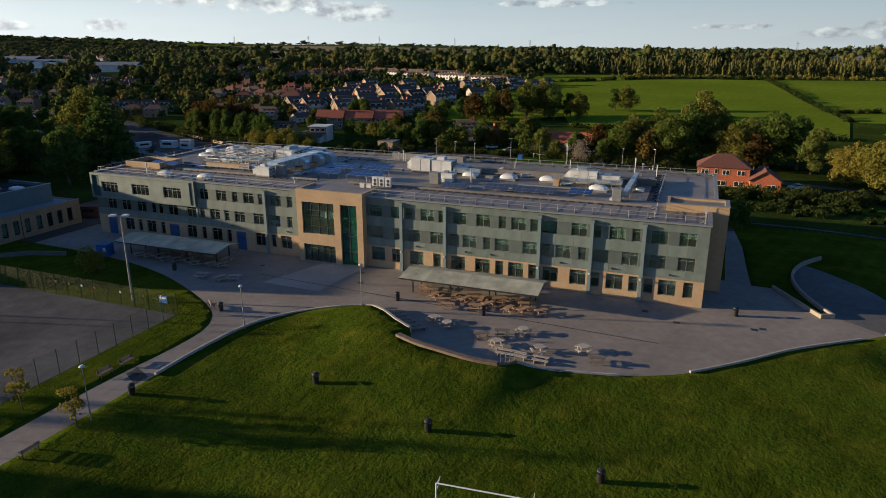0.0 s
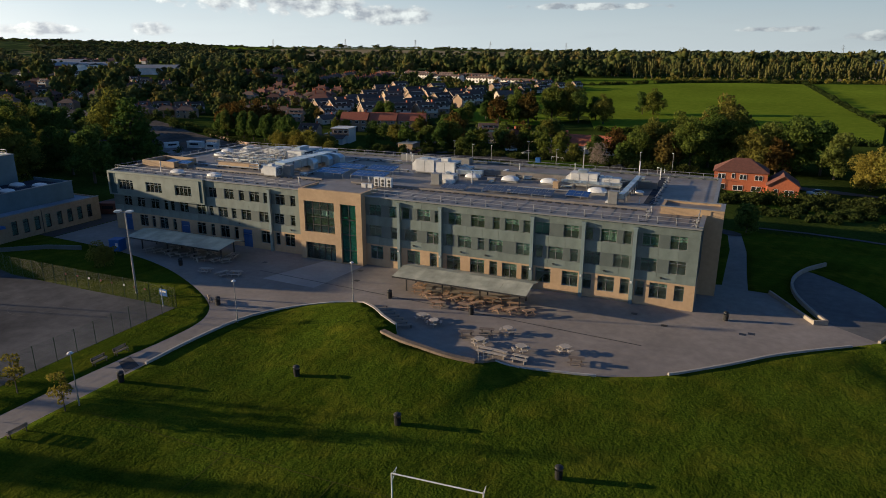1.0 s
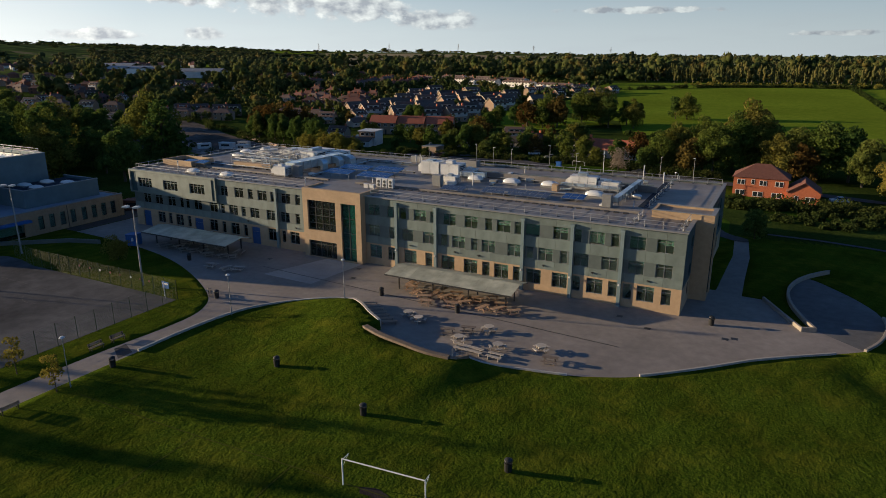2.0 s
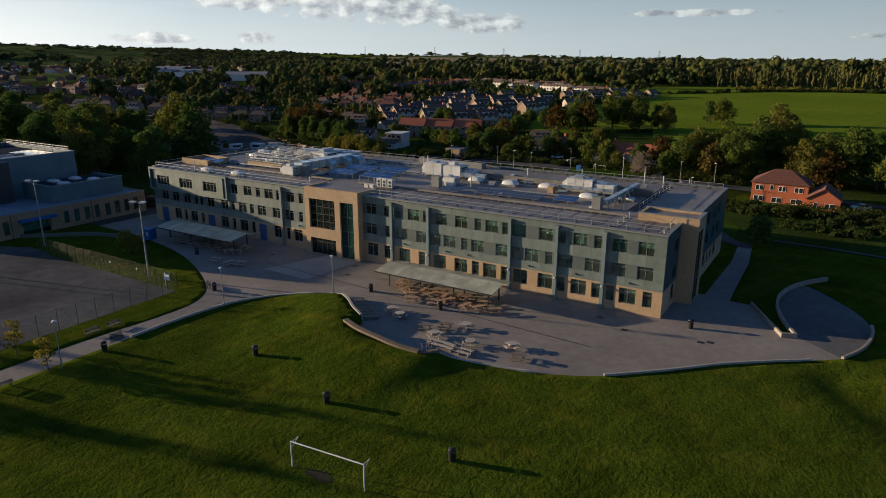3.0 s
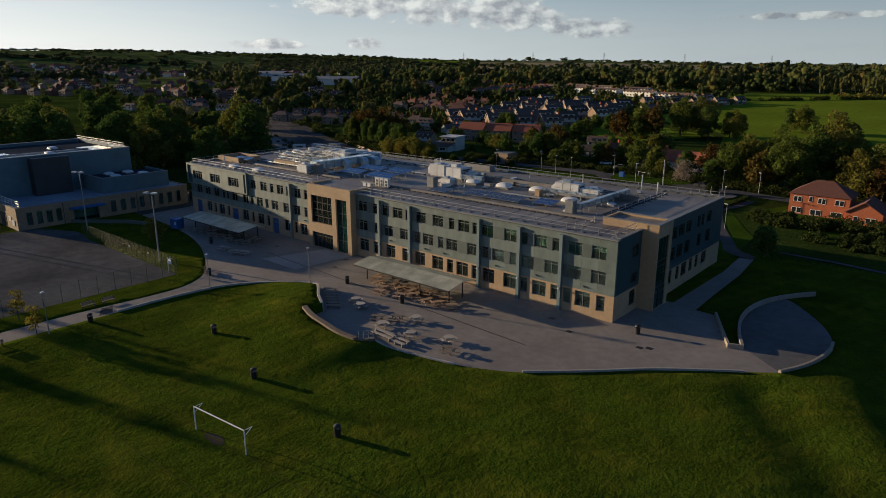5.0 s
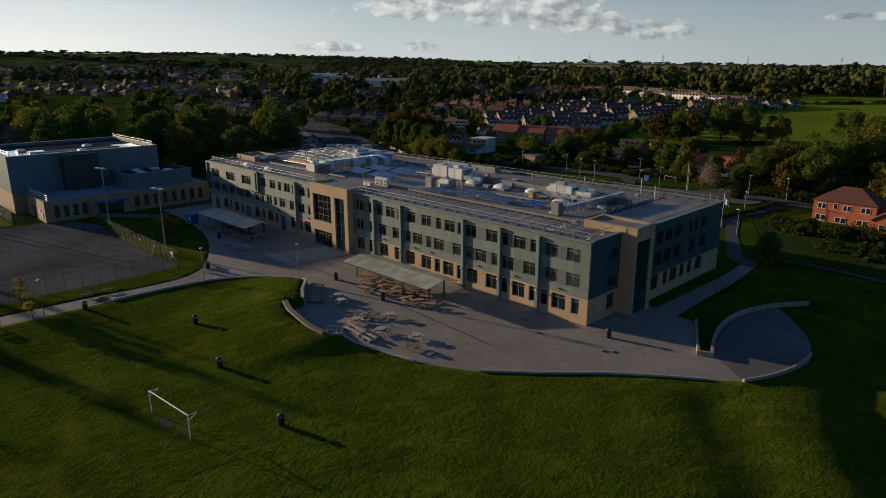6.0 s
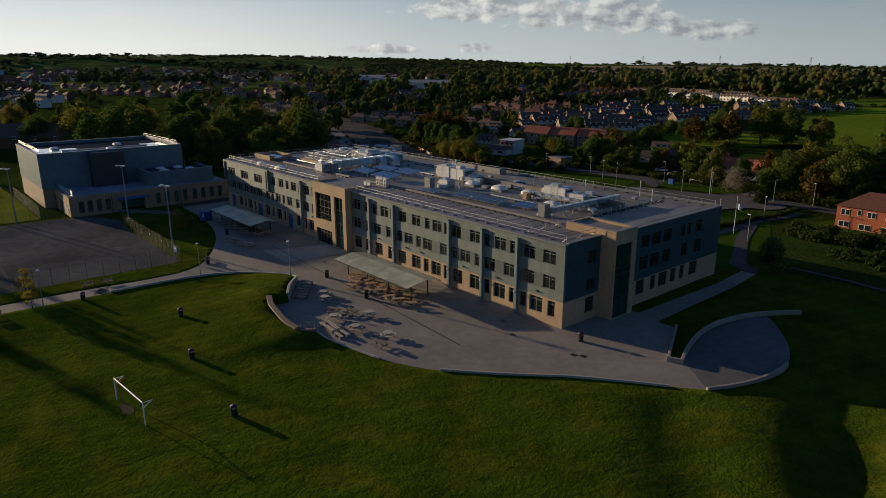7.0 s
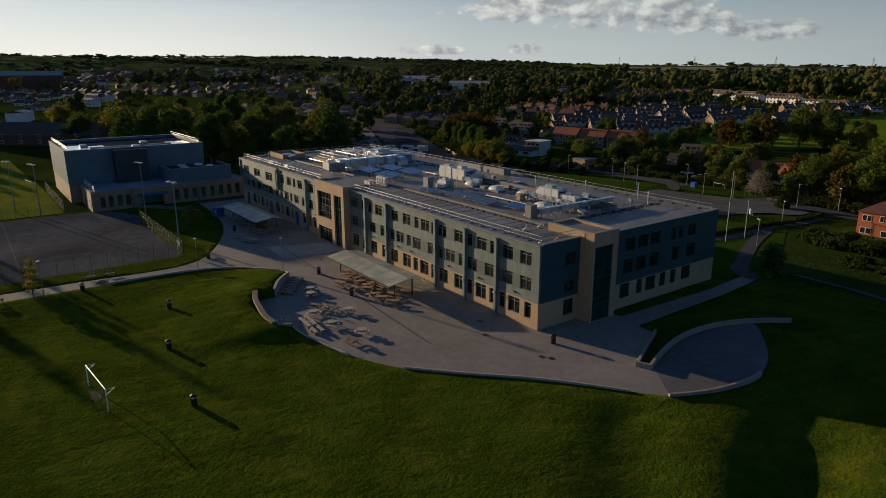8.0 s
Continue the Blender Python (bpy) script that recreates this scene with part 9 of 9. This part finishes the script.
for x, y, h in ((-60, 122, 6.5), (-68, 108, 6.5), (-100, 112, 6.0), (-40, 114, 6.2), (-48, 112, 6.0), (-84, 116, 6.2), (-23.3, 115.6, 6), (-6.6, 65.7, 5.4), (-15.7, 93.2, 5.5), (-14.1, 117.7, 6), (-76, 112, 6)):
    street_lamp(x, y, h)
for x, y, h in ((-12.1, 63.9, 8.2), (-11.8, 70.4, 8.2), (-39.4, 111.9, 8.0)):
    tagged(part("flag_pole", tubes(((x, y, height(x, y) - 0.3), (x, y, height(x, y) + h), 0.07, 0.05), n=8), M_upvc), "tall white flag pole", "pole", "flag poles")
bm = bmesh.new()
rows = [[bm.verts.new((-11.72 + 0.13 * i, 70.4 + 0.08 * math.sin(i * 1.1), 4.6 + 0.3 * j - 0.07 * i)) for j in range(5)] for i in range(9)]
for p, q in zip(rows, rows[1:]):
    for j in range(4):
        bm.faces.new((p[j], q[j], q[j + 1], p[j + 1]))
tagged(part("flag", bm, M_upvc), "small limp white and red flag", "flag")
tagged(part("blue_box", bevelled(boxes((-56.8, -55.2, 119, 120.3, height(-56, 119) - 0.2, height(-56, 119) + 1.8)), 0.04), M_blue_box), "bright blue roadside grit box", "box")

# rubble yard: portable cabins, a green skip and parked vans
def cabin(x, y, L, D, H, turn, m, label, category):
    c = thing(category.replace(" ", "_"), pose(x, y, height(x, y) + 0.05, 0, 0, turn), label, category)
    part("body", bevelled(boxes((-L / 2, L / 2, -D / 2, D / 2, 0.1, H)), 0.06), m, c)
    part("roof", boxes((-L / 2 - 0.06, L / 2 + 0.06, -D / 2 - 0.06, D / 2 + 0.06, H, H + 0.1)), m, c)
    for s in (-1, 1):
        part("base", boxes((s * L * 0.35 - 0.3, s * L * 0.35 + 0.3, -D / 2 + 0.1, D / 2 - 0.1, -0.1, 0.1)), M_dark, c)
    part("window", boxes((-L * 0.3, L * 0.3, -D / 2 - 0.03, -D / 2 + 0.01, H * 0.5, H * 0.8)), M_pane, c)


for x, y, sx, sy, h in ((-140, 92, 9, 5, 1.6), (-158, 97, 6, 4, 1.1), (-171, 92, 5, 3, 0.8), (-215, 118, 8, 4, 1.2), (-238, 130, 10, 4, 1.0), (-190, 84, 7, 3, 0.9), (-262, 112, 9, 4, 1.1)):
    bm = bmesh.new()
    bmesh.ops.create_grid(bm, x_segments=26, y_segments=20, size=1.0)
    for v in bm.verts:
        d2 = v.co.x ** 2 + v.co.y ** 2
        lump = noise.noise((x + v.co.x * 5, v.co.y * 4, 1.7)) + 0.5 * noise.noise((x + v.co.x * 14, v.co.y * 11, 4.2))
        v.co = Vector((v.co.x * sx, v.co.y * sy, h * max(0.0, 1 - d2) * (1 + 0.6 * lump) + 0.12 * lump - 0.15))
    bm.transform(pose(x, y, height(x, y) + 0.3, 0, 0, 20 + x % 30))
    tagged(part("earth_mound", bm, M_earth), "low mound of grey earth in the yard", "mound", "earth mounds in the yard")
low_fence = thing("timber_fence", pose(-180, 117.8, height(-180, 117.8), 0, 0, -25.6), "pale timber fence along the yard edge", "fence")
for k in range(24):
    part("fence_panel", boxes((-26 + 2.2 * k, -26 + 2.2 * k + 2.05, -0.03, 0.03, 0.1, 1.1 + 0.1 * (k % 3))), M_wood, low_fence)
    part("post", boxes((-26.1 + 2.2 * k, -25.98 + 2.2 * k, -0.06, 0.06, -0.4, 1.3)), M_wood, low_fence)

M_green_paint = surface("green_skip_paint", (0.03, 0.22, 0.05), (0.04, 0.28, 0.07), 1.0, 0.6)
for r in ((-183, 100, 6, 2.5, 2.5, 10, M_white, "white portable cabin in the yard", "site cabin"), (-175, 100, 4.5, 2.3, 2.3, 5, M_white, "white portable cabin in the yard", "site cabin"), (-180, 106, 4.5, 2.3, 2.4, 12, M_render, "pale portable cabin in the yard", "site cabin"), (-134, 76, 6, 2.4, 2.4, 20, M_green_paint, "green steel skip in the yard", "skip"), (-138, 79, 5, 2.2, 2.2, 12, M_green_paint, "green steel skip in the yard", "skip"), (-160, 90, 5, 2, 2.1, 30, M_white, "white van parked in the yard", "van"), (-191, 96, 5, 2, 2.1, 60, M_white, "white van parked in the yard", "van"), (-118, 8, 4, 2.4, 2.3, 20, M_tile_red, "orange-red steel storage container", "container")):
    cabin(*r)
# long brick schoolhouse behind the sports hall
lw = house("long_brick_building", 64.0, 13.0, 4.2, 5.0, M_dull_brick, M_tile_slate, False, "long low dark brick building with a steep slate roof", 8, chimneys=0)
lw.matrix_basis = pose(-271, -22, height(-271, -22), 0, 0, 53)


# parked cars
def car(x, y, turn, paint, label):
    c = thing("car", pose(x, y, height(x, y) + 0.25, 0, 0, turn), label, "car", "parked cars")
    bm = bmesh.new()
    low = [(-2.1, 0.3), (-2.15, 0.75), (-1.9, 0.92), (-0.9, 0.98), (1.5, 0.98), (2.05, 0.85), (2.1, 0.3)]
    top = [(-1.0, 0.98), (-0.3, 1.42), (0.9, 1.45), (1.7, 0.98)]
    for name, line, w, m in (("body", low, 0.86, paint), ("cabin", top, 0.7, M_pane)):
        bm = bmesh.new()
        rows = [[bm.verts.new((px, s * w, pz)) for px, pz in line] for s in (-1, 1)]
        bm.faces.new(rows[0]), bm.faces.new(rows[1][::-1])
        for i in range(len(line)):
            j = (i + 1) % len(line)
            bm.faces.new((rows[0][j], rows[0][i], rows[1][i], rows[1][j]))
        bmesh.ops.recalc_face_normals(bm, faces=bm.faces[:])
        part(name, bm if name == "cabin" else bevelled(bm, 0.05), m, c)
    part("roof", bevelled(boxes((-0.3, 0.9, -0.68, 0.68, 1.43, 1.48)), 0.02), paint, c)
    for sx in (-1.3, 1.3):
        for sy in (-1, 1):
            part("wheel", tubes(((sx, sy * 0.68, 0.32), (sx, sy * 0.88, 0.32), 0.32), n=14), M_black, c)


for x, y, turn, m, lab in ((22.5, 99.0, 20, M_white, "white car parked beside the brick house"), (-64.0, 134.5, 40, M_cap, "silver car parked on a drive"), (-72.0, 140.0, 30, M_white, "white car parked on a drive"), (-92.0, 150.0, 70, M_blue_box, "blue car parked beside a house"), (-100.0, 120.5, 5, M_tile_red, "red car parked on the street"), (-30.0, 117.5, -8, M_dark, "dark car parked on the street")):
    car(x, y, turn, m, lab)

# pylons on the skyline
def pylon(x, y, h):
    p = thing("pylon", pose(x, y, height(x, y) - 1), "distant steel lattice pylon on the skyline", "pylon", "far pylons")
    for sx in (-1, 1):
        for sy in (-1, 1):
            part("leg", tubes(((sx * 3, sy * 3, 0), (sx * 0.5, sy * 0.5, h), 0.35, 0.25), n=4), M_galv, p)
    for k in range(3):
        z = h * (0.68 + 0.13 * k)
        part("arm", boxes((-6 + k, 6 - k, -0.3, 0.3, z, z + 0.5)), M_galv, p)


for az, d in ((14, 2500), (20.5, 2550), (27, 2600), (33, 2600), (39, 2650), (-7, 2300)):
    pylon(-20 - d * math.sin(radians(az)), 20 + d * math.cos(radians(az)), 34)
